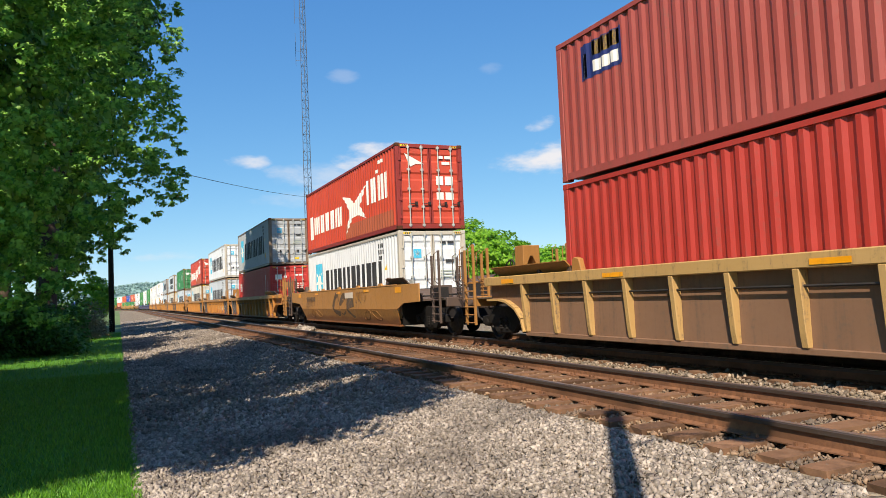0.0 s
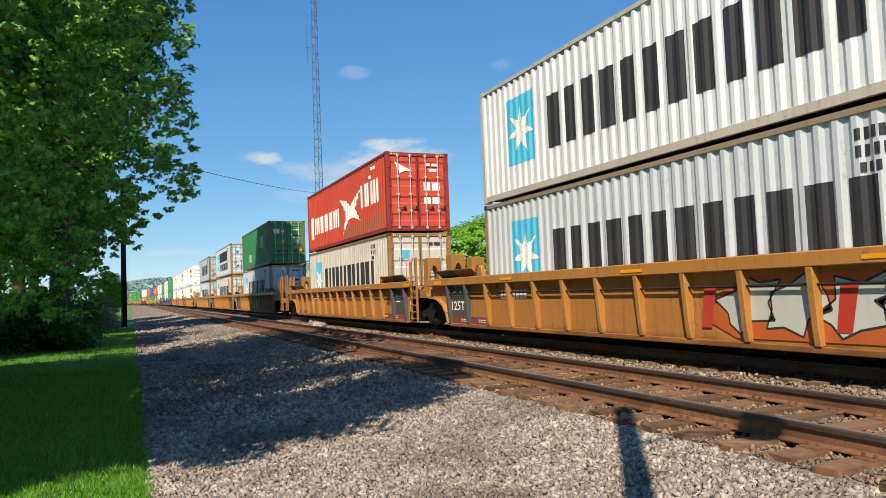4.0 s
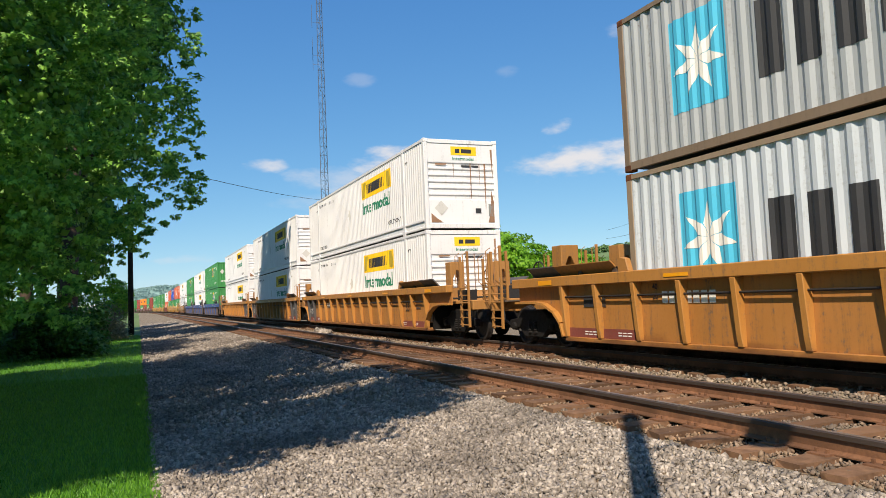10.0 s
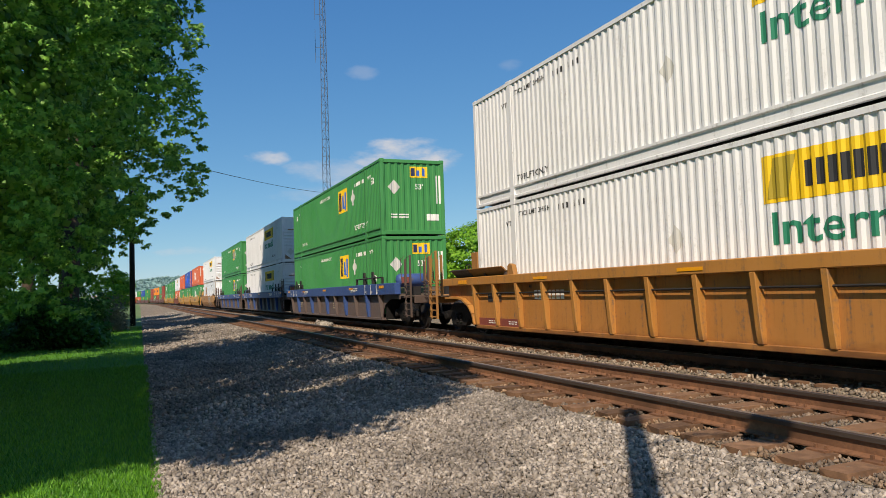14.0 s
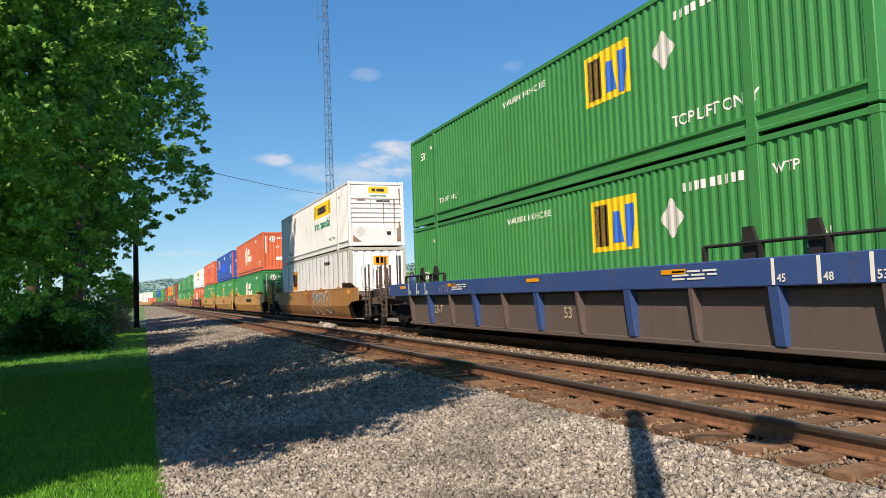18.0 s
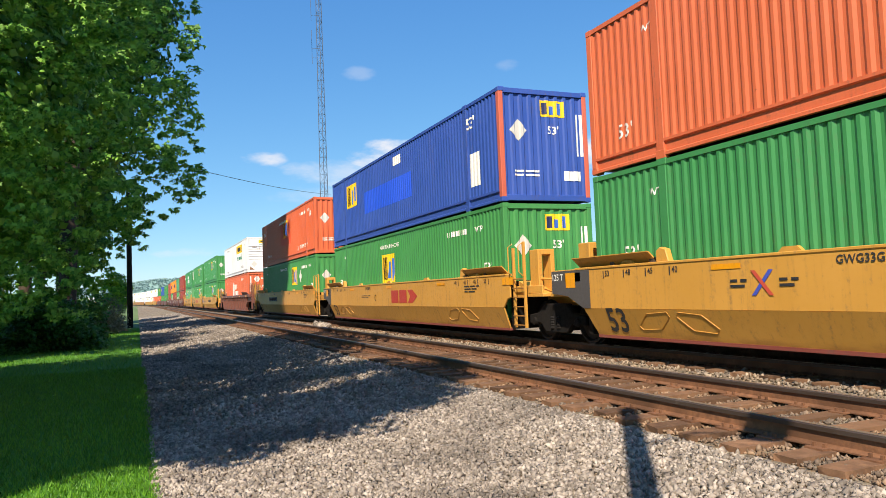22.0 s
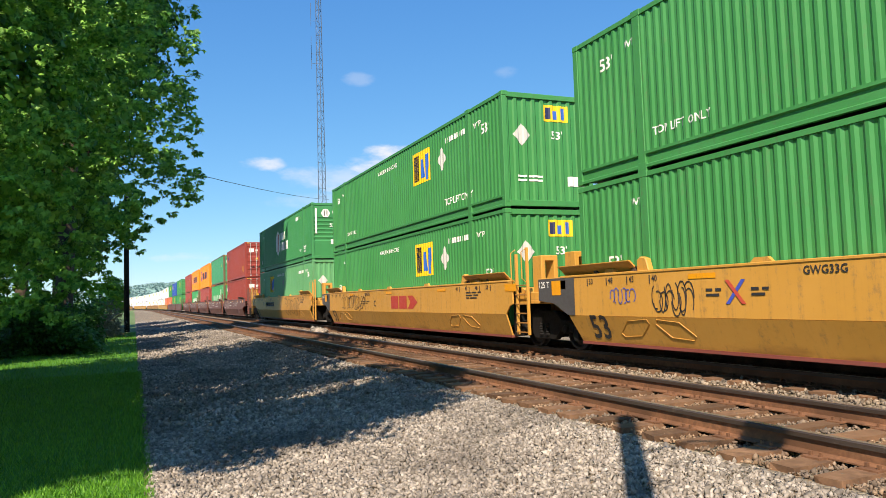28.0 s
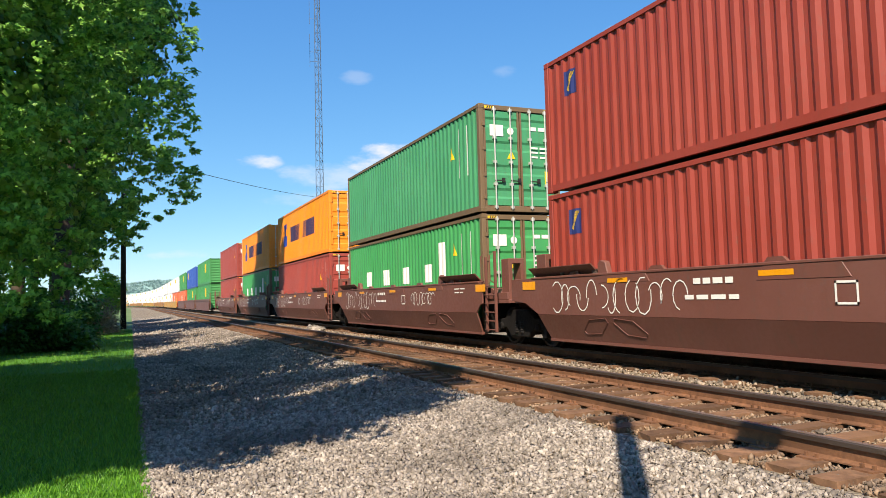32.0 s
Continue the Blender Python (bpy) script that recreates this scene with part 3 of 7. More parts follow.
def side_marks(kind, n):
    """What is painted on a container's long side: drawings in (metres from its middle towards the viewer's end, height), each with a paint."""
    W, K = WHITE_MARK, BLACK_MARK
    sky = paint("pale_blue_marking", "45b5d6", 0.5, 0.15)
    mk = [(block(-4.95, -3.65, 0.75, 2.35), sky), (star(-4.3, 1.55, 0.62), W)]
    codes = [(bars(4.2, 2.46, (0.07, 0.07, 0.07, 0.07), 0.15, 0.04), K), (bars(4.2, 2.24, (0.07, 0.07, 0.0, 0.07, 0.07, 0.07), 0.15, 0.04), K), (bars(4.25, 2.04, (0.07, 0.07, 0.07), 0.13, 0.04), K)]
    tri = [([[(4.78, 1.66), (4.98, 1.66), (4.88, 1.85)]], YELLOW_MARK), (block(4.8, 4.95, 0.55, 0.85), YELLOW_MARK)]

    def name_row(u0, u1, v0, v1, count, lean=0.0):
        # plain upright bars of the writing's size
        w = (u1 - u0) / count
        out = []
        for i in range(count):
            for k in (0.0, 0.5):
                a = u0 + (i + k) * w
                out.append([(a, v0), (a + w * 0.33, v0), (a + w * 0.33 + lean, v1), (a + lean, v1)])
        return out

    if kind == "blue_star":
        return mk + [(name_row(-3.05, 4.7, 0.84, 2.0, 6), K)] + codes + tri
    if kind == "blue_star_two":
        return mk + [(name_row(-2.8, 3.9, 1.5, 2.42, 6), K), (name_row(-2.6, 4.0, 0.6, 1.28, 7), K)] + codes
    if kind == "white_bird":
        bird = [[(-0.15, 1.95), (0.9, 1.78), (1.45, 1.5), (1.2, 0.95), (0.3, 0.4), (0.8, 1.15), (0.55, 1.5)], [(1.45, 1.5), (3.0, 2.0), (2.2, 1.3), (2.9, 0.75), (1.9, 0.98), (1.2, 0.95)]]
        return [(name_row(-5.6, -5.05, 0.62, 1.7, 1), W), (name_row(-4.95, -0.1, 0.8, 1.6, 6), W), (bird, W), (name_row(3.1, 5.5, 1.2, 2.1, 3), W), (block(4.1, 4.5, 2.2, 2.32), W), (bars(4.4, 2.5, (0.5,), 0.12), W), (block(0.2, 5.9, 0.18, 0.72), paint("brown_patch", "a4553a", 0.6, 0.3))]
    if kind == "small_mark":
        return [(name_row(-5.8, -4.9, 1.55, 2.1, 3), W), (bars(4.7, 0.5, (0.1,), 1.9), W), (bars(5.2, 0.9, (0.1,), 1.5), W)]
    if kind == "four_letters":
        return [(block(-3.9, -3.3, 1.2, 1.75) + block(-1.9, -1.3, 1.2, 1.75) + block(0.1, 0.7, 1.2, 1.75) + block(2.1, 2.7, 1.2, 1.75), W), (block(3.3, 3.75, 1.2, 2.35), W), (bars(4.9, 1.0, (0.1, 0.0, 0.1), 1.5, 0.25), W), ([[(4.3, 1.9), (4.6, 1.9), (4.45, 2.25)]], YELLOW_MARK)]
    if kind == "code_only":
        return [(bars(4.9, 1.1, (0.09, 0.0, 0.09), 1.4, 0.22), W), ([[(4.3, 1.7), (4.6, 1.7), (4.45, 2.05)]], YELLOW_MARK)]
    if kind == "patches":
        return [(block(2.6, 3.9, 1.3, 2.1), paint("grey_patch", "a3aca0", 0.6, 0.3)), (block(-2.7, -1.6, 0.5, 1.1), paint("grey_patch", "a3aca0", 0.6, 0.3)), (block(5.0, 5.2, 2.2, 2.35), YELLOW_MARK), (block(5.4, 5.8, 0.9, 1.9), paint("red_brown_patch", "7a3a2a", 0.7, 0.3))]
    if kind == "corner_badge":
        return [(block(-5.5, -4.2, 1.9, 2.6), paint("badge_blue", "1d2b66", 0.5, 0.1)), (block(-5.15, -4.25, 2.3, 2.58), YELLOW_MARK), (bars(-5.1, 1.98, (0.25, 0.2, 0.2), 0.22, 0.06), W), (block(-5.45, -5.28, 1.93, 2.4), W)]
    if kind == "corner_badge_small":
        return [(block(-5.55, -5.15, 1.98, 2.5), paint("badge_blue", "1d2b66", 0.5, 0.1)), ([[(-5.5, 2.1), (-5.3, 2.45), (-5.2, 2.45), (-5.4, 2.05)]], YELLOW_MARK), (bars(4.3, 0.4, (0.06, 0.0, 0.08), 1.7, 0.4), W), (block(4.6, 4.9, 0.5, 0.95), YELLOW_MARK)]
    if kind == "blue_ring":
        deep = paint("deep_blue_marking", "1f3fa0", 0.5, 0.1)
        return [([[(-4.7, 1.0), (-3.6, 1.0), (-3.6, 1.5), (-4.0, 1.7), (-3.7, 2.3), (-4.5, 2.3), (-4.3, 1.7), (-4.7, 1.5)]], deep), (name_row(-2.6, 3.4, 1.15, 2.0, 10), paint("navy_marking", "3b2a4c", 0.5, 0.1))]
    if kind == "intermodal":
        green = paint("green_marking", "1f7a5c", 0.5, 0.1)
        return [(block(1.3, 5.05, 1.86, 2.55), YELLOW_MARK), (name_row(2.05, 4.3, 2.02, 2.38, 6), K), ([[(1.4, 1.92), (1.75, 1.92), (1.9, 2.5), (1.5, 2.5)], [(4.6, 1.92), (4.95, 1.92), (4.85, 2.5), (4.5, 2.5)]], paint("olive_sign_scroll", "a8922a", 0.55, 0.2)),
                (placed(letters("Intermodal", 0.46), 1.45, 1.27, 3.4), green), (placed(letters("TOP LIFT ONLY", 0.15), 4.5, 0.52), K),
                (placed(letters("WTP", 0.11), 6.5, 2.3), K), (placed(letters("TOP LIFT ONLY", 0.14), -6.05, 0.4), K), (placed(letters("WTP", 0.11), -6.75, 2.3), K),
                (placed(letters("STACK LIMIT 3 HIGH", 0.11), -6.1, 2.48), K), (bars(-4.3, 2.44, (0.06, 0.06, 0.06, 0.0, 0.06, 0.06, 0.06), 0.12, 0.11), K),
                ([[(-0.6, 1.75), (-0.4, 1.5), (-0.6, 1.25), (-0.8, 1.5)]], paint("pale_placard", "c9c7c0", 0.5, 0.2))]
    if kind in ("panel_pair", "panel_low", "panel_mid", "panel_orange", "panel_far"):
        navy = paint("navy_letter_marking", "23284f", 0.5, 0.1)
        blue = paint("sky_letter_marking", "2f66c0", 0.5, 0.1)
        emblem = [(block(2.05, 3.5, 1.45, 2.47), YELLOW_MARK), (block(2.16, 2.62, 1.55, 2.37), navy),
                  ([[(2.72, 1.6), (3.08, 1.6), (3.0, 2.2), (2.8, 2.2)], [(3.16, 1.5), (3.3, 1.5), (3.44, 1.9), (3.44, 2.3), (3.16, 2.3)]], blue)]
        low_marks = kind in ("panel_low", "panel_mid")
        more = [(placed(letters("53'", 0.26), 7.15, 1.2 if low_marks else 2.05), W), (placed(letters("53'", 0.24), -7.45, 1.2 if low_marks else 2.1), W), (placed(letters("WTP", 0.15), 6.65, 2.3), W), (placed(letters("WTP", 0.13), -6.7, 2.32), W), (placed(letters("TOP LIFT ONLY", 0.14), -6.0, 0.55), W),
                (placed(letters("WARNING HIGH CUBE", 0.14), -1.6, 2.38), W), (bars(4.75, 2.3, (0.09, 0.09, 0.09, 0.09, 0.0, 0.09, 0.09, 0.09, 0.09, 0.09), 0.15, 0.06), W), (placed(letters("TOP LIFT ONLY", 0.19), 4.6, 0.5), W)]
        dia = [([[(4.45, 2.25), (4.75, 1.9), (4.45, 1.55), (4.15, 1.9)]], paint("pale_placard", "c9c7c0", 0.5, 0.2))] if kind in ("panel_pair", "panel_low") else [(placed(letters("53'", 0.26), 3.9, 0.4), W)]
        if kind == "panel_far":
            emblem = [([[(u - 6.35, v) for u, v in q] for q in polys], mt) for polys, mt in emblem]
            more.pop(1)
            dia = [(disc(0.34, 1.95, 0.2, 8), paint("dull_plate", "7f817e", 0.5, 0.2))]
        if kind == "panel_mid":
            emblem = [([[(u - 3.5, v - 0.3) for u, v in q] for q in polys], mt) for polys, mt in emblem]
        if kind == "panel_orange":
            emblem = [([[(u - 2.4, v) for u, v in q] for q in polys], mt) for polys, mt in emblem]
            emblem.insert(0, (block(-1.3, 2.0, 1.0, 2.35), paint("fresh_orange_patch", "d64f2e", 0.5, 0.15)))
        return emblem + more + dia
    if kind == "panel_blue":
        return [(block(-6.0, -4.55, 1.5, 2.45), YELLOW_MARK), (block(-5.9, -5.42, 1.58, 2.37), paint("navy_letter_marking", "23284f", 0.5, 0.1)),
                (block(-5.2, -5.05, 1.6, 2.2) + block(-4.9, -4.7, 1.7, 2.3), paint("sky_letter_marking", "2f66c0", 0.5, 0.1)), (block(-3.5, 1.9, 1.0, 1.85), paint("bright_blue_patch", "1d52d0", 0.5, 0.15)),
                (block(0.1, 0.9, 2.3, 2.6), W), (placed(letters("53'", 0.3), 6.4, 2.2), W), (block(6.5, 7.1, 0.6, 1.5), W)]
    if kind in ("hex_mark", "hex_low"):
        hexa = [[(-1.2, 0.75), (-0.55, 1.1), (-0.55, 2.0), (-1.2, 2.35), (-1.85, 2.0), (-1.85, 1.1)]]
        return [(hexa, W), (block(-1.55, -1.4, 1.0, 2.1) + block(-1.0, -0.85, 1.0, 2.1), paint("hex_red", "c2452f", 0.5, 0.1)), (name_row(-0.35, 1.15, 1.65, 2.1, 3), W), (name_row(-0.35, 2.0, 1.0, 1.5, 5), W),
                (placed(letters("53'", 0.3), 6.4, 0.5), W), (bars(4.4, 2.35, (0.12, 0.12, 0.12, 0.0, 0.12, 0.12, 0.12), 0.19, 0.08), W), (placed(letters("WTP", 0.16), 5.3, 0.55), W), (placed(letters("WTP", 0.13), -6.7, 2.3), W), (placed(letters("53'", 0.26), -7.5, 1.2 if kind == "hex_low" else 0.55), W)]
    if kind == "little_panel":
        return [(block(-5.0, -3.4, 1.2, 2.3), AMBER_MARK), (block(-4.75, -3.65, 1.4, 2.1), paint("sky_letter_marking", "2f66c0", 0.5, 0.1)), (bars(3.5, 2.3, (0.3, 0.3, 0.4), 0.16), K), ([[(u, 0.32), (u + 0.05, 0.32), (u + 0.05, 2.78), (u, 2.78)] for u in (-8.2 + 0.9 * i + 0.86 for i in range(18))], paint("rusty_seam", "6a5648", 0.7, 0.3))]
    return []


def end_marks(kind, W):
    K, Wt = BLACK_MARK, WHITE_MARK
    w = W / 2
    if kind in ("blue_star", "blue_star_two"):
        return [(block(-0.71, -0.43, 1.98, 2.28), paint("pale_blue_marking", "45b5d6", 0.5, 0.15)), (star(-0.57, 2.13, 0.12), Wt)] + ([(block(0.3, 0.65, 1.95, 2.33), paint("pale_blue_marking", "45b5d6", 0.5, 0.15)), (star(0.475, 2.14, 0.15), Wt)] if kind == "blue_star_two" else []) + [(bars(0.28, 2.45, (0.2, 0.24), 0.08), K), (bars(0.45, 1.82, (0.3,), 0.09), K), (bars(0.25, 1.5, (0.5,), 0.05) + bars(0.25, 1.4, (0.5,), 0.05) + bars(0.25, 1.3, (0.4,), 0.05), paint("grey_patch", "a3aca0", 0.6, 0.3)), (block(-0.9, -0.7, 1.05, 1.25), paint("dull_plate", "7f817e", 0.5, 0.2)), (block(0.3, 0.6, 0.35, 0.46), YELLOW_MARK)]
    if kind == "white_bird":
        return [([[(-0.9, 2.55), (-0.3, 2.25), (-0.2, 2.2), (-0.5, 2.2), (-0.7, 2.1)]], Wt), (block(0.22, 0.48, 1.5, 1.8) + block(0.55, 0.85, 1.5, 1.8) + block(0.22, 0.48, 1.0, 1.25) + block(0.55, 0.85, 1.0, 1.25), Wt), (bars(0.3, 2.4, (0.2, 0.25), 0.1), Wt), (bars(0.45, 2.2, (0.3,), 0.1), Wt)]
    if kind in ("code_only", "four_letters", "small_mark", "patches", "corner_badge_small"):
        return [(block(-0.9, -0.5, 2.05, 2.35), Wt), (disc(-0.28, 2.2, 0.1), Wt), (bars(0.3, 2.25, (0.22, 0.24), 0.1), Wt), (bars(0.3, 1.75, (0.25, 0.25), 0.05) + bars(0.3, 1.63, (0.25, 0.25), 0.05) + bars(0.3, 1.5, (0.25, 0.2), 0.05), Wt), ([[(-0.4, 1.45), (-0.15, 1.45), (-0.27, 1.68)]], YELLOW_MARK), (block(0.75, 1.0, 0.75, 1.15), YELLOW_MARK)]
    if kind == "intermodal":
        green = paint("green_marking", "1f7a5c", 0.5, 0.1)
        return [(block(-0.35, 0.55, 2.38, 2.66), YELLOW_MARK), (bars(-0.2, 2.45, (0.16, 0.35), 0.13), K), (placed(letters("Intermodal", 0.1), -0.3, 2.22, 0.75), green), (bars(0.0, 1.99, (0.3, 0.25), 0.07), K), ([[(-0.75, 0.9), (-0.52, 0.66), (-0.75, 0.42), (-0.98, 0.66)]], paint("pale_placard", "c9c7c0", 0.5, 0.2)), (block(0.45, 0.65, 0.5, 0.66), K), (block(0.92, 1.12, 0.4, 0.8), paint("dull_plate", "7f817e", 0.5, 0.2)),
                ([[(0.30, 2.12), (0.34, 2.12), (0.33, 1.0), (0.31, 0.95)], [(0.62, 2.1), (0.65, 2.1), (0.64, 1.3)], [(0.80, 2.12), (0.86, 2.12), (0.84, 0.7), (0.82, 0.6)], [(-0.3, 2.1), (-0.27, 2.1), (-0.28, 1.6)], [(0.9, 0.2), (1.12, 0.2), (1.12, 0.9), (1.04, 1.25), (1.0, 0.6)], [(-1.1, 0.2), (-0.7, 0.2), (-0.9, 0.33), (-1.1, 0.5)], [(1.05, 2.6), (1.12, 2.6), (1.12, 1.6), (1.09, 1.9)], [(-0.9, 2.1), (-0.5, 2.1), (-0.55, 2.05), (-0.9, 2.04)]], paint("rust_stain", "8d6a50", 0.8, 0.3))]
    if kind in ("panel_pair", "panel_low", "panel_mid", "panel_orange", "panel_blue", "panel_far"):
        return [(block(-0.1, 0.62, 2.2, 2.62), YELLOW_MARK), (block(-0.04, 0.1, 2.26, 2.56), paint("navy_letter_marking", "23284f", 0.5, 0.1)), (block(0.16, 0.3, 2.26, 2.48) + block(0.4, 0.52, 2.26, 2.56), paint("sky_letter_marking", "2f66c0", 0.5, 0.1)), (placed(letters("53'", 0.2), 0.1, 1.75), Wt), (block(0.55, 1.05, 0.55, 0.8), Wt), (bars(0.95, 1.2, (0.07, 0.07), 1.1, 0.06), Wt), ([[(-0.75, 2.1), (-0.5, 1.82), (-0.75, 1.54), (-1.0, 1.82)]], paint("pale_placard", "c9c7c0", 0.5, 0.2)), (bars(-0.9, 0.75, (0.25, 0.4), 0.05) + bars(-0.9, 0.65, (0.25, 0.4), 0.05), Wt)]
    if kind in ("hex_mark", "hex_low"):
        return [(disc(-0.55, 2.35, 0.24, 6), Wt), (block(-0.64, -0.59, 2.2, 2.5) + block(-0.5, -0.45, 2.2, 2.5), paint("hex_red", "c2452f", 0.5, 0.1)), (bars(-0.2, 2.35, (0.25, 0.3), 0.12), Wt), (placed(letters("53'", 0.2), -0.35, 1.65), Wt), (block(-0.3, 0.3, 0.75, 1.0), Wt), (bars(-1.1, 1.3, (0.09,), 1.3), Wt), (bars(1.08, 1.3, (0.07,), 1.2), Wt)]
    if kind == "little_panel":
        return [(block(-0.2, 0.45, 2.1, 2.5), AMBER_MARK), (block(-0.1, 0.05, 2.18, 2.44), K), (block(0.12, 0.36, 2.18, 2.44), paint("sky_letter_marking", "2f66c0", 0.5, 0.1)), (bars(0.85, 0.9, (0.08, 0.1), 1.6, 0.04), K), (disc(-0.35, 0.9, 0.2, 4), paint("pale_placard", "c9c7c0", 0.5, 0.2))]
    return []


BOXES = {}


def container(kind, hue, long, end, label, rust=0.15, dirt=0.3, post_hue=None):
    """One container: kind names its markings, end is doors, flat_ribs (lying) or ribs (standing). Its origin is the middle of its floor; the viewer's side is -x, the end with doors -y."""
    key = (kind, hue, long, end, label)
    if key in BOXES:
        return None, key
    domestic = long > 13
    W, L, H = (W_DOM if domestic else W_ISO) / 2, long / 2, H_BOX
    body = paint("box_" + hue, hue, 0.48, dirt, rust * 0.5)
    frame_paint = paint("frame_" + (post_hue or hue), post_hue or hue, 0.55, dirt + 0.1, rust)
    root = tagged(new("shipping_container"), label, "container", "containers on the train")
    rail_low = 0.30 if domestic else 0.17
    inner = 0.012
    a, b = (-L + 0.16, L - 0.16)
    wide = kind == "little_panel"
    breaks = ribs(a, b, 0.9 if wide else 0.2 if domestic else 0.278, 0.012 if wide else 0.026 if domestic else 0.036, 0.82 if wide else 0.27, 0.06 if wide else 0.24)
    put = lambda u, v, d: (-W + inner + d, -u, v)
    put_far = lambda u, v, d: (W - inner - d, -u, v)
    part("side_panel", sheet(breaks, rail_low - 0.02, H - 0.09, put), body, root)
    part("side_panel", sheet(breaks, rail_low - 0.02, H - 0.09, put_far), body, root)
    part("roof_panel", Shape().box(-W + 0.05, W - 0.05, -L + 0.1, L - 0.1, H - 0.055, H - 0.03), body, root)
    part("floor_frame", Shape().box(-W + 0.05, W - 0.05, -L + 0.1, L - 0.1, 0.06, 0.16), STEEL_DARK, root)
    for s in (-1, 1):
        x0, x1 = sorted((s * W, s * (W - 0.07)))
        part("top_rail", Shape().box(x0, x1, -L + 0.15, L - 0.15, H - 0.1, H - 0.015), frame_paint, root)
        x0, x1 = sorted((s * (W - 0.004), s * (W - 0.09)))
        if domestic:
            low = Shape().prism([(s * (W + 0.002), 0.02), (s * (W + 0.002), 0.07), (s * (W - 0.035), 0.09), (s * (W - 0.035), 0.24), (s * (W + 0.002), 0.26), (s * (W + 0.002), 0.31), (s * (W - 0.09), 0.31), (s * (W - 0.09), 0.02)], "y", -L + 0.15, L - 0.15)
        else:
            low = Shape().box(x0, x1, -L + 0.15, L - 0.15, 0.03, rail_low)
        part("bottom_rail", low, frame_paint, root)
        for e in (-1, 1):
            y0, y1 = sorted((e * L, e * (L - 0.16)))
            part("corner_post", Shape().box(*sorted((s * W, s * (W - 0.13))), y0 + (0.002 if e < 0 else 0), y1, 0.11, H - 0.11), paint("salmon_post", "c4604a", 0.55, 0.3) if kind == "panel_blue" and e < 0 else frame_paint, root, bevel=0.012)
            for z0 in (0.0, H - 0.12):
                c = Shape().box(*sorted((s * (W + 0.004), s * (W - 0.165))), *sorted((e * (L + 0.004), e * (L - 0.18))), z0, z0 + 0.12)
                part("corner_casting", c, RUST if rust > 0.2 else frame_paint, root, bevel=0.012)
    if domestic:
        for e in (-1, 1):
            y = e * 6.32
            s = Shape().box(-W - 0.003, -W + 0.08, y - 0.1, y + 0.1, 0.1, H - 0.1)
            s.box(-W - 0.008, -W + 0.1, y - 0.12, y + 0.12, -0.034, 0.12).box(-W - 0.008, -W + 0.1, y - 0.12, y + 0.12, H - 0.11, H + 0.01)
            part("lifting_post", s, frame_paint, root, bevel=0.008)
    # the end that faces the viewer
    x_in = W - 0.13
    part("end_header", Shape().box(-x_in, x_in, -L + 0.004, -L + 0.1, H - 0.15, H - 0.02), frame_paint, root, bevel=0.008)
    part("end_sill", Shape().box(-x_in, x_in, -L + 0.004, -L + 0.1, 0.02, 0.17), frame_paint, root, bevel=0.008)
    flat_breaks = [(-W, 0.0), (W, 0.0)]
    put_end = lambda u, v, d: (u, -L + 0.03 + d, v)
    if end == "doors":
        for s in (-1, 1):
            lo, hi = sorted((s * 0.015, s * (x_in - 0.01)))
            door = sheet([(z, d) for z, d in ribs(0.19, H - 0.17, 0.63, 0.03, 0.55, 0.10)], lo, hi, lambda u, v, d: (v, -L + 0.035 + d, u))
            leaf = part("door", door, body, root)
            part("door_edge", Shape().box(lo, lo + 0.05, -L + 0.02, -L + 0.06, 0.18, H - 0.16).box(hi - 0.05, hi, -L + 0.02, -L + 0.06, 0.18, H - 0.16), frame_paint, leaf)
            for k in (0.30, 0.78):
                x = s * k
                rod = Shape().tube([(x, -L - 0.02, 0.08), (x, -L - 0.02, H - 0.07)], 0.021, 6)
                for z in (0.14, 0.75, 1.35, 2.0, H - 0.14):
                    rod.box(x - 0.05, x + 0.05, -L - 0.03, -L + 0.03, z - 0.035, z + 0.035)
                part("lock_rod", rod, GALV, leaf, "galvanised lock rod")
                g = Shape().box(x - 0.02, x + s * -0.0 + 0.26, -L - 0.035, -L - 0.012, 0.83, 0.86).box(x + 0.2, x + 0.28, -L - 0.03, -L + 0.02, 0.8, 0.92)
                part("lock_handle", g, STEEL_DARK, leaf, "dark lock handle")
            hinge = Shape()
            for z in (0.4, 1.0, 1.7, 2.35):
                hinge.box(*sorted((s * (x_in - 0.04), s * (x_in + 0.06))), -L - 0.012, -L + 0.02, z - 0.05, z + 0.05)
            tagged(part("hinge", hinge, frame_paint, leaf), kind="stuff")
            st, tape = Shape(), Shape().box(*sorted((s * (W - 0.45), s * (W - 0.17))), -L + 0.0005, -L + 0.004, H - 0.115, H - 0.055)
            part("warning_strip", tape, YELLOW_MARK, root, "yellow strip with black stripes")
            for i in range(4):
                x = s * (W - 0.42 + 0.065 * i)
                st.add([(x, -L - 0.003, H - 0.112), (x + 0.035, -L - 0.003, H - 0.112), (x + 0.06, -L - 0.003, H - 0.058), (x + 0.025, -L - 0.003, H - 0.058)], [(0, 1, 2, 3)])
            tagged(part("warning_stripes", st, BLACK_MARK, root), kind="stuff")
        end_breaks = flat_breaks
    elif end == "flat_ribs":
        part("end_wall", sheet(ribs(0.9, 2.15, 0.205, 0.035, 0.2, 0.22), -x_in, x_in, lambda u, v, d: (v, -L + 0.03 + d, u)), body, root)
        part("end_plate", Shape().box(-x_in, x_in, -L + 0.028, -L + 0.06, 0.17, 0.9), body, root)
        part("end_plate", Shape().box(-x_in, x_in, -L + 0.028, -L + 0.06, 2.15, H - 0.15), body, root)
        end_breaks = flat_breaks
    else:
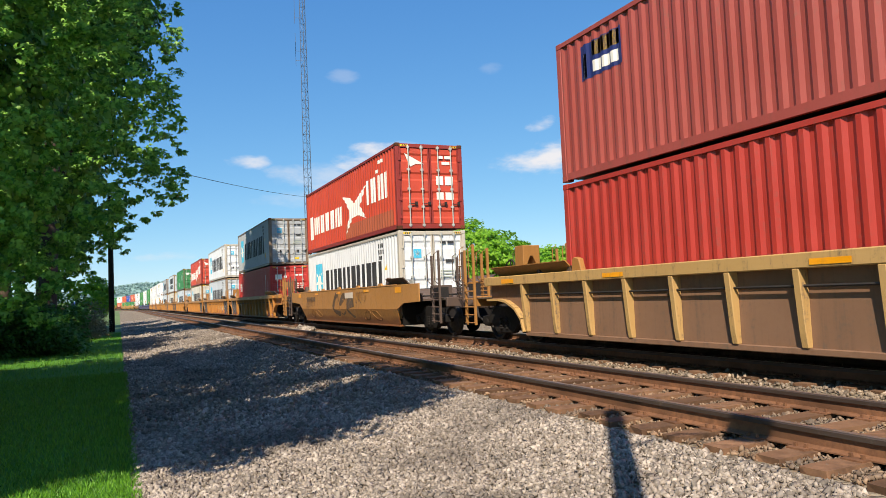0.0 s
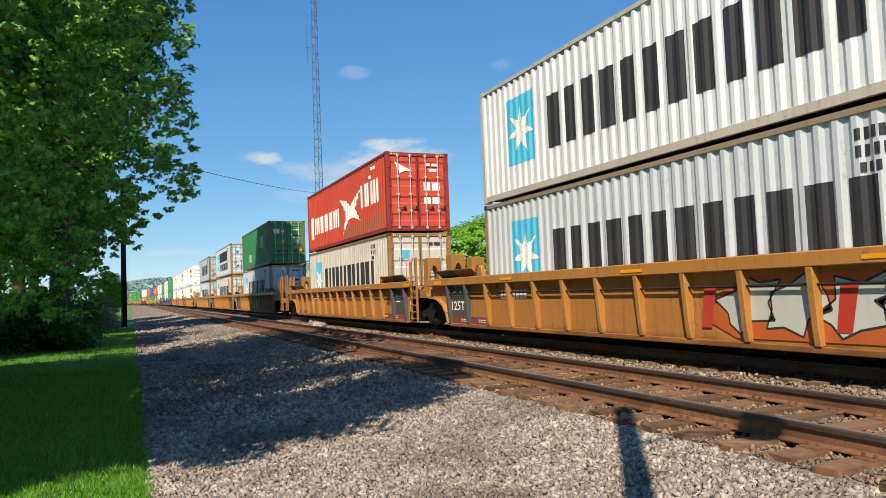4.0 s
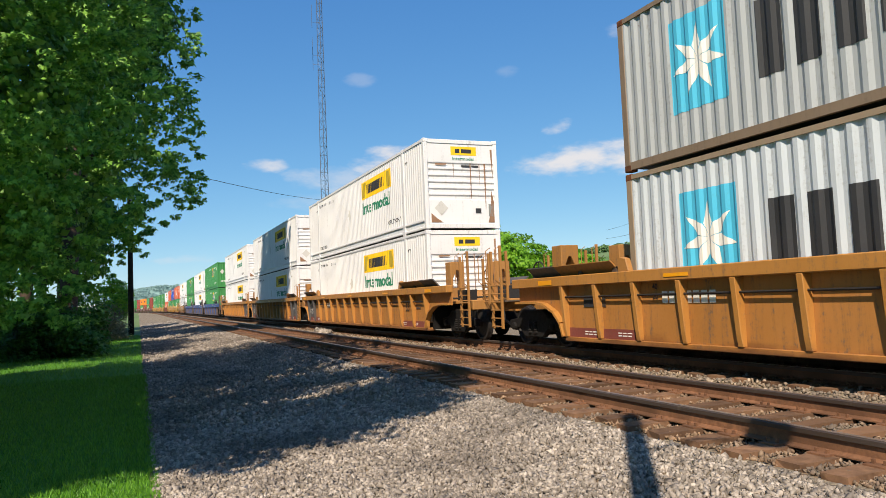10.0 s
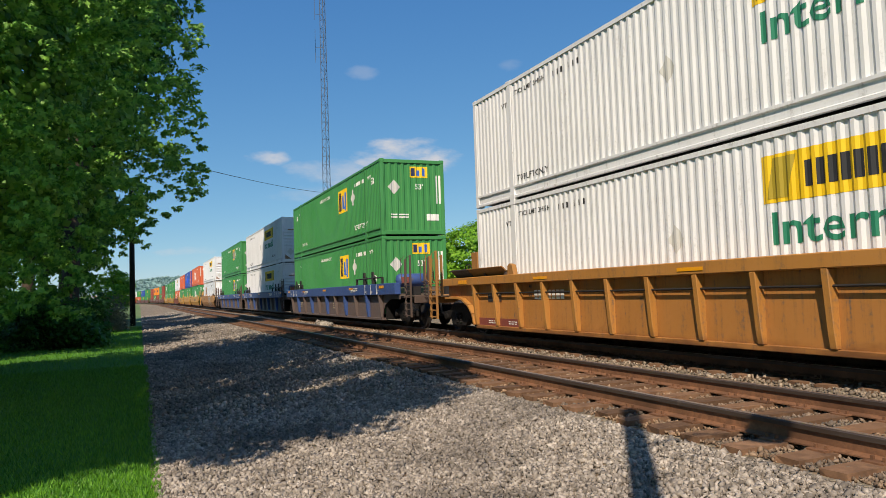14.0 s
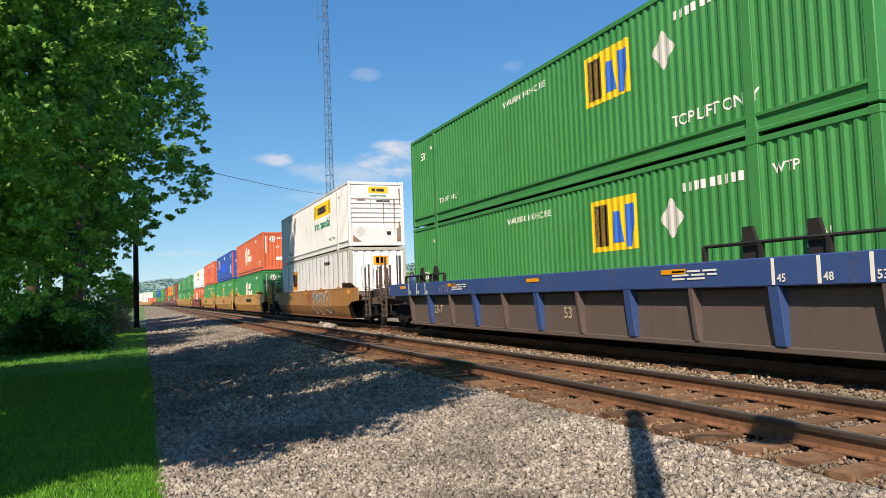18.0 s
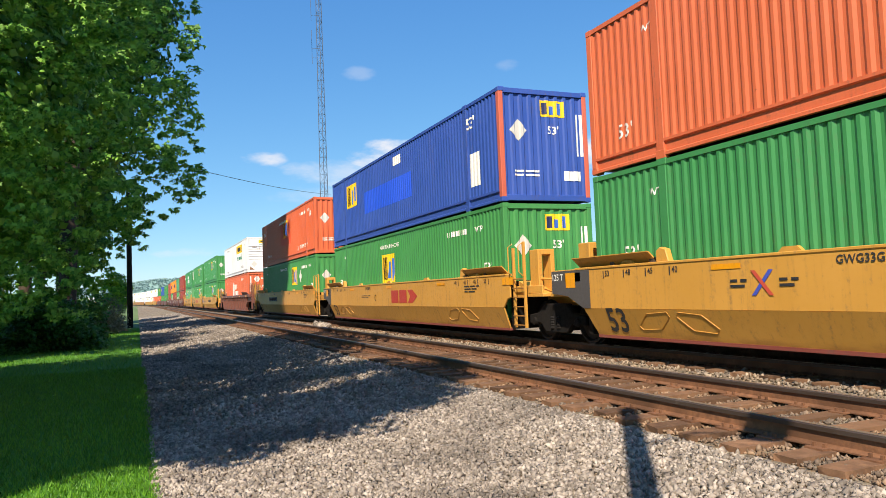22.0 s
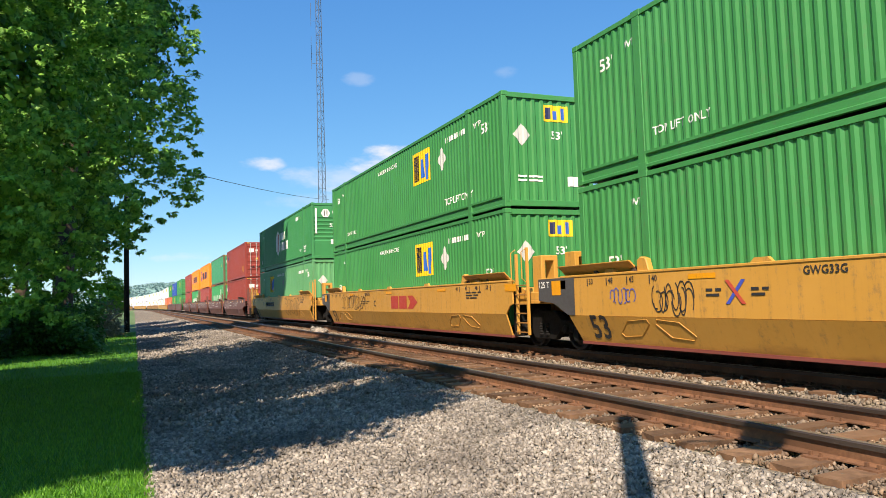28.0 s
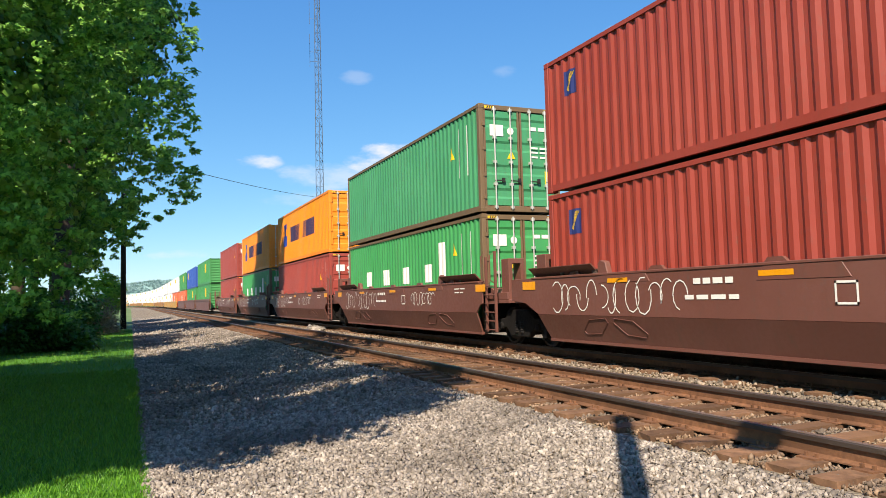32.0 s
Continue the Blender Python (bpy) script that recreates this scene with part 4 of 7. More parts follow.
        end_breaks = ribs(-x_in, x_in, 0.42 if wide else 0.25, 0.035, 0.45 if wide else 0.3, 0.15)
        part("end_wall", sheet(end_breaks, 0.15, H - 0.13, put_end), body, root)
    part("end_wall", Shape().box(-x_in, x_in, L - 0.08, L - 0.02, 0.1, H - 0.05), body, root)
    for polys, mat in side_marks(kind, L):
        tagged(part("side_marking", drape(polys, breaks, put, 0.004 if mat in (YELLOW_MARK,) or len(polys) == 1 else 0.008), mat, root), kind="stuff" if len(polys) > 1 else "")
    for polys, mat in end_marks(kind, W * 2):
        tagged(part("end_marking", drape(polys, end_breaks, lambda u, v, d: put_end(u, v, d - 0.004), 0.004 if mat in (YELLOW_MARK,) else 0.008), mat, root), kind="stuff" if len(polys) > 1 else "")
    BOXES[key] = root
    return root, key


def far_container(kind, hue, long, end, label, rust=0.15, dirt=0.3, post_hue=None):
    """The same container where it stays far off: frame, sides, end and its largest marking."""
    domestic = long > 13
    W, L, H = (W_DOM if domestic else W_ISO) / 2, long / 2, H_BOX
    body, edge = paint("box_" + hue, hue, 0.48, dirt, rust * 0.5), paint("frame_" + (post_hue or hue), post_hue or hue, 0.55, dirt + 0.1, rust)
    root = tagged(new("shipping_container"), label, "container", "containers on the train")
    breaks = ribs(-L + 0.16, L - 0.16, 0.278, 0.036)
    for s in (-1, 1):
        part("side_panel", sheet(breaks, 0.15, H - 0.09, lambda u, v, d, s=s: (s * (W - 0.012 - d), -u, v)), body, root)
        part("top_rail", Shape().box(*sorted((s * W, s * (W - 0.07))), -L, L, H - 0.1, H), edge, root)
        part("bottom_rail", Shape().box(*sorted((s * W, s * (W - 0.09))), -L, L, 0.0, 0.28 if domestic else 0.17), edge, root)
        for e in (-1, 1):
            part("corner_post", Shape().box(*sorted((s * (W + 0.003), s * (W - 0.13))), *sorted((e * (L + 0.003), e * (L - 0.16))), 0, H + 0.003), edge, root)
    part("roof_panel", Shape().box(-W + 0.05, W - 0.05, -L + 0.1, L - 0.1, H - 0.055, H - 0.03), body, root)
    part("floor_frame", Shape().box(-W + 0.05, W - 0.05, -L + 0.1, L - 0.1, 0.06, 0.16), STEEL_DARK, root)
    part("end_wall", sheet(ribs(0.1, H - 0.1, 0.3, 0.03), -W + 0.12, W - 0.12, lambda u, v, d: (v, -L + 0.03 + d, u)), body, root)
    part("end_wall", Shape().box(-W + 0.1, W - 0.1, L - 0.08, L - 0.02, 0.1, H - 0.05), body, root)
    put = lambda u, v, d: (-W + 0.012 + d, -u, v)
    for polys, mat in side_marks(kind, L)[:2]:
        tagged(part("side_marking", drape(polys, breaks, put, 0.008), mat, root), kind="stuff" if len(polys) > 1 else "")
    return root


LIBRARY = {
    "badge_red": ("corner_badge", "9c4740", 12.64, "doors", "faded dark red steel container with a small badge", 0.2, 0.35, None),
    "plain_red": ("code_only", "a8332a", 12.64, "doors", "plain bright red steel container", 0.15, 0.3, None),
    "bird_red": ("white_bird", "c0462f", 12.64, "doors", "red steel container with white lettering shapes and bird", 0.25, 0.3, "8c2c24"),
    "star_white": ("blue_star", "d4d9dd", 12.64, "doors", "white steel container with dark letter shapes and star", 0.2, 0.25, "b9b2a4"),
    "star_grey": ("blue_star", "a4a9ac", 12.64, "doors", "grey steel container with dark letter shapes and star", 0.25, 0.3, "7c6a58"),
    "star_pale": ("blue_star", "bac2c8", 12.64, "doors", "pale grey steel container with dark letter shapes", 0.25, 0.3, "8f7d68"),
    "star_cream": ("blue_star", "c6c1b4", 12.64, "doors", "cream stained steel container with dark letter shapes", 0.4, 0.45, "8f7044"),
    "star_two": ("blue_star_two", "bec5ca", 12.64, "doors", "pale grey container with two rows of letter shapes", 0.3, 0.3, "8f7d68"),
    "small_red": ("small_mark", "b8342c", 12.64, "doors", "red steel container with a small white mark", 0.15, 0.2, None),
    "patched_green": ("patches", "2f7a45", 12.64, "doors", "green steel container with pale patches", 0.3, 0.3, "5a6a48"),
    "letter_green": ("four_letters", "3a9454", 12.64, "doors", "green steel container with spaced white letter shapes", 0.2, 0.25, "6f5a40"),
    "code_green": ("code_only", "3f8f62", 12.64, "doors", "faded green steel container", 0.2, 0.3, "6f5a40"),
    "badge_brown": ("corner_badge_small", "93392c", 12.64, "doors", "brick red steel container with a small blue badge", 0.2, 0.25, None),
    "ring_orange": ("blue_ring", "ee8a1c", 12.64, "doors", "orange steel container with blue emblem shapes", 0.15, 0.2, None),
    "brick_red": ("code_only", "9c4238", 12.64, "doors", "dull brick red steel container", 0.2, 0.3, None),
    "white_long": ("intermodal", "dedede", 16.74, "flat_ribs", "long white container with a yellow sign panel", 0.05, 0.2, None),
    "panel_green": ("panel_pair", "3a8747", 16.74, "ribs", "long green container with a yellow square panel", 0.1, 0.22, None),
    "low_green": ("panel_low", "3a8747", 16.74, "ribs", "long green container with a yellow square panel", 0.1, 0.22, None),
    "mid_green": ("panel_mid", "3a8747", 16.74, "ribs", "long green container with a pale yellow middle panel", 0.1, 0.22, None),
    "faded_green": ("panel_far", "5a9a66", 16.74, "ribs", "faded light green container with a small yellow panel", 0.1, 0.3, None),
    "panel_orange": ("panel_orange", "d0623a", 16.74, "ribs", "long orange container with a yellow square panel", 0.12, 0.25, None),
    "panel_blue": ("panel_blue", "2d4fa0", 16.74, "ribs", "long blue container with orange corner posts", 0.12, 0.25, None),
    "ribbed_white": ("little_panel", "eceeee", 16.74, "ribs", "long white container with wide flat ribs", 0.05, 0.2, "b8b2a6"),
    "hex_orange": ("hex_mark", "cf6640", 16.74, "ribs", "long orange container with a white hexagon mark", 0.12, 0.25, None),
    "hex_orange_low": ("hex_low", "cf6640", 16.74, "ribs", "long orange container with a white hexagon mark", 0.12, 0.25, None),
    "hex_green_low": ("hex_low", "35844a", 16.74, "flat_ribs", "long green container with a white hexagon mark", 0.08, 0.2, None),
    "hex_green": ("hex_mark", "35844a", 16.74, "flat_ribs", "long green container with a white hexagon mark", 0.08, 0.2, None),
}


def put_container(key, m, far=False):
    if far:
        if (key, "far") not in BOXES:
            BOXES[(key, "far")] = far_container(*LIBRARY[key])
            BOXES[(key, "far")].matrix_basis = m
            return BOXES[(key, "far")]
        return copy_thing(BOXES[(key, "far")], m)
    made, k = container(*LIBRARY[key])
    if made is None:
        return copy_thing(BOXES[k], m)
    made.matrix_basis = m
    return made

# ---- well cars ----
OCHRE = two_height("ochre_car_paint", "744b2c", "ac7636", 0.3, 0.55, 0.55)
YELLOW = two_height("yellow_car_paint", "9a6a33", "c8923f", 0.3, 0.5, 0.35)
OCHRE_SHEET = two_height("dirty_ochre_sheet", "744a28", "a87034", 0.32, 0.6, 0.7)
TAN = two_height("tan_car_paint", "80522f", "a9773c", 0.5, 0.6, 0.6)
WORN = paint("worn_cream_ochre_paint", "b3905a", 0.6, 0.7, 0.15)
WORN_SHEET = paint("grimy_brown_sheet", "7d5e48", 0.65, 0.7, 0.2)
BROWN = paint("brown_car_paint", "6e4338", 0.55, 0.35)
BLUE = paint("blue_car_paint", "2f4a80", 0.55, 0.55)
BLUE_LOW = paint("grey_brown_car_sheet", "5f514c", 0.6, 0.65)
SOIL_RED = paint("red_sill_paint", "7d3f35", 0.6, 0.35)
GREY_PANEL = paint("grey_car_panel", "4d4a4a", 0.55, 0.25)
WHEEL = paint("rolled_wheel", "1c1715", 0.7, 0.35, 0.1, (0.03, 0.024, 0.02))
# near-black, low gloss: the deep shade below the cars is put into the colour
SHADE_STEEL = paint("shade_black_steel", "14110f", 0.8, 0.3, 0.0, (0.012, 0.010, 0.008))
SHADE_STEEL.node_tree.nodes["Principled BSDF"].inputs["Specular IOR Level"].default_value = 0.2
WHEEL_R, AXLES = 0.46, 0.89
GEAR = paint("rusty_ochre_gear", "9d6d35", 0.6, 0.5, 0.22)
GEAR_DARK = paint("brown_gear", "54443b", 0.6, 0.45, 0.2)
CARS = {}


def truck(car, y, keyed=True):
    """A two-axle truck as a part of its car."""
    s = Shape().box(-0.95, 0.95, -0.28, 0.28, 0.26, 0.80).lathe([(0.32, 0.78), (0.32, 0.9), (0.2, 0.95)], (0, 0, 0), "z", 12)
    tr = part("truck", s, SHADE_STEEL, car, "dark two-axle truck", at=(0, y, 0))
    for e in (-1, 1):
        part("brake_beam", Shape().box(-0.9, 0.9, e * 0.42 - 0.05, e * 0.42 + 0.05, 0.28, 0.46), SHADE_STEEL, tr)
    for k in (-1, 1):
        out = [(-1.16, 0.40), (-1.16, 0.60), (-0.72, 0.66), (-0.45, 0.86), (0.45, 0.86), (0.72, 0.66), (1.16, 0.60), (1.16, 0.40), (0.66, 0.42), (0.42, 0.22), (-0.42, 0.22), (-0.66, 0.42)]
        part("side_frame", Shape().prism(out, "x", *sorted((k * 1.12, k * 0.97))), SHADE_STEEL, tr, bevel=0.02)
        for yy in (-0.13, 0.13):
            coil = [(0.085 if i % 2 else 0.07, 0.30 + i * 0.028) for i in range(11)]
            part("spring", Shape().lathe(coil, (k * 1.09, yy, 0), "z", 8), SHADE_STEEL, tr)
        for e in (-1, 1):
            part("bearing", Shape().lathe([(0.05, 0.13), (0.09, 0.12), (0.11, 0.0)] if k > 0 else [(0.11, 0.0), (0.09, -0.12), (0.05, -0.13)], (k * 1.05, e * AXLES, WHEEL_R), "x", 10), SHADE_STEEL, tr)
    for e in (-1, 1):
        w = Shape().tube([(-1.05, 0, 0), (1.05, 0, 0)], 0.08, 8)
        for k in (-1, 1):
            prof = [(0.12, k * 0.66), (0.36, k * 0.685), (0.40, k * 0.66), (WHEEL_R + 0.028, k * 0.672), (WHEEL_R + 0.026, k * 0.70), (WHEEL_R, k * 0.712), (WHEEL_R - 0.004, k * 0.80), (0.40, k * 0.81), (0.36, k * 0.755), (0.12, k * 0.80)]
            w.lathe(prof, (0, 0, 0), "x", 24)
            for h in range(4):
                a = h * math.tau / 4
                w.lathe([(0.045, k * 0.742), (0.045, k * 0.766)], (0, 0.25 * math.cos(a), 0.25 * math.sin(a)), "x", 6)
        ws = part("wheelset", w, WHEEL, tr, "worn steel wheelset", at=(0, e * AXLES, WHEEL_R))
    return tr


def ladder(parent, x, y, material, z0=0.45, z1=2.45, wide=0.34, rungs=6):
    """Two stiles, rungs and two grab irons."""
    root = part("ladder", Shape().box(x - 0.03, x + 0.03, y - wide / 2 - 0.025, y - wide / 2 + 0.025, z0, z1), material, parent)
    part("stile", Shape().box(x - 0.03, x + 0.03, y + wide / 2 - 0.025, y + wide / 2 + 0.025, z0, z1 - 0.12), material, root)
    rung = Shape().tube([(0, -wide / 2, 0), (0, wide / 2, 0)], 0.016, 5).mesh("rung", material)
    for i in range(rungs):
        part("rung", rung, None, root, at=(x - 0.05, y, z0 + 0.06 + i * (min(z1, 1.6) - z0) / rungs))
    for k in (-1, 1):
        yy = y + k * wide / 2
        part("grab_iron", Shape().tube([(x - 0.02, yy, 1.5), (x - 0.14, yy, 1.6), (x - 0.14, yy, z1 - 0.1), (x - 0.02, yy, z1 - 0.02)], 0.013, 5), material, root)
    return root


def car_end(car, e, well, joint, free, material, style):
    """What stands between the well and the coupling at one end (e = -1 or 1): platform, sill, guides, ladders, hoses."""
    def yy(a, b):
        return sorted((e * a, e * b))

    sill = Shape().box(-0.36, 0.36, *yy(well - 0.1, joint + (free - joint if free else 0.25)), 0.78, 1.08)
    part("draft_sill", sill, material, car, bevel=0.015)
    part("well_end_wall", Shape().box(-1.30, 1.30, *yy(well, well + 0.14), 0.26, 1.42), SHADE_STEEL, car)
    plat = Shape().box(-1.31, 1.31, *yy(well + 0.145, joint - 0.15), 1.02, 1.10)
    plat.prism([(-1.31, 1.1), (-1.31, 1.28), (-1.26, 1.28), (-1.26, 1.1)], "y", *yy(well + 0.15, joint - 0.2)).prism([(1.31, 1.1), (1.31, 1.28), (1.26, 1.28), (1.26, 1.1)], "y", *yy(well + 0.15, joint - 0.2))
    part("end_platform", plat, material, car, bevel=0.01)
    part("end_bulkhead", Shape().prism([(e * (well + 0.1), 1.42), (e * (well + 0.9), 1.1), (e * (well + 0.1), 1.1)], "x", -1.15, 1.15), material, car)
    if style == "tan":
        part("brake_box", Shape().box(-0.5, 0.1, *yy(well + 0.5, well + 0.9), 1.1, 1.5), material, car, bevel=0.02)
    elif style != "blue":
        for x in (-1.0, 0.55):
            y0, y1 = yy(well + 0.45, well + 0.85)
            if style in ("yellow", "brown"):
                out = [(x, 1.1), (x, 2.13), (x + 0.45, 2.13), (x + 0.45, 1.1), (x + 0.34, 1.1), (x + 0.34, 2.0), (x + 0.11, 2.0), (x + 0.11, 1.1)]
            else:
                out = [(x, 1.1), (x, 2.28), (x + 0.45, 2.28), (x + 0.45, 1.1), (x + 0.37, 1.1), (x + 0.37, 1.78), (x + 0.26, 2.02), (x + 0.19, 2.02), (x + 0.08, 1.78), (x + 0.08, 1.1)]
                part("pocket_plate", Shape().box(x + 0.083, x + 0.367, y0 + 0.02, y0 + 0.06, 1.1, 1.5), material, car)
            part("guide_pocket", Shape().prism(out, "y", y0, y1), material, car, bevel=0.012)
    else:
        part("air_tank", Shape().lathe([(0.02, -0.62), (0.2, -0.58), (0.24, -0.5), (0.24, 0.5), (0.2, 0.58), (0.02, 0.62)], (-0.5, e * (well + 0.75), 1.66), "x", 16), BLUE, car, "blue air tank", smooth=True)
        part("tank_plate", Shape().box(-1.0, -0.72, e * (well + 0.75) - 0.255, e * (well + 0.75) - 0.23, 1.55, 1.78), SOIL_RED, car)
    # guide plate on top of the side, sloping inwards, with its hinge block
    inner, outer = (well - 0.6, well + 1.0) if style == "tan" else (well - 2.2, well + (0.9 if free else 0.15))
    for s in (-1, 1) if style != "blue" else ():
        flap = [(s * 1.42, 1.575), (s * 1.615, 1.765), (s * 1.64, 1.77), (s * 1.64, 1.785), (s * 1.60, 1.785), (s * 1.38, 1.575)]
        part("guide_plate", Shape().prism(flap, "y", *yy(inner, outer)), material if style != "yellow" else YELLOW, car)
        for k in (0.06, 1.2):
            part("plate_bracket", Shape().box(*sorted((s * 1.37, s * 1.5)), *yy(inner + k - 0.06, inner + k + 0.06), 1.57, 1.68), GEAR_DARK, car)
        if style == "ochre":
            part("tarred_end", Shape().prism([(s * 1.425, 1.572), (s * 1.618, 1.761), (s * 1.644, 1.766), (s * 1.644, 1.789), (s * 1.598, 1.789), (s * 1.377, 1.572)], "y", *yy(outer - 1.1, outer + 0.01)), GREY_PANEL, car, "black tarred end of the guide plate")
        part("hinge_block", Shape().prism([(e * (inner - 0.05), 1.56), (e * (inner - 0.05), 1.78), (e * (inner - 0.15), 1.84), (e * (inner - 0.3), 1.80), (e * (inner - 0.38), 1.56)], "x", *sorted((s * 1.38, s * 1.50))), material, car, bevel=0.015)
    if style == "blue":
        for y in (well - 1.3, well - 2.45):
            part("guide_post", Shape().prism([(e * y, 1.5), (e * y, 2.05), (e * (y + 0.18), 2.05), (e * (y + 0.35), 1.5)], "x", -1.42, -1.36), STEEL_DARK, car)
    if style == "blue":
        rail_y = [e * (well + 0.2), e * (well - 3.2)]
        part("guide_rail", Shape().tube([(-1.47, rail_y[0], 1.80), (-1.47, rail_y[1], 1.80)], 0.03, 6), STEEL_DARK, car, "dark rail above the chord")
        for k in range(4):
            yk = rail_y[0] + (rail_y[1] - rail_y[0]) * k / 3
            part("rail_support", Shape().box(-1.50, -1.42, yk - 0.03, yk + 0.03, 1.56, 1.80), STEEL_DARK, car)
    if free and style in ("brown", "rust") and e < 0:
        part("air_tank", Shape().lathe([(0.02, -0.55), (0.17, -0.5), (0.2, -0.42), (0.2, 0.42), (0.17, 0.5), (0.02, 0.55)], (-0.75, e * (well + 1.0), 1.72), "y", 14), paint("grey_brown_tank", "5d4a42", 0.55, 0.4), car, "grey-brown air tank", smooth=True)
    if free:
        for s in (-1, 1):
            ladder(car, s * 1.42, e * (joint + 1.2), material, 0.4, 2.45, 0.5)
        ladder(car, -1.0, e * (free - 0.45), material, 1.0, 2.35)
        part("end_beam", Shape().box(-1.40, 1.40, *yy(free - 0.62, free - 0.5), 0.86, 1.12), material, car, bevel=0.015)
        part("crossover_step", Shape().box(-1.35, 1.35, *yy(free - 0.95, free - 0.62), 1.06, 1.09), paint("grating", "574a3d", 0.7, 0.4), car)
        part("coupler", Shape().box(-0.12, 0.12, *yy(free - 0.55, free - 0.1), 0.72, 0.98).box(-0.2, 0.2, *yy(free - 0.22, free + 0.02), 0.66, 1.02), STEEL_DARK, car, bevel=0.03)
        yb = e * (joint + 0.75)
        ring = [(-0.45, yb + 0.3 * math.cos(k * math.tau / 14), 1.72 + 0.3 * math.sin(k * math.tau / 14)) for k in range(15)]
        part("brake_wheel", Shape().tube(ring, 0.018, 5).box(-0.46, -0.44, yb - 0.015, yb + 0.015, 1.2, 2.0).box(-0.46, -0.44, yb - 0.29, yb + 0.29, 1.705, 1.735), STEEL_DARK, car, "dark brake hand wheel")
        hose = [Vector((-0.5, e * (free - 0.5), 0.86)), Vector((-0.55, e * (free - 0.3), 0.55)), Vector((-0.5, e * (free - 0.05), 0.42)), Vector((-0.4, e * (free + 0.15), 0.5))]
        part("brake_hose", Shape().tube(hose, 0.03, 6), RUBBER, car, "black brake hose")
        part("brake_gear", Shape().box(-0.95, -0.6, *yy(joint - 0.35, joint + 0.25), 1.12, 1.42).box(0.3, 0.8, *yy(joint - 0.2, joint + 0.3), 1.12, 1.5).tube([(-1.2, e * (joint - 0.6), 1.18), (-0.2, e * (joint + 0.5), 1.2)], 0.03, 6), STEEL_DARK, car)
    else:
        if e < 0:
            ladder(car, -1.46, e * (well + 0.74), material, 0.32, 2.3, 0.5)
        part("connector", Shape().box(-0.55, 0.55, *yy(joint - 0.4, joint + 0.02), 0.86, 1.3).lathe([(0.3, 1.28), (0.3, 1.4), (0.12, 1.44)], (0, e * (joint - 0.05), 0), "z", 12), material, car, bevel=0.02)
        part("pipe", Shape().tube([(-0.9, e * (well + 0.2), 1.2), (-0.95, e * (well + 0.7), 1.45), (-0.8, e * (joint - 0.3), 1.4), (-0.7, e * joint, 1.15)], 0.03, 6), material, car)


def side_end(kind, well, joint, z_low, arch):
    """The lower edge of a side sheet towards one end, from the well outwards: short stops upright beside a ladder, arch curves up over the shared truck, long runs on over the end truck."""
    if kind == "short":
        return [(well - 0.06, z_low), (well, arch - 0.05), (well + 0.38, arch)]
    reach = well + 1.12 if kind == "arch" else joint + 0.15
    return [(well - 0.2, z_low), (well - 0.1, z_low + 0.27), (well + 0.15, z_low + 0.5), (well + 0.55, arch - 0.04), (min(well + 0.9, reach - 0.05), arch), (reach, arch)]


def side_outline(well, joint, arch, top, z_low, near="short", far="arch"):
    """A side sheet seen from the side."""
    a = side_end(near, well, joint, z_low, arch)
    b = side_end(far, well, joint, z_low, arch)
    return [(-a[-1][0], top)] + [(-y, z) for y, z in a[::-1]] + b + [(b[-1][0], top)]


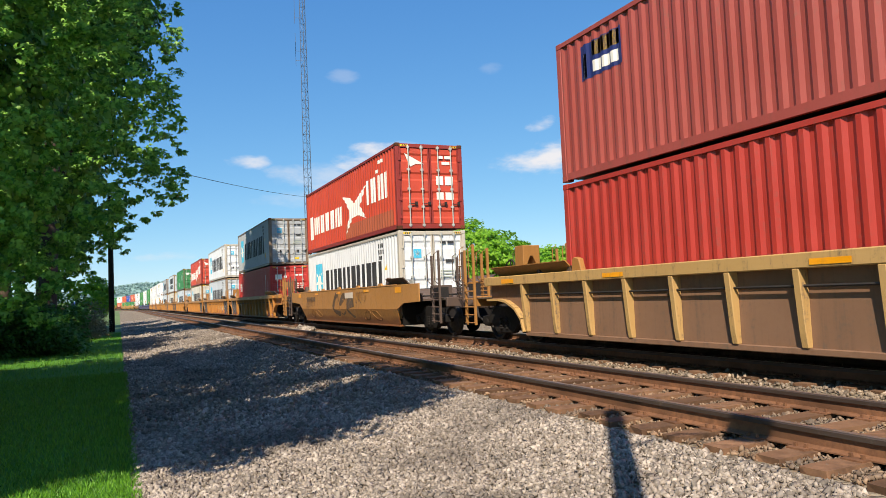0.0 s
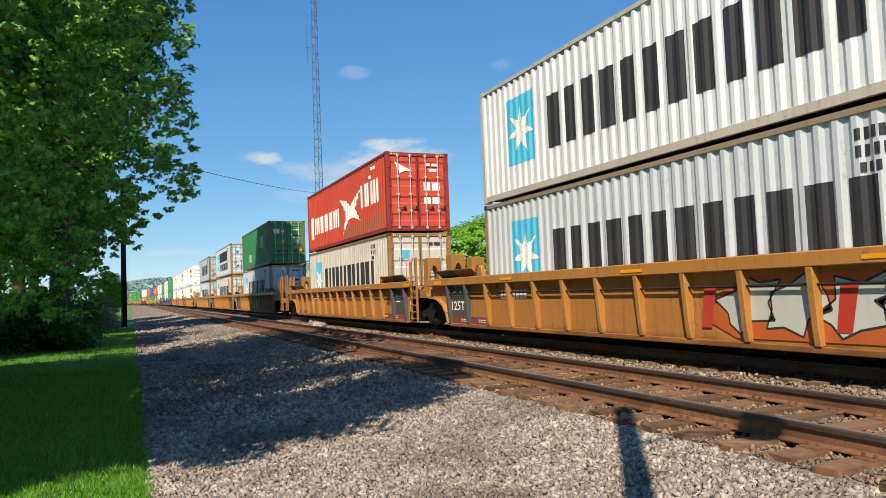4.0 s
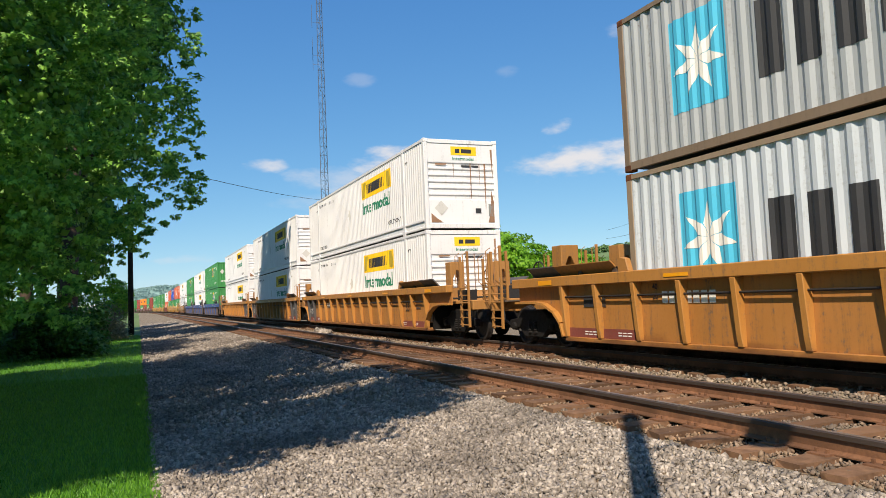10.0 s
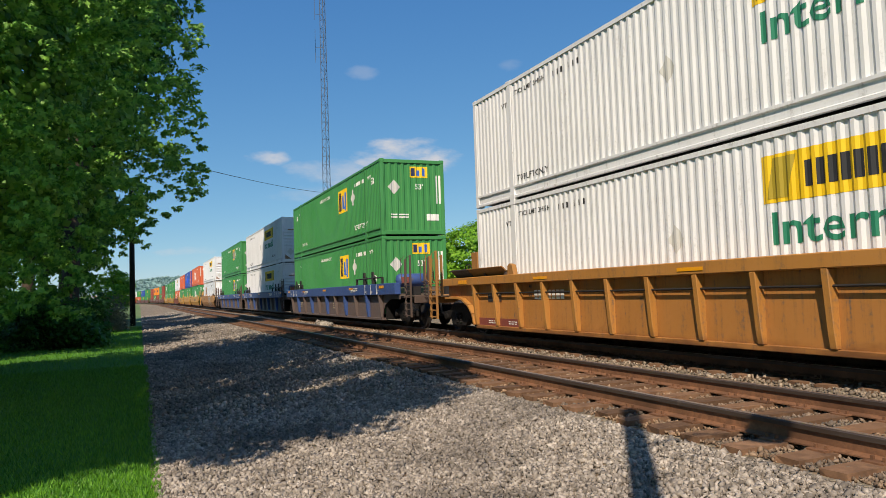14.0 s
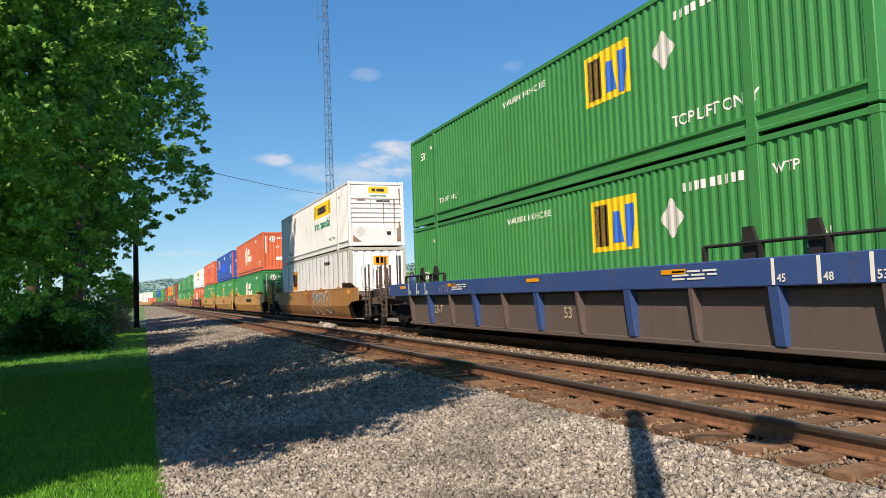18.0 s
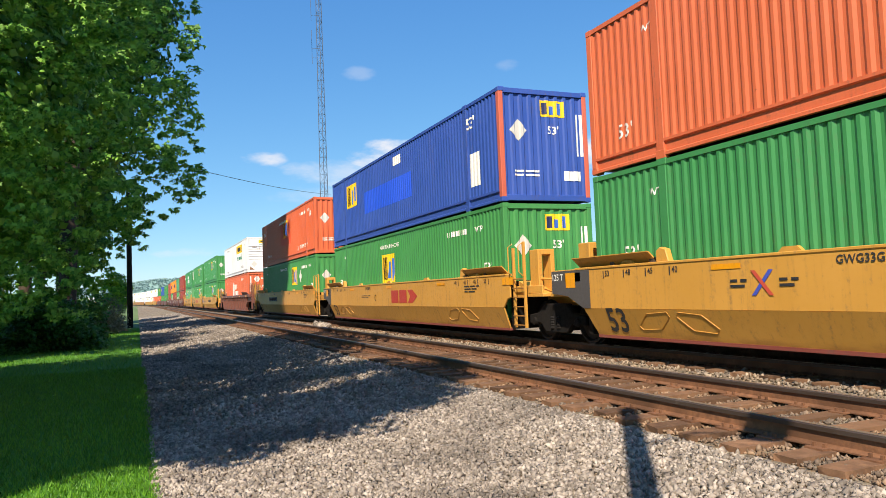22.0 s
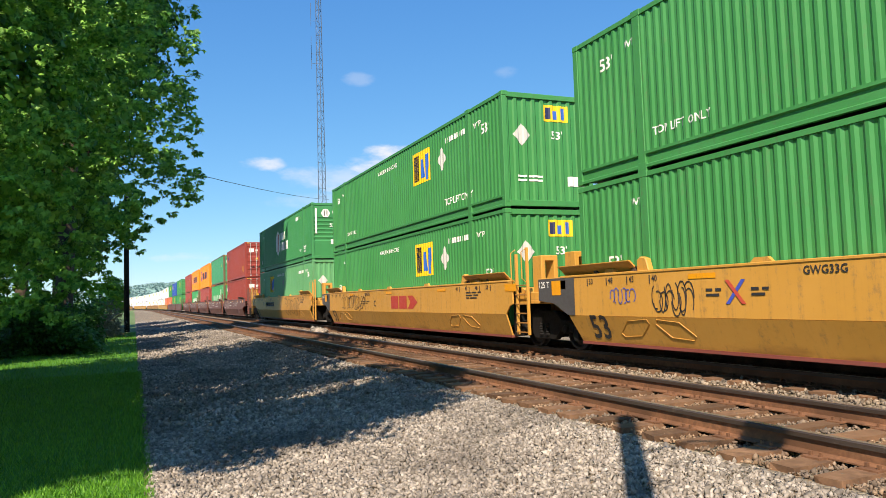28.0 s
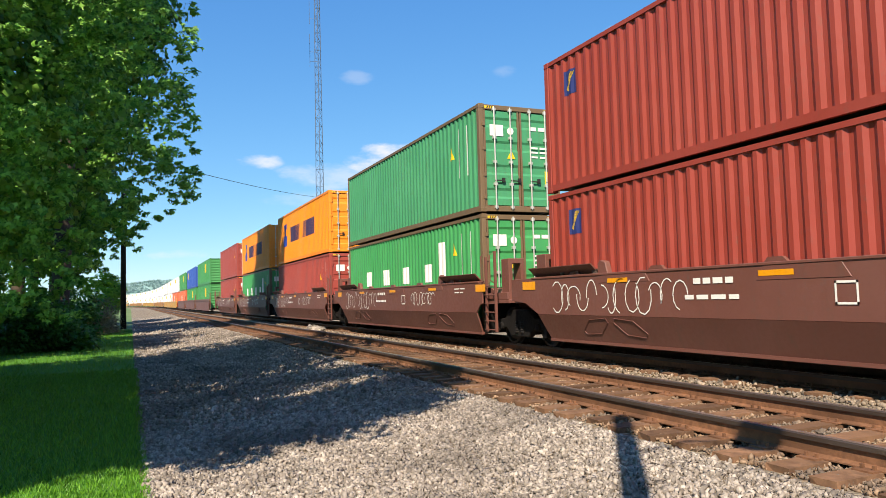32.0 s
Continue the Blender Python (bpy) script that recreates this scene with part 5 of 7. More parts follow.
def well_car(style, well, joint, near_free, far_free, near_truck, far_truck, marks):
    """One unit of a well car. Ends: joint is where the shared truck stands, *_free the coupling's place or 0."""
    key = (style, well, joint, near_free, far_free, near_truck, far_truck, marks)
    if key in CARS:
        return None, key
    tone = {"ochre": "ochre yellow", "worn": "worn cream and brown", "yellow": "bright yellow", "tan": "dirty tan and brown", "blue": "blue and brown", "brown": "red-brown", "rust": "dark brown ribbed"}[style]
    main = {"ochre": OCHRE, "worn": WORN, "yellow": YELLOW, "tan": TAN, "blue": BLUE, "brown": BROWN, "rust": BROWN}[style]
    car = tagged(new("well_car"), tone + " steel well car carrying stacked containers", "rail car", "cars of the train")
    near = "long" if near_truck else "short"
    far = "long" if far_free else "arch"
    end_near, end_far = -side_end(near, well, joint, 0.3, 1.0)[-1][0], side_end(far, well, joint, 0.3, 1.0)[-1][0]
    for s in (-1, 1):
        if style in ("ochre", "blue", "rust", "worn"):
            sheet_mat = {"ochre": OCHRE_SHEET, "blue": BLUE_LOW, "rust": BROWN, "worn": WORN_SHEET}[style]
            z_chord = 1.16 if style == "blue" else 1.36
            side = part("side_sheet", Shape().prism(side_outline(well, joint, 1.0, z_chord + 0.02, 0.30, near, far), "x", *sorted((s * 1.36, s * 1.33))), sheet_mat, car)
            part("top_chord", Shape().box(*sorted((s * 1.32, s * 1.54)), end_near - 0.02, end_far + 0.02, z_chord, 1.57), main, car, bevel=0.015)
            for e, kind_end in ((-1, near), (1, far)):
                if style != "blue" and kind_end != "short":
                    pts = side_end(kind_end, well, joint, 0.30, 1.0)
                    lip = Shape()
                    for (y0, z0), (y1, z1) in zip(pts, pts[1:]):
                        n0 = Vector((y1 - y0, z1 - z0)).normalized() * 0.05
                        lip.prism([(e * y0, z0), (e * y1, z1), (e * (y1 - n0.y), z1 + n0.x), (e * (y0 - n0.y), z0 + n0.x)], "x", *sorted((s * 1.362, s * 1.50)))
                    part("arch_flange", lip, main, side)
            part("bottom_sill", Shape().box(*sorted((s * 1.20, s * 1.42)), -well + 0.08, well - 0.22, 0.22, 0.31), sheet_mat, car, bevel=0.01)
            n = max(6, round((2 * well - 0.4) / (1.18 if style != "blue" else 1.75)))
            for i in range(n + 1):
                y = -well + 0.16 + i * (2 * well - 0.44) / n
                big = style == "blue" and i % 2 == 1
                wd = 0.10 if big else 0.055
                post = [(s * 1.355, 0.31), (s * 1.44, 0.31), (s * 1.47, 0.5), (s * 1.535, z_chord), (s * 1.355, z_chord)]
                mt = (BLUE if big else BLUE_LOW) if style == "blue" else (GREY_PANEL if style == "ochre" and ((i in (0, 1) and near == "short") or (i in (n, n - 1) and far == "arch")) else main)
                part("side_post", Shape().prism(post, "y", y - wd, y + wd), mt, side, bevel=0.01)
            if style == "ochre" and s < 0:
                for e in (-1, 1):
                    shared = near == "short" if e < 0 else far == "arch"
                    if shared:
                        part("end_panel", Shape().box(-1.372, -1.364, *sorted((e * (well - 0.22), e * (well - 1.32))), 0.5, 1.32), GREY_PANEL, side, "dark grey painted panel")
                    part("sill_stripe", Shape().box(-1.3745, -1.3645, *sorted((e * (well - 0.22), e * (well - 2.5))), 0.31, 0.5), SOIL_RED, side, "dull red stripe with white writing")
                    for k in range(2):
                        part("stripe_writing", drape(bars(-0.3, 0.42, (0.12, 0.1, 0.14), 0.02, 0.03) + bars(-0.3, 0.37, (0.1, 0.14, 0.1), 0.02, 0.03), [(-9, 0), (9, 0)], lambda u, v, d, e=e, k=k: (-1.377, e * (well - 1.2 - 1.1 * k) - u, v)), WHITE_MARK, side)
        else:
            mat = main
            bend = 0.78
            turn_n, turn_f = (-well - 0.02, well - 0.06) if near == "short" else (-well - 0.12, well - 0.06)
            foot_n, foot_f = (-well + 0.04, well - 0.26) if near == "short" else (-well + 0.12, well - 0.26)
            o_up = [(end_near, 1.57), (end_near, 1.02), (turn_n - (0.2 if near == "short" else 0.6), 0.98), (turn_n, bend), (turn_f, bend), (turn_f + 0.55, 1.02), (end_far, 1.08), (end_far, 1.57)]
            side = part("side_sheet", Shape().prism(o_up, "x", *sorted((s * 1.53, s * 1.49))), mat, car, bevel=0.008)
            low = Shape()
            v = [(s * 1.53, turn_n, bend), (s * 1.53, turn_f, bend), (s * 1.34, foot_f, 0.27), (s * 1.34, foot_n, 0.27), (s * 1.49, turn_n, bend), (s * 1.49, turn_f, bend), (s * 1.30, foot_f, 0.27), (s * 1.30, foot_n, 0.27)]
            low.add(v, [(0, 1, 2, 3), (4, 5, 6, 7), (0, 1, 5, 4), (1, 2, 6, 5), (2, 3, 7, 6), (3, 0, 4, 7)])
            part("lower_sheet", low, mat, side)
            part("top_lip", Shape().box(*sorted((s * 1.545, s * 1.36)), -well - 0.2, well + 0.2, 1.545, 1.59), mat, side, bevel=0.008)
            part("bottom_sill", Shape().box(*sorted((s * 1.18, s * 1.355)), foot_n, foot_f, 0.22, 0.275), SOIL_RED if style == "yellow" else mat, side)
            if s < 0:
                for e in (-1, 1):
                    y = e * (well - 2.6)
                    for k in (-1, 1):
                        ring = [(y + k * (0.55 + d), z) for d, z in ((-0.42, 0.74), (0.12, 0.70), (0.42, 0.48), (0.34, 0.41), (-0.16, 0.44), (-0.46, 0.66))]
                        pts = [(-1.347 - (z - 0.27) * 0.3725, p, z) for p, z in ring]
                        part("raised_pad", Shape().tube(pts + pts[:1], 0.007, 4), mat, side)
                for i in range(5):
                    y = -well + 1.5 + i * (2 * well - 3) / 4
                    part("lip_lug", Shape().prism([(y - 0.2, 1.59), (y - 0.12, 1.66), (y + 0.12, 1.66), (y + 0.2, 1.59)], "x", -1.535, -1.47), mat, side)
    part("well_floor", Shape().box(-1.3, 1.3, -well + 0.4, well - 0.4, 0.36, 0.42), STEEL_DARK, car)
    cross = Shape()
    for i in range(7):
        y = (-1 + i / 3) * (well - 0.9)
        cross.box(-1.32, 1.32, y - 0.09, y + 0.09, 0.24, 0.36)
    tagged(part("cross_bearers", cross, STEEL_DARK, car), kind="stuff")
    part("train_line", Shape().tube([(-1.44, -well + 0.3, 1.13), (-1.44, well - 0.3, 1.13)] if style in ("ochre", "blue", "rust", "worn") else [(-1.2, -well, 0.5), (-1.2, well, 0.5)], 0.022, 6), STEEL_DARK, car)
    gear = {"ochre": GEAR, "worn": GEAR, "yellow": YELLOW, "tan": GEAR_DARK, "blue": GEAR_DARK, "brown": BROWN, "rust": BROWN}[style]
    car_end(car, -1, well, joint, near_free, gear, style)
    car_end(car, 1, well, joint, far_free, gear, style)
    if near_truck:
        truck(car, -joint)
    if far_truck:
        truck(car, joint)
    car_marks(car, style, well, marks, near == "short", far == "arch")
    CARS[key] = car
    return car, key


def car_marks(car, style, well, marks, near_shared=True, far_shared=True):
    """Painted writing and reflectors on the side that faces the viewer; u runs towards the viewer's end."""
    x = {"ochre": 1.547, "blue": 1.547, "rust": 1.547, "worn": 1.547}.get(style, 1.536)
    flat = [(-12, 0.0), (12, 0.0)]

    def put(u, v, d):
        return (-x + d, -u, v)

    def low(u, v, d):
        return (-1.372 + d, -u, v)

    def lay(polys, mat, where=put, name="marking"):
        tagged(part(name, drape(polys, flat, where), mat, car), kind="stuff" if len(polys) > 1 else "")

    for e in (-1, 1):
        u = e * (well + 0.3)
        lay(block(u - 0.28, u + 0.28, 1.32 if style in ("yellow", "brown", "tan") else 1.40, 1.5), AMBER_MARK, name="reflector")
    for u in (-0.55 * well, 0.0, 0.55 * well):
        lay(block(u - 0.3, u + 0.3, 1.40 if style != "ochre" else 1.42, 1.48), AMBER_MARK, name="reflector")
    if style == "yellow":
        for e, shared in ((1, near_shared), (-1, far_shared)):
            if not shared:
                u = e * (well + 1.45)
                box = part("end_box", Shape().box(-x - 0.03, -x + 0.02, -u - 0.36, -u + 0.36, 1.05, 1.55), YELLOW, car, bevel=0.02)
                part("reflector", Shape().box(-x - 0.036, -x - 0.03, -u - 0.26, -u + 0.26, 1.36, 1.5), AMBER_MARK, box)
                for k in range(3):
                    part("slot", Shape().box(-x - 0.034, -x - 0.03, -u - 0.1, -u + 0.12, 1.18 + 0.04 * k, 1.2 + 0.04 * k), BLACK_MARK, box)
        lay(placed(letters("GWG33G", 0.11), -well + 5.75, 1.39), BLACK_MARK)
        if marks not in "bf":
            lay(placed(letters("GWG33G", 0.11), well - 6.6, 1.39), BLACK_MARK)
        if marks in "bf":
            lay(placed(letters("C", 0.22), -1.7, 0.98), BLACK_MARK)
        if marks in "ad":
            for tilt, hue, lift in ((1, "3d4fae", 0.0), (-1, "c04a38", -0.003)):
                lay([[(-well + 4.55 - 0.2, 1.0 if tilt > 0 else 1.36), (-well + 4.55 - 0.12, 1.0 if tilt > 0 else 1.36), (-well + 4.55 + 0.2, 1.36 if tilt > 0 else 1.0), (-well + 4.55 + 0.12, 1.36 if tilt > 0 else 1.0)]], paint("emblem_" + hue, hue, 0.55, 0.2), lambda u, v, d, lift=lift: put(u, v, d + lift), "emblem")
            lay(bars(-well + 3.95, 1.2, (0.14, 0.12), 0.04) + bars(-well + 3.95, 1.12, (0.28,), 0.04) + bars(-well + 4.85, 1.2, (0.14, 0.12), 0.04) + bars(-well + 4.85, 1.12, (0.25,), 0.04), BLACK_MARK)
        lay(placed(letters("53", 0.44), -well + (0.75 if far_shared else 0.4), 0.36), BLACK_MARK, lambda u, v, d: (-1.34 - (v - 0.27) * 0.3725 - 0.006 + d, -u, v))
        for k, t in enumerate(("53", "48", "45", "40")):
            lay(block(-well + 0.75 + k * 0.62, -well + 0.78 + k * 0.62, 1.36, 1.5) + placed(letters(t, 0.1), -well + 0.82 + k * 0.62, 1.4), BLACK_MARK)
            lay(block(well - 0.75 - k * 0.62, well - 0.72 - k * 0.62, 1.36, 1.5) + placed(letters(t, 0.1), well - 1.0 - k * 0.62, 1.4), BLACK_MARK)
        if marks in "bf":
            lay(bars(-3.4, 1.16, (0.2, 0.3, 0.16, 0.3), 0.022) + bars(-3.4, 1.09, (0.3, 0.2, 0.3), 0.022), BLACK_MARK)
        lay(bars(well - 2.2, 1.32, (0.3, 0.3, 0.2), 0.03) + bars(well - 2.2, 1.25, (0.4, 0.3), 0.03) + bars(well - 2.2, 1.18, (0.2, 0.4), 0.03), BLACK_MARK)
        if far_shared:
            lay([[(-well - 1.1, 1.09), (-well - 0.5, 1.03), (-well + 0.05, 0.79), (-well + 0.3, 0.79), (-well + 0.3, 1.55), (-well - 1.1, 1.55)]], GREY_PANEL, name="end_panel")
            lay(placed(letters("125 T", 0.13), -well - 1.05, 1.36), WHITE_MARK, lambda u, v, d: (-x - 0.008, -u, v))
            lay(block(-well - 0.55, -well - 0.2, 1.2, 1.5), AMBER_MARK, lambda u, v, d: (-x - 0.009, -u, v), "reflector")
        if marks in "bf":
            red = paint("red_car_emblem", "b23a2c", 0.55, 0.2)
            lay(block(0.25, 0.98, 0.9, 1.32) + block(1.08, 1.8, 0.9, 1.32) + [[(1.9, 0.9), (2.35, 0.9), (2.78, 1.11), (2.35, 1.32), (1.9, 1.32), (2.15, 1.11)]], red, name="emblem")
        else:
            shift = -4.8 if marks in "ce" else 0.0
            lay(block(0.2 + shift, 3.2 + shift, 1.0, 1.26), BLACK_MARK, name="number_board")
            part("number_bar", drape(bars(0.35 + shift, 1.06, (0.2, 0.2, 0.2, 0.2, 0.05, 0.2, 0.2, 0.2, 0.2, 0.2, 0.2), 0.14, 0.05), flat, lambda u, v, d: (-x - 0.004, -u, v)), WHITE_MARK, car).name = "number_bar"
        if marks == "c":
            bubbles(car, lambda u, v: (-x - 0.005 if v > 0.78 else -1.34 - (v - 0.27) * 0.3725 - 0.009, -u, v), 2.2, 6.2, 0.5, 1.42, 5, 21, BLACK_MARK, None, None, True)
            scribble(car, -x - 0.004, -3.5, 1.12, 1.6, 0.3, 8, BLACK_MARK)
        if marks == "f":
            scribble(car, -x - 0.004, -6.2, 0.8, 3.4, 0.66, 27, BLACK_MARK)
            scribble(car, -x - 0.005, -5.2, 0.84, 2.6, 0.6, 28, BLACK_MARK)
        if marks == "d":
            scribble(car, -x - 0.004, -5.9, 0.8, 0.95, 0.66, 7, BLACK_MARK)
            scribble(car, -x - 0.005, -5.85, 0.8, 0.9, 0.5, 17, BLACK_MARK)
            scribble(car, -x - 0.004, -7.1, 1.0, 0.7, 0.32, 6, paint("blue_spray", "4a58a8", 0.5, 0.1))
        if marks in "cd":
            lay(block(2.95 if marks == "d" else -5.5, 3.2 if marks == "d" else -5.3, 1.05, 1.3), BLACK_MARK)
    elif style == "brown":
        lay(bars(-1.6, 1.32, (0.16, 0.16, 0.2, 0.16), 0.09, 0.05) + bars(-1.8, 1.08, (0.2, 0.25, 0.3, 0.2), 0.07), WHITE_MARK)
        lay(block(0.9, 0.93, 1.0, 1.3) + block(1.2, 1.23, 1.0, 1.3) + block(0.9, 1.23, 1.0, 1.03) + block(0.9, 1.23, 1.27, 1.3), WHITE_MARK)
        scribble(car, -x - 0.004, -well + 0.7, 0.82, 4.0, 0.66, 5, WHITE_MARK)
        for u, z, h in ((-3.4, 1.4, 0.17), (0.4, 1.34, 0.2), (3.6, 1.4, 0.17)):
            part("stiffener_plate", Shape().prism([(-u - 0.75, z), (-u - 0.62, z + h), (-u + 0.62, z + h), (-u + 0.75, z)], "x", -x - 0.001, -x + 0.03), BROWN, car, bevel=0.006)
        scribble(car, -x - 0.004, 1.8, 0.95, 1.9, 0.45, 6, WHITE_MARK)
        lay(bars(well - 1.3, 1.4, (0.3, 0.3), 0.03) + bars(well - 1.3, 1.3, (0.3, 0.2), 0.03), WHITE_MARK)
    elif style == "ochre":
        lay(bars(-well + 3.3, 0.98, (0.14, 0.14, 0.14, 0.0, 0.14, 0.14, 0.14, 0.14), 0.2, 0.04), WHITE_MARK, low, "number_bar")
        if far_shared:
            lay(placed(letters("125T", 0.24), -well + 0.34, 0.68, 0.86), WHITE_MARK, lambda u, v, d: low(u, v, d - 0.006))
            lay(bars(-well + 0.45, 1.12, (0.2, 0.2), 0.08, 0.2) + bars(-well + 0.4, 1.0, (0.35, 0.3), 0.035), WHITE_MARK, lambda u, v, d: low(u, v, d - 0.006))
        else:
            lay(block(-well + 0.9, -well + 1.65, 0.92, 1.12), BLACK_MARK, low, "number_board")
        lay(bars(well - 1.2, 1.1, (0.35,), 0.05) + bars(well - 1.2, 1.0, (0.5,), 0.04) + bars(well - 1.2, 0.9, (0.4,), 0.04), WHITE_MARK if near_shared else BLACK_MARK, lambda u, v, d: low(u, v, d - 0.006))
        lay(placed(letters("53", 0.26), well - 2.2, 0.82), BLACK_MARK, low)
        lay(placed(letters("40", 0.1), -well + 3.05, 1.22) + placed(letters("20", 0.1), -well + 3.05, 1.05), BLACK_MARK, low)
        if marks in "gh":
            sh = 0.0 if marks == "g" else -3.6
            on = lambda u, v: (-1.379, -u, v)
            back = (lambda u, v: (-1.3755, -u, v), paint("yellow_green_spray" if marks == "h" else "orange_spray", "a39a2e" if marks == "h" else "b85a26", 0.55, 0.2))
            u0 = well - 6.6 + sh
            bubbles(car, on, u0, u0 + 4.4, 0.42, 1.28, 5, 12 if marks == "g" else 14, BLACK_MARK, (lambda u, v: (-1.377, -u, v), paint("silver_spray", "b9bcb4", 0.5, 0.2)), back)
            if marks == "g":
                for a in (u0 - 0.5, u0 + 1.9):
                    lay([[(a, 0.5), (a + 0.22, 0.5), (a + 0.36, 1.15), (a + 0.1, 1.15)]], paint("spray_b53a2c", "b53a2c", 0.5, 0.1), lambda u, v, d: low(u, v, d - 0.009), "spray_paint")
            else:
                lay([[(u0 + 4.0, 1.1), (u0 + 4.1, 1.15), (u0 + 5.3, 0.5), (u0 + 5.2, 0.42)]], paint("teal_spray", "3a8a78", 0.5, 0.1), lambda u, v, d: low(u, v, d - 0.009), "spray_paint")
    elif style == "blue":
        for e in (-1, 1):
            for k, t in enumerate(("53", "48", "45")):
                u = e * (well - 0.3 - k * 0.75)
                lay(block(u - 0.03, u + 0.03, 1.18, 1.55), WHITE_MARK)
                lay(placed(letters(t, 0.11), u + 0.06, 1.22), WHITE_MARK)
            u = e * (well - 3.9)
            lay(bars(u, 1.42, (0.3, 0.3, 0.3), 0.03) + bars(u, 1.36, (0.4, 0.3, 0.2), 0.03) + bars(u, 1.30, (0.3, 0.4), 0.03), WHITE_MARK)
        lay(placed(letters("125-T", 0.24), -well + 2.0, 0.62, 0.8), paint("cream_marking", "b8a68a", 0.6, 0.3), low)
        lay(placed(letters("53", 0.24), 1.0, 0.6), paint("cream_marking", "b8a68a", 0.6, 0.3), low)
        scribble(car, -x - 0.004, -well + 3.0, 1.2, 1.1, 0.3, 9, paint("mauve_spray", "9c8fb5", 0.6, 0.1))
    elif style == "tan":
        grey = paint("grey_spray", "7f807c", 0.5, 0.2)
        skin = lambda lift: (lambda u, v: (-x - lift if v > 0.78 else -1.34 - (v - 0.27) * 0.3725 - 0.005 - lift, -u, v))
        if marks == "a":
            smoke = paint("dark_brown_spray", "57432f", 0.6, 0.3)
            bubbles(car, skin(0.006), -0.9, 2.1, 0.42, 1.46, 3, 33, paint("tan_spray", "a4763e", 0.6, 0.2), (skin(0.003), smoke), None, True)
            lay(block(0.9, 2.0, 1.2, 1.42), paint("pale_spray", "cdbfae", 0.6, 0.2), lambda u, v, d: put(u, v, d - 0.003), "spray_paint")
            scribble(car, -x - 0.006, 2.3, 1.0, 1.2, 0.46, 34, smoke)
            scribble(car, -x - 0.007, -5.6, 0.8, 1.6, 0.5, 35, smoke)
        if marks == "o":
            bubbles(car, skin(0.006), 1.4, 5.6, 0.36, 1.5, 3, 5, WHITE_MARK, (skin(0.003), grey), None, True)
            scribble(car, -x - 0.006, 0.0, 0.9, 1.6, 0.5, 4, paint("spray_b53a2c", "b53a2c", 0.5, 0.1))
            scribble(car, -x - 0.006, 0.3, 0.82, 1.4, 0.6, 14, paint("spray_b53a2c", "b53a2c", 0.5, 0.1))
        lay(bars(-5.4, 1.12, (0.3, 0.0, 0.24, 0.24, 0.24, 0.24), 0.2, 0.06), paint("faint_marking", "6a5033", 0.6, 0.4))


def bubbles(car, at, u0, u1, v0, v1, n, seed, line, fill=None, back=None, swollen=False):
    """Swollen or blocky spray-painted shapes that spell nothing: outlines, and where given a fill and a patch behind; at() lays each layer on the sheet."""
    rng = random.Random(seed)
    w = (u1 - u0) / n
    edge, body = Shape(), Shape()
    for i in range(n):
        cu, cv = u0 + (i + 0.5) * w, (v0 + v1) / 2 + rng.uniform(-0.05, 0.05)
        if swollen:
            ph, k = rng.uniform(0, 6.28), rng.choice((2, 3, 3))
            ring = []
            for j in range(22):
                a = j * math.tau / 22
                r = 1 + 0.16 * math.sin(k * a + ph) + rng.uniform(-0.05, 0.05)
                ring.append((cu + w * 0.52 * r * math.cos(a), min(v1, max(v0, cv + (v1 - v0) * 0.46 * r * math.sin(a)))))
            rings = [ring, [(cu + (p - cu) * 0.3 + w * rng.uniform(-0.02, 0.02), cv + (q - cv) * 0.45) for p, q in ring]]
        else:
            # jagged overlapping splinters
            n_pt, ph = 11, rng.uniform(0, 6.28)
            ring = []
            for j in range(n_pt):
                a = ph + j * math.tau / n_pt
                r = (1.0 if j % 2 else 0.62) * rng.uniform(0.85, 1.15)
                ring.append((cu + w * 0.72 * r * math.cos(a) + 0.15 * math.sin(a), min(v1, max(v0, cv + (v1 - v0) * 0.6 * r * math.sin(a)))))
            rings = [ring]
        for loop in rings:
            for (a, b), (c, d) in zip(loop, loop[1:] + loop[:1]):
                t = Vector((c - a, d - b))
                if t.length < 1e-4:
                    continue
                t = t.normalized() * 0.014
                edge.add([at(a - t.y, b + t.x), at(c - t.y, d + t.x), at(c + t.y, d - t.x), at(a + t.y, b - t.x)], [(0, 1, 2, 3)])
        if fill:
            body.add([fill[0](p, q) for p, q in ring], [tuple(range(len(ring)))])
    if back:
        out = [(u0 - 0.3, v0 + 0.15), (u0 + 0.2, v0 - 0.06), (u1 - 0.1, v0 - 0.04), (u1 + 0.35, v0 + 0.2), (u1 + 0.1, v1 - 0.1), (u1 - 0.6, v1 + 0.03), (u0 + 0.4, v1), (u0 - 0.1, v1 - 0.25)]
        part("spray_patch", Shape().add([back[0](p, q) for p, q in out], [tuple(range(8))]), back[1], car)
    if fill:
        tagged(part("spray_fill", body, fill[1], car), kind="stuff")
    return tagged(part("spray_lines", edge, line, car), kind="stuff")


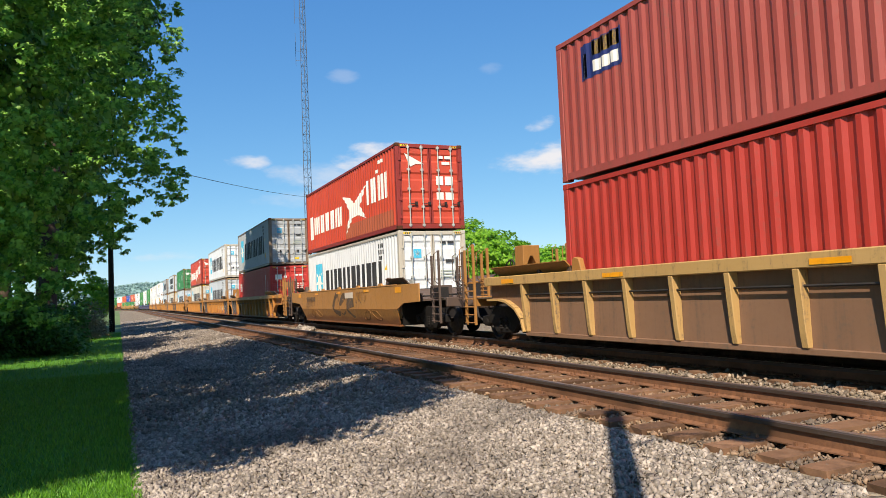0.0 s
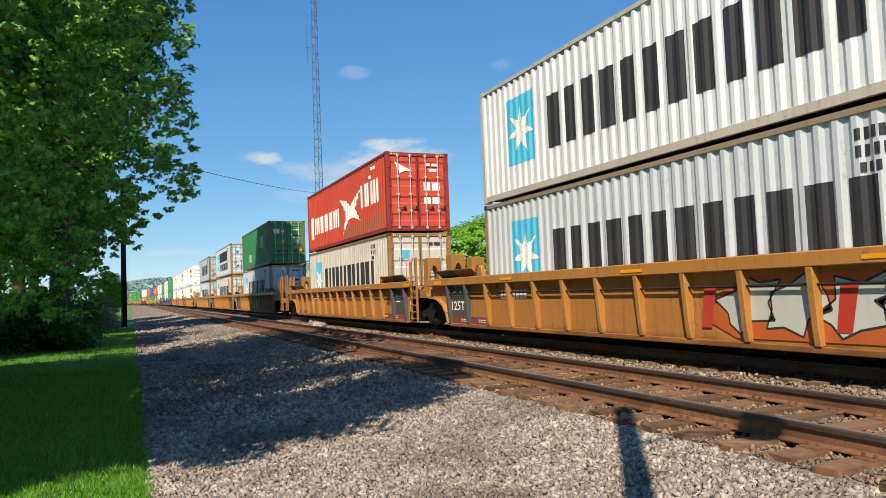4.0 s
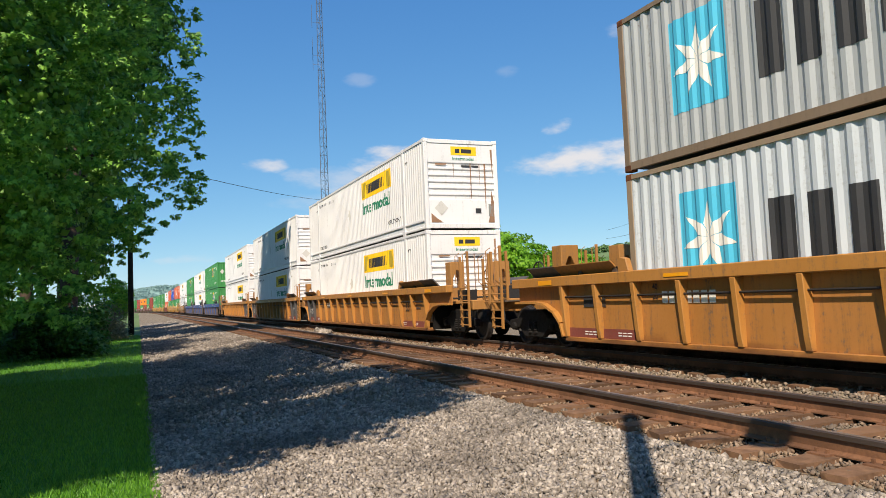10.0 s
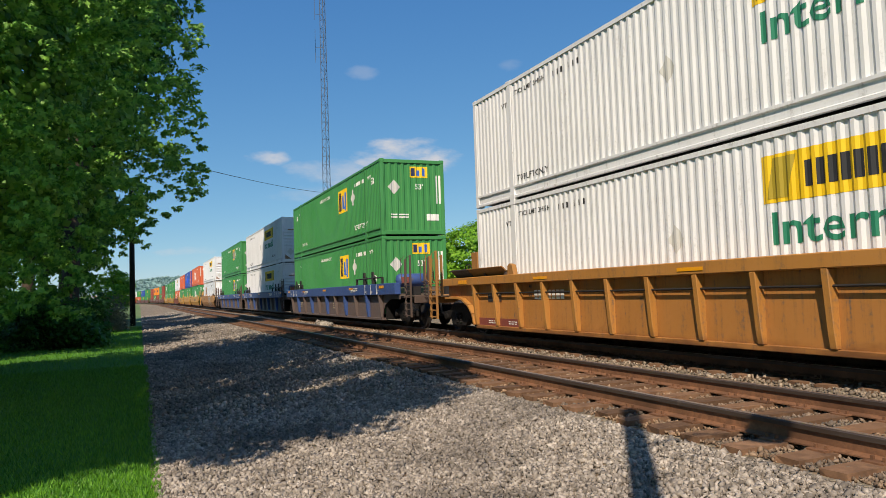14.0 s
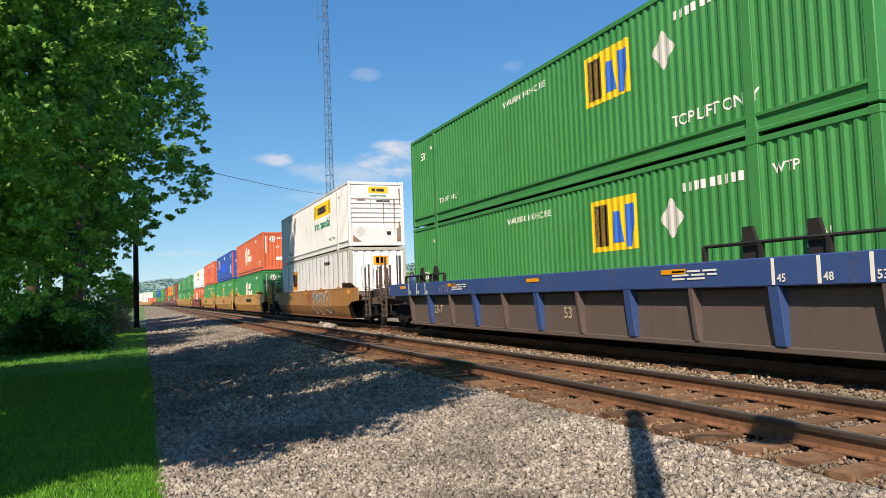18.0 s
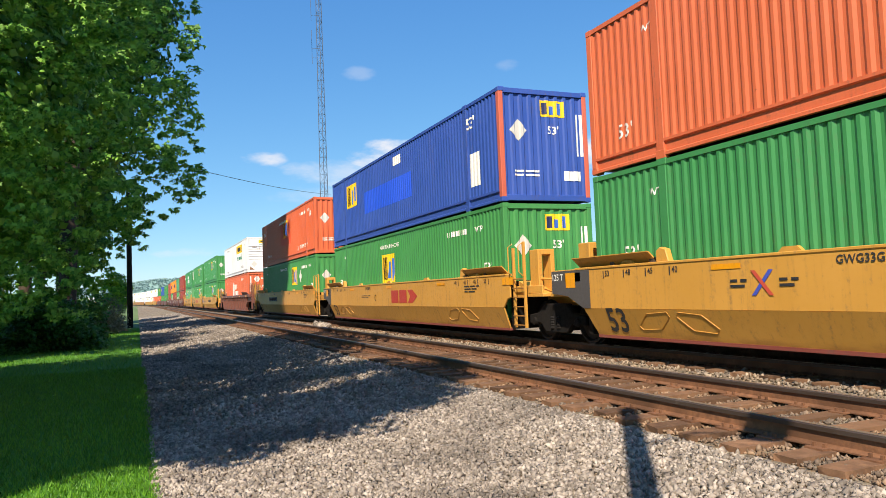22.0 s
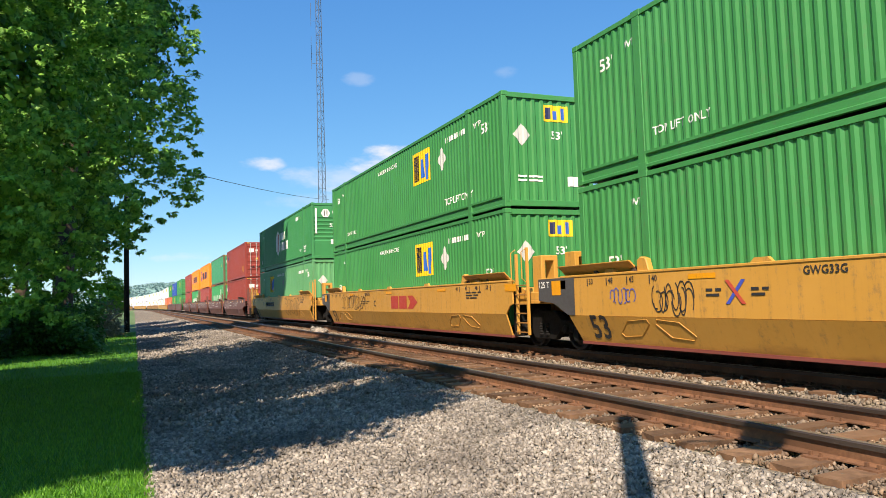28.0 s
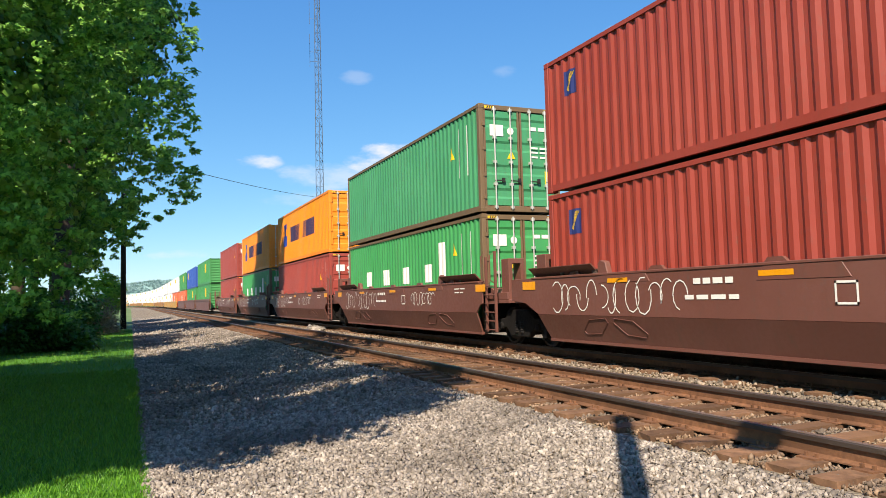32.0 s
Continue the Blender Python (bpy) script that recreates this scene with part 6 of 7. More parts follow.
def scribble(car, x, u, v, wide, high, seed, mat):
    """Loose looping spray lines that spell nothing."""
    rng = random.Random(seed)
    s = Shape()
    n = 5 + int(wide * 2)
    for i in range(n):
        cu, cv = u + wide * (i + 0.5) / n, v + high * 0.5
        a0, sweep = rng.uniform(0, 6.28), rng.uniform(2.5, 5.5)
        ru, rv = wide / n * rng.uniform(0.45, 0.8), high * rng.uniform(0.3, 0.5)
        pts = [(cu + ru * math.cos(a0 + sweep * k / 9), cv + rv * math.sin(a0 + sweep * k / 9)) for k in range(10)]
        for (a, b), (c, d) in zip(pts, pts[1:]):
            t = Vector((c - a, d - b)).normalized() * 0.011
            s.add([(x, -(a - t.y), b + t.x), (x, -(c - t.y), d + t.x), (x, -(c + t.y), d - t.x), (x, -(a + t.y), b - t.x)], [(0, 1, 2, 3)])
    return tagged(part("spray_lines", s, mat, car), kind="stuff")

# ---- the train ----
SPEED, SLOWING = 15.1955, -0.0050


def run(t):
    """How far the train has come by t seconds."""
    return SPEED * t + 0.5 * SLOWING * (t - 16) ** 2


def track_pose(s, z=0.0):
    x, y, a = on_line(TRAIN_TRACK, s)
    return pose(x, y, z, 0, 0, math.degrees(a))


ROLLING = []  # thing, place along the train, height
FLOOR_Z = 0.47


def far_car(style, well, joint):
    """A well car that stays far off."""
    key = ("far", style)
    if key in CARS:
        return None, key
    main = {"ochre": OCHRE, "yellow": YELLOW, "brown": BROWN}[style]
    car = tagged(new("well_car"), {"ochre": "ochre yellow", "yellow": "bright yellow", "brown": "red-brown"}[style] + " steel well car carrying stacked containers", "rail car", "cars of the train")
    for s in (-1, 1):
        part("side_sheet", Shape().prism(side_outline(well, joint, 1.0, 1.57, 0.25), "x", *sorted((s * 1.5, s * 1.44))), main, car)
        part("top_chord", Shape().box(*sorted((s * 1.40, s * 1.55)), -well - 0.9, well + 0.9, 1.4, 1.6), main, car)
        part("ladder", Shape().box(*sorted((s * 1.4, s * 1.46)), -well - 1.3, -well - 1.25, 0.5, 2.3).box(*sorted((s * 1.4, s * 1.46)), -well - 0.95, -well - 0.9, 0.5, 2.3).box(*sorted((s * 1.4, s * 1.46)), -well - 1.3, -well - 0.9, 1.2, 1.24), main, car)
    part("well_floor", Shape().box(-1.3, 1.3, -well + 0.4, well - 0.4, 0.36, 0.42), STEEL_DARK, car)
    part("draft_sill", Shape().box(-0.5, 0.5, -joint - 1.5, -well + 0.1, 0.78, 1.2), main, car)
    part("draft_sill", Shape().box(-0.5, 0.5, well - 0.1, joint + 1.5, 0.78, 1.2), main, car)
    tr = part("truck", Shape().prism([(-1.16, 0.40), (-1.16, 0.62), (-0.45, 0.86), (0.45, 0.86), (1.16, 0.62), (1.16, 0.40), (0.42, 0.22), (-0.42, 0.22)], "x", -1.1, 1.1), STEEL_DARK, car, at=(0, joint, 0))
    for e in (-1, 1):
        part("wheelset", Shape().lathe([(WHEEL_R, -0.8), (WHEEL_R, -0.7), (0.1, -0.68), (0.1, 0.68), (WHEEL_R, 0.7), (WHEEL_R, 0.8)], (0, 0, 0), "x", 16), WHEEL, tr, at=(0, e * AXLES, WHEEL_R))
    CARS[key] = car
    return car, key


def unit(place, style, lower, upper, well=8.6, joint=10.2, near_free=0.0, far_free=0.0, near_truck=False, far_truck=True, marks="a"):
    far = place > 575
    made, key = far_car(style, well, joint) if far else well_car(style, well, joint, near_free, far_free, near_truck, far_truck, marks)
    m = track_pose(place)
    car = copy_thing(CARS[key], m) if made is None else made
    ROLLING.append((car, place, 0.0))
    ROLLING.append((put_container(lower, track_pose(place, FLOOR_Z), far), place, FLOOR_Z))
    z = FLOOR_Z + H_BOX + (0.035 if LIBRARY[upper][2] > 13 else 0.045)
    ROLLING.append((put_container(upper, track_pose(place, z), far), place, z))


def triple(first, style, loads, marks="aba", pitch=20.35, free=12.7, shift=(0, 0, 0)):
    """A three-unit car: shared trucks between its units."""
    for i, (lower, upper) in enumerate(loads):
        unit(first + i * pitch + shift[i], style, lower, upper, 8.6, pitch / 2, free if i == 0 else 0.0, free if i == len(loads) - 1 else 0.0, i == 0, True, marks[i % len(marks)])


unit(5.7, "worn", "plain_red", "badge_red", 8.0, 9.3, 10.9, 10.9, True, True, "a")
unit(28.1, "tan", "star_white", "bird_red", 6.6, 8.5, 10.9, 10.6, True, True, "a")
triple(50.6, "ochre", [("small_red", "star_grey"), ("star_pale", "star_white"), ("star_cream", "bird_red")], "aga", 20.35, 11.9)
triple(115.67, "ochre", [("star_pale", "patched_green"), ("star_cream", "star_two"), ("star_pale", "star_grey")], "hag", 20.5, 12.3)
triple(181.4, "ochre", [("white_long", "white_long")] * 3, "aaa", 20.28, 12.3)
triple(247.0, "blue", [("low_green", "panel_green"), ("white_long", "white_long"), ("low_green", "panel_green")], "aaa", 20.45, 12.5, (0, 0.2, 0.05))
unit(312.9, "tan", "ribbed_white", "white_long", 8.6, 10.2, 12.0, 12.2, True, True, "o")
triple(337.9, "yellow", [("hex_green_low", "hex_orange"), ("mid_green", "panel_blue"), ("low_green", "panel_orange")], "abe", 20.6, 12.5)
unit(403.8, "rust", "hex_orange_low", "white_long", 8.6, 10.2, 12.3, 12.5, True, True, "a")
triple(429.25, "yellow", [("low_green", "panel_green"), ("low_green", "panel_green"), ("faded_green", "hex_green")], "dfc", 20.4, 12.5, (0, -0.5, 0.15))
FIVE = [("badge_brown", "badge_brown"), ("letter_green", "code_green"), ("brick_red", "ring_orange"), ("letter_green", "ring_orange"), ("brick_red", "brick_red")]
for i, (lower, upper) in enumerate(FIVE):
    unit(493.0 + 15.95 * i, "brown", lower, upper, 6.45, 7.975, 10.2 if i == 0 else 0.0, 10.2 if i == 4 else 0.0, i == 0, True, "a")
triple(581.5, "brown", [("panel_green", "panel_green"), ("panel_green", "panel_blue"), ("hex_orange", "panel_green")], "aaa", 20.4)
FAR = [("white_long", "white_long")] * 3
place = 647.0
for i in range(5):
    triple(place, "ochre" if i % 2 else "yellow", FAR if i != 0 else [("hex_orange", "white_long"), ("white_long", "white_long"), ("white_long", "ribbed_white")], "aba", 20.35)
    place += 65.5

# ---- trees and brush ----
BARK = rough_stuff("bark", "3a2f26", "5e5042", "2f2a22", 10, 0.95, 0.8, 0.02, 1.2)
LEAF_MAPLE = leaf_mat("maple_leaves", "3a7426", "94c656", 0.28)
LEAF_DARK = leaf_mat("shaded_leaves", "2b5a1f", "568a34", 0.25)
LEAF_BRIGHT = leaf_mat("spring_leaves", "4f8a1c", "8fbf3a", 0.4)
LEAF_DRY = leaf_mat("dry_brush", "6b5a42", "8b8458", 0.2)


def leaves(name, clumps, per, size, seed, material, flat=0.45, heart=None):
    """Leaves in clumps: each clump is a loose, flattened bunch; leaves are folded lozenges that face mostly up and out."""
    rng = np.random.default_rng(seed)
    c = np.repeat(np.array([k[:3] for k in clumps]), per, 0)
    r = np.repeat(np.array([k[3] for k in clumps]), per)
    n = len(c)
    d = rng.normal(size=(n, 3))
    d /= np.linalg.norm(d, axis=1, keepdims=True)
    d *= (rng.random(n) ** 0.45)[:, None]
    p = c + d * r[:, None] * np.array([1, 1, flat])
    up = d * 0.7 + np.array([0, 0, 0.8]) + rng.normal(0, 0.45, (n, 3))
    if heart is not None:
        out = c - np.array(heart)
        up = d * 0.5 + 0.9 * out / np.linalg.norm(out, axis=1, keepdims=True) + np.array([0, 0, 0.6]) + rng.normal(0, 0.42, (n, 3))
    up /= np.linalg.norm(up, axis=1, keepdims=True)
    t = np.cross(up, rng.normal(size=(n, 3)))
    t /= np.linalg.norm(t, axis=1, keepdims=True)
    b = np.cross(up, t)
    s = rng.uniform(*size, n)[:, None]
    v = np.empty((n, 4, 3))
    v[:, 0], v[:, 2] = p - t * s * 0.6, p + t * s * 0.6
    v[:, 1], v[:, 3] = p + b * s * 0.55 - up * s * 0.18 + t * s * 0.1, p - b * s * 0.55 - up * s * 0.18 + t * s * 0.1
    i = np.arange(n)[:, None] * 4
    f = np.concatenate([i + np.array([0, 1, 2]), i + np.array([0, 2, 3])], 0)
    return raw_mesh(name, v.reshape(-1, 3), f, material)


def crown_clumps(centre, radii, count, clump, seed, hollow=0.55, lobes=9, keep=None):
    """Clumps over a lobed crown, denser towards its outside."""
    rng = np.random.default_rng(seed)
    ways = rng.normal(size=(lobes, 3))
    ways /= np.linalg.norm(ways, axis=1, keepdims=True)
    out = []
    while len(out) < count:
        d = rng.normal(size=3)
        d /= np.linalg.norm(d)
        bulge = 0.84 + 0.16 * max(0.0, float(np.max(ways @ d)) - 0.6) / 0.4
        k = (hollow + (1 - hollow) * rng.random() ** 0.6) * bulge * (1 + rng.normal(0, 0.045))
        hole = noise.noise(Vector(d * 2.6) + Vector((seed * 1.7, 0, 0))) + 0.5 * noise.noise(Vector(d * 6.1))
        if hole < -0.22 and rng.random() < 0.8:
            continue
        k *= 1 + 0.10 * hole
        p = np.array(centre) + d * np.array(radii) * k
        if p[2] < 0.1 or (keep and not keep(p)):
            continue
        out.append((*p, clump * rng.uniform(0.6, 1.25)))
    return out


def pad_clumps(centre, radii, spacing, seed, keep, reach=0.62):
    """Boughs as flat leafy pads, spaced over the shell of a crown with gaps of shade between them; each pad is a dome of small clumps."""
    rng = np.random.default_rng(seed)
    heart, rad = np.array(centre), np.array(radii)
    pads, out = [], []
    for _ in range(9000):
        d = rng.normal(size=3)
        d /= np.linalg.norm(d)
        k = 1.0 if rng.random() < 0.62 else rng.uniform(reach, 0.95)
        k *= 1 + 0.07 * noise.noise(Vector(d * 3.1) + Vector((seed, 0, 0)))
        p = heart + d * rad * k
        if not keep(p):
            continue
        gap = spacing * (1.0 if p[0] > heart[0] - 0.5 and p[1] < heart[1] + 1 else 1.7)
        if all((q[0] - p[0]) ** 2 + (q[1] - p[1]) ** 2 + 2.0 * (q[2] - p[2]) ** 2 > gap ** 2 for q in pads):
            pads.append(p)
    for p in pads:
        r = rng.uniform(0.55, 1.0) * spacing * 0.85
        axis = 0.5 * (p - heart) / np.linalg.norm(p - heart) + 0.9 * np.array(to_sun)
        axis /= np.linalg.norm(axis)
        for j in range(52):
            d = rng.normal(size=3)
            d /= np.linalg.norm(d)
            if d @ axis < -0.15:
                d -= 2 * (d @ axis) * axis
            lump = 1 + 0.25 * noise.noise(Vector(p + d * 2.2))
            out.append((*(p + d * r * lump * np.array([1, 1, 0.7])), rng.uniform(0.08, 0.17)))
    return out


def lobed_leaves(name, clumps, per, size, seed, material, heart):
    """Five-cornered maple leaves in small clumps, lying like shingles turned to the light, tips drooping outwards."""
    rng = np.random.default_rng(seed)
    c = np.repeat(np.array([k[:3] for k in clumps]), per, 0)
    r = np.repeat(np.array([k[3] for k in clumps]), per)
    n = len(c)
    d = rng.normal(size=(n, 3))
    d /= np.linalg.norm(d, axis=1, keepdims=True)
    d *= (rng.random(n) ** 0.5)[:, None]
    p = c + d * r[:, None] * np.array([1, 1, 0.6])
    out = c - np.array(heart)
    out /= np.linalg.norm(out, axis=1, keepdims=True)
    up = 0.35 * d + 0.25 * out + 0.95 * np.array(to_sun) + rng.normal(0, 0.34, (n, 3))
    up /= np.linalg.norm(up, axis=1, keepdims=True)
    t = out - np.array([0, 0, 0.5]) + rng.normal(0, 0.7, (n, 3))
    t -= up * np.sum(t * up, 1, keepdims=True)
    t /= np.linalg.norm(t, axis=1, keepdims=True)
    b = np.cross(up, t)
    s = rng.uniform(*size, n)[:, None]
    v = np.empty((n, 6, 3))
    shape = ((-0.45, 0, 0), (-0.12, -0.55, -0.14), (0.12, -0.17, 0.02), (0.62, 0, -0.16), (0.12, 0.17, 0.02), (-0.12, 0.55, -0.14))
    for k, (along, across, lift) in enumerate(shape):
        v[:, k] = p + s * (along * t + across * b + lift * up)
    i = np.arange(n)[:, None] * 6
    f = np.concatenate([i + np.array(q) for q in ((0, 1, 2), (0, 2, 3), (0, 3, 4), (0, 4, 5))], 0)
    return raw_mesh(name, v.reshape(-1, 3), f, material)


def tree(name, base, centre, radii, count, per, leaf, clump, seed, material, label, trunk=0.3, category="tree", hollow=0.55, keep=None, pads=0.0):
    root = tagged(new(name), label, category)
    x, y = base
    z0 = float(land(x, y))
    root.location = (x, y, z0)
    rng = random.Random(seed)
    s = Shape()
    c = Vector(centre) - Vector((x, y, z0))
    fork = Vector((c.x * 0.35, c.y * 0.35, max(1.2, c.z - radii[2] * 0.55)))
    s.tube([(0, 0, -0.1), (0.02, 0.03, 0.5), fork * 0.6, fork], trunk * 1.15, 10, trunk * 0.7)
    part("trunk", s, BARK, root, smooth=True)
    for i in range(9):
        a = math.tau * i / 9 + rng.uniform(-0.3, 0.3)
        tip = c + Vector((radii[0] * 0.72 * math.cos(a), radii[1] * 0.72 * math.sin(a), radii[2] * rng.uniform(-0.35, 0.75)))
        mid = fork.lerp(tip, 0.5) + Vector((rng.uniform(-0.3, 0.3), rng.uniform(-0.3, 0.3), 0.35))
        part("limb", Shape().tube([fork * 0.93, fork.lerp(mid, 0.5), mid, tip], trunk * 0.42, 6, 0.02), BARK, root, smooth=True)
    if pads:
        cl = [(a - x, b - y, e - z0, r) for a, b, e, r in pad_clumps(centre, radii, pads, seed, keep)]
        part("crown", lobed_leaves("crown", cl, per, leaf, seed, material, tuple(c)), None, root)
        deep = lambda p: keep(p + np.array([0.9, 0, -0.7]))
        cl = [(a - x, b - y, e - z0, r) for a, b, e, r in crown_clumps(centre, [k * 0.82 for k in radii], count, clump, seed, 0.35, keep=deep)]
        part("inner_crown", leaves("inner_crown", cl, 130, (0.08, 0.15), seed, material, 0.7, heart=tuple(c)), None, root, "shaded leaves inside the crown")
        return root
    cl = [(a - x, b - y, e - z0, r) for a, b, e, r in crown_clumps(centre, radii, count, clump, seed, hollow, keep=keep)]
    part("crown", leaves("crown", cl, per, leaf, seed, material, 0.42, heart=tuple(c)), None, root)
    return root


def maple_room(p):
    """The crown hangs to head height over the lawn and higher over the gravel."""
    x, y, z = p
    edge = float(np.interp(z, (1.2, 1.75, 2.4, 2.8, 3.4, 4.2, 5.0, 7.0, 10.0), (-1.5, -1.1, -0.6, -0.15, 0.4, 0.22, 0.1, 0.1, 0.1)))
    return x < edge + 0.14 * math.sin(z * 2.1 + y) and z > 1.2


def lit_way(p):
    """The tall maple leaves most of the sun to the big one behind it."""
    q = (Vector(p) - Vector((-3.1, 15.4, 6.3)))
    q = Vector((q.x / 4.9, q.y / 5.2, q.z / 7.8))
    d = Vector((-to_sun.x / 4.9, -to_sun.y / 5.2, -to_sun.z / 7.8))
    b, c, a = q.dot(d), q.dot(q) - 1, d.dot(d)
    if b * b - a * c < 0:
        return True
    k = (-b - math.sqrt(b * b - a * c)) / a
    return p[2] - k * to_sun.z < 2.3 or noise.noise(Vector(p) * 0.7) > 0.22


tree("maple_tree", (-4.6, 16.8), (-3.1, 15.4, 6.3), (4.9, 5.2, 7.8), 330, 20, (0.055, 0.10), 1.0, 31, LEAF_MAPLE, "large leafy green maple beside the lawn", 0.42, keep=maple_room, pads=1.3)
tree("maple_tree", (-4.6, 3.6), (-3.2, 4.8, 8.3), (3.4, 3.4, 3.3), 300, 90, (0.10, 0.17), 0.6, 32, LEAF_MAPLE, "tall leafy maple shading the lawn", 0.36, keep=lit_way)
# the next two stand out of view, added only to throw shade on the lawn
tree("maple_tree", (-9.0, 13.2), (-7.2, 14.0, 6.4), (4.2, 4.4, 5.2), 600, 60, (0.14, 0.24), 0.85, 61, LEAF_DARK, "unseen dark green tree added to shade the lawn", 0.36)
tree("maple_tree", (-7.4, 3.2), (-6.7, 3.9, 8.4), (2.7, 2.7, 2.5), 260, 80, (0.10, 0.18), 0.6, 62, LEAF_DARK, "unseen leafy tree added beside the tall maple for shade", 0.3)
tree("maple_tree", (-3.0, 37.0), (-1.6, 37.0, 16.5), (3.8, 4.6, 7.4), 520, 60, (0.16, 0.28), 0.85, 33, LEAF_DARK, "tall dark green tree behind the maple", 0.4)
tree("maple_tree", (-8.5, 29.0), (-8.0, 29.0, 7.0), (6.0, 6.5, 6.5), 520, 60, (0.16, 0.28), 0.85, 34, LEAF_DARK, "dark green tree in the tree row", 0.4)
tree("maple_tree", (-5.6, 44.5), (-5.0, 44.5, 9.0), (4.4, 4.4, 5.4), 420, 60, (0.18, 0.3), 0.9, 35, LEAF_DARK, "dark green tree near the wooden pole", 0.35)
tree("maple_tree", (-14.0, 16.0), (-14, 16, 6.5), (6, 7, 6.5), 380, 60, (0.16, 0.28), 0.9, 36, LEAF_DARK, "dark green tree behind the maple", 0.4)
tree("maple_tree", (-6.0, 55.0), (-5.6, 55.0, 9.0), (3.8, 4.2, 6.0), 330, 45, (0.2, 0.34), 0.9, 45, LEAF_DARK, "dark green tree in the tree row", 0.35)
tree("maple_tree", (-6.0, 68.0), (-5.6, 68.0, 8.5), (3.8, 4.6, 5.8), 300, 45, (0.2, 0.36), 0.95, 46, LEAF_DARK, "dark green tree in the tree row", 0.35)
tree("small_tree", (-1.7, 62.0), (-1.6, 62.0, 2.2), (1.2, 2.0, 1.7), 90, 50, (0.10, 0.2), 0.5, 37, LEAF_BRIGHT, "light green young tree by the wooden pole", 0.12)
tree("small_tree", (22.5, 46.0), (22.5, 46.0, 3.4), (4.4, 4.2, 2.9), 420, 55, (0.12, 0.22), 0.7, 38, LEAF_BRIGHT, "light green bushy tree behind the tracks", 0.15)
tree("small_tree", (30.5, 48.0), (30.5, 48.0, 2.4), (4.0, 3.6, 2.2), 260, 55, (0.12, 0.22), 0.7, 39, LEAF_BRIGHT, "light green bush behind the tracks", 0.12)
tree("small_tree", (25.5, 18.2), (25.6, 18.0, 2.4), (2.0, 2.0, 1.6), 150, 55, (0.08, 0.16), 0.5, 40, LEAF_BRIGHT, "light green small tree near the lamp pole", 0.1)


def brush(name, x0, x1, y0, y1, high, count, per, seed, material, label, leaf=(0.07, 0.15)):
    rng = np.random.default_rng(seed)
    x, y = rng.uniform(x0, x1, count), rng.uniform(y0, y1, count)
    z = land(x, y) + high * rng.random(count) ** 1.3 * (0.6 + 0.4 * np.sin(x * 1.7 + y))
    cl = list(zip(x, y, z, rng.uniform(0.3, 0.65, count)))
    ob = new(name, leaves(name, cl, per, leaf, seed, material, 0.7))
    return tagged(ob, label, "shrubs", kind="stuff")


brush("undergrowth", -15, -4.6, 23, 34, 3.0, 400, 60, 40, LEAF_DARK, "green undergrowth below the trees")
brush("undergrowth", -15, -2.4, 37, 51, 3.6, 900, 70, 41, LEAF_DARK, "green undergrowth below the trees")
brush("undergrowth", -10, -2.2, 34, 38, 0.7, 260, 50, 42, LEAF_MAPLE, "low weeds at the edge of the lawn", (0.05, 0.11))
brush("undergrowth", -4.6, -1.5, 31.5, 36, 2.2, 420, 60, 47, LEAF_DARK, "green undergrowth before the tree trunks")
brush("dry_brush", -3.0, -0.9, 46, 56, 2.2, 330, 50, 43, LEAF_DRY, "brown leafless brush beside the pole", (0.03, 0.09))


def woods(name, spots, seed, label, material, size):
    """Far woods: many small leafy lumps with uneven tops."""
    rng = np.random.default_rng(seed)
    cl = []
    for x, y in spots(rng):
        h = rng.uniform(*size)
        z = float(land(x, y))
        for k in range(5):
            cl.append((x + rng.normal(0, h * 0.25), y + rng.normal(0, h * 0.25), z + h * rng.uniform(0.25, 1.0), h * rng.uniform(0.25, 0.42)))
    ob = new(name, leaves(name, cl, 14, (size[1] * 0.2, size[1] * 0.42), seed, material, 0.6))
    return tagged(ob, label, "woods", kind="stuff")


WOODS = leaf_mat("far_woods", "4c6e46", "76955f", 0.12)
# leaf colours with the haze of distance mixed in, no real haze between
HAZE_WOODS = leaf_mat("haze_tinted_woods", "86a5a3", "92b0aa", 0.0)
woods("hill_woods", lambda r: [(x, x * t) for x, t in zip(r.uniform(400, 680, 1500), r.uniform(0.62, 2.1, 1500))], 51, "wooded hill crest behind the field", WOODS, (5, 9))
woods("field_hedge", lambda r: [(x, x * t) for x, t in zip(r.uniform(325, 345, 160), r.uniform(0.6, 1.9, 160))], 52, "row of trees along the field", WOODS, (3, 5))
woods("distant_ridge_woods", lambda r: list(zip(r.uniform(-250, 1000, 1500), r.uniform(2300, 2650, 1500))), 53, "distant wooded ridge, tinted blue-green for haze", HAZE_WOODS, (7, 11))

# ---- poles, wires, mast, sign ----
POLE_WOOD = rough_stuff("grey_pole_wood", "5d4c3c", "8a7560", "4a3d31", 5, 0.9, 0.4, 0.01, 0.6)
DARK_POLE = rough_stuff("creosoted_pole", "231b16", "3b2d24", "1b1613", 6, 0.9, 0.4, 0.01, 0.6)
WIRE = paint("cable_black", "22262b", 0.6, 0.1)
MAST = paint("mast_steel", "566070", 0.5, 0.2, metal=0.2)


def wood_pole(x, y, top, r, label, material):
    root = tagged(new("utility_pole"), label, "utility pole")
    root.location = (x, y, float(land(x, y)))
    part("pole_shaft", Shape().tube([(0, 0, -0.3), (0, 0, (top - root.location.z) * 0.5), (0, 0, top - root.location.z)], r * 1.12, 10, r * 0.86), material, root, smooth=True)
    return root


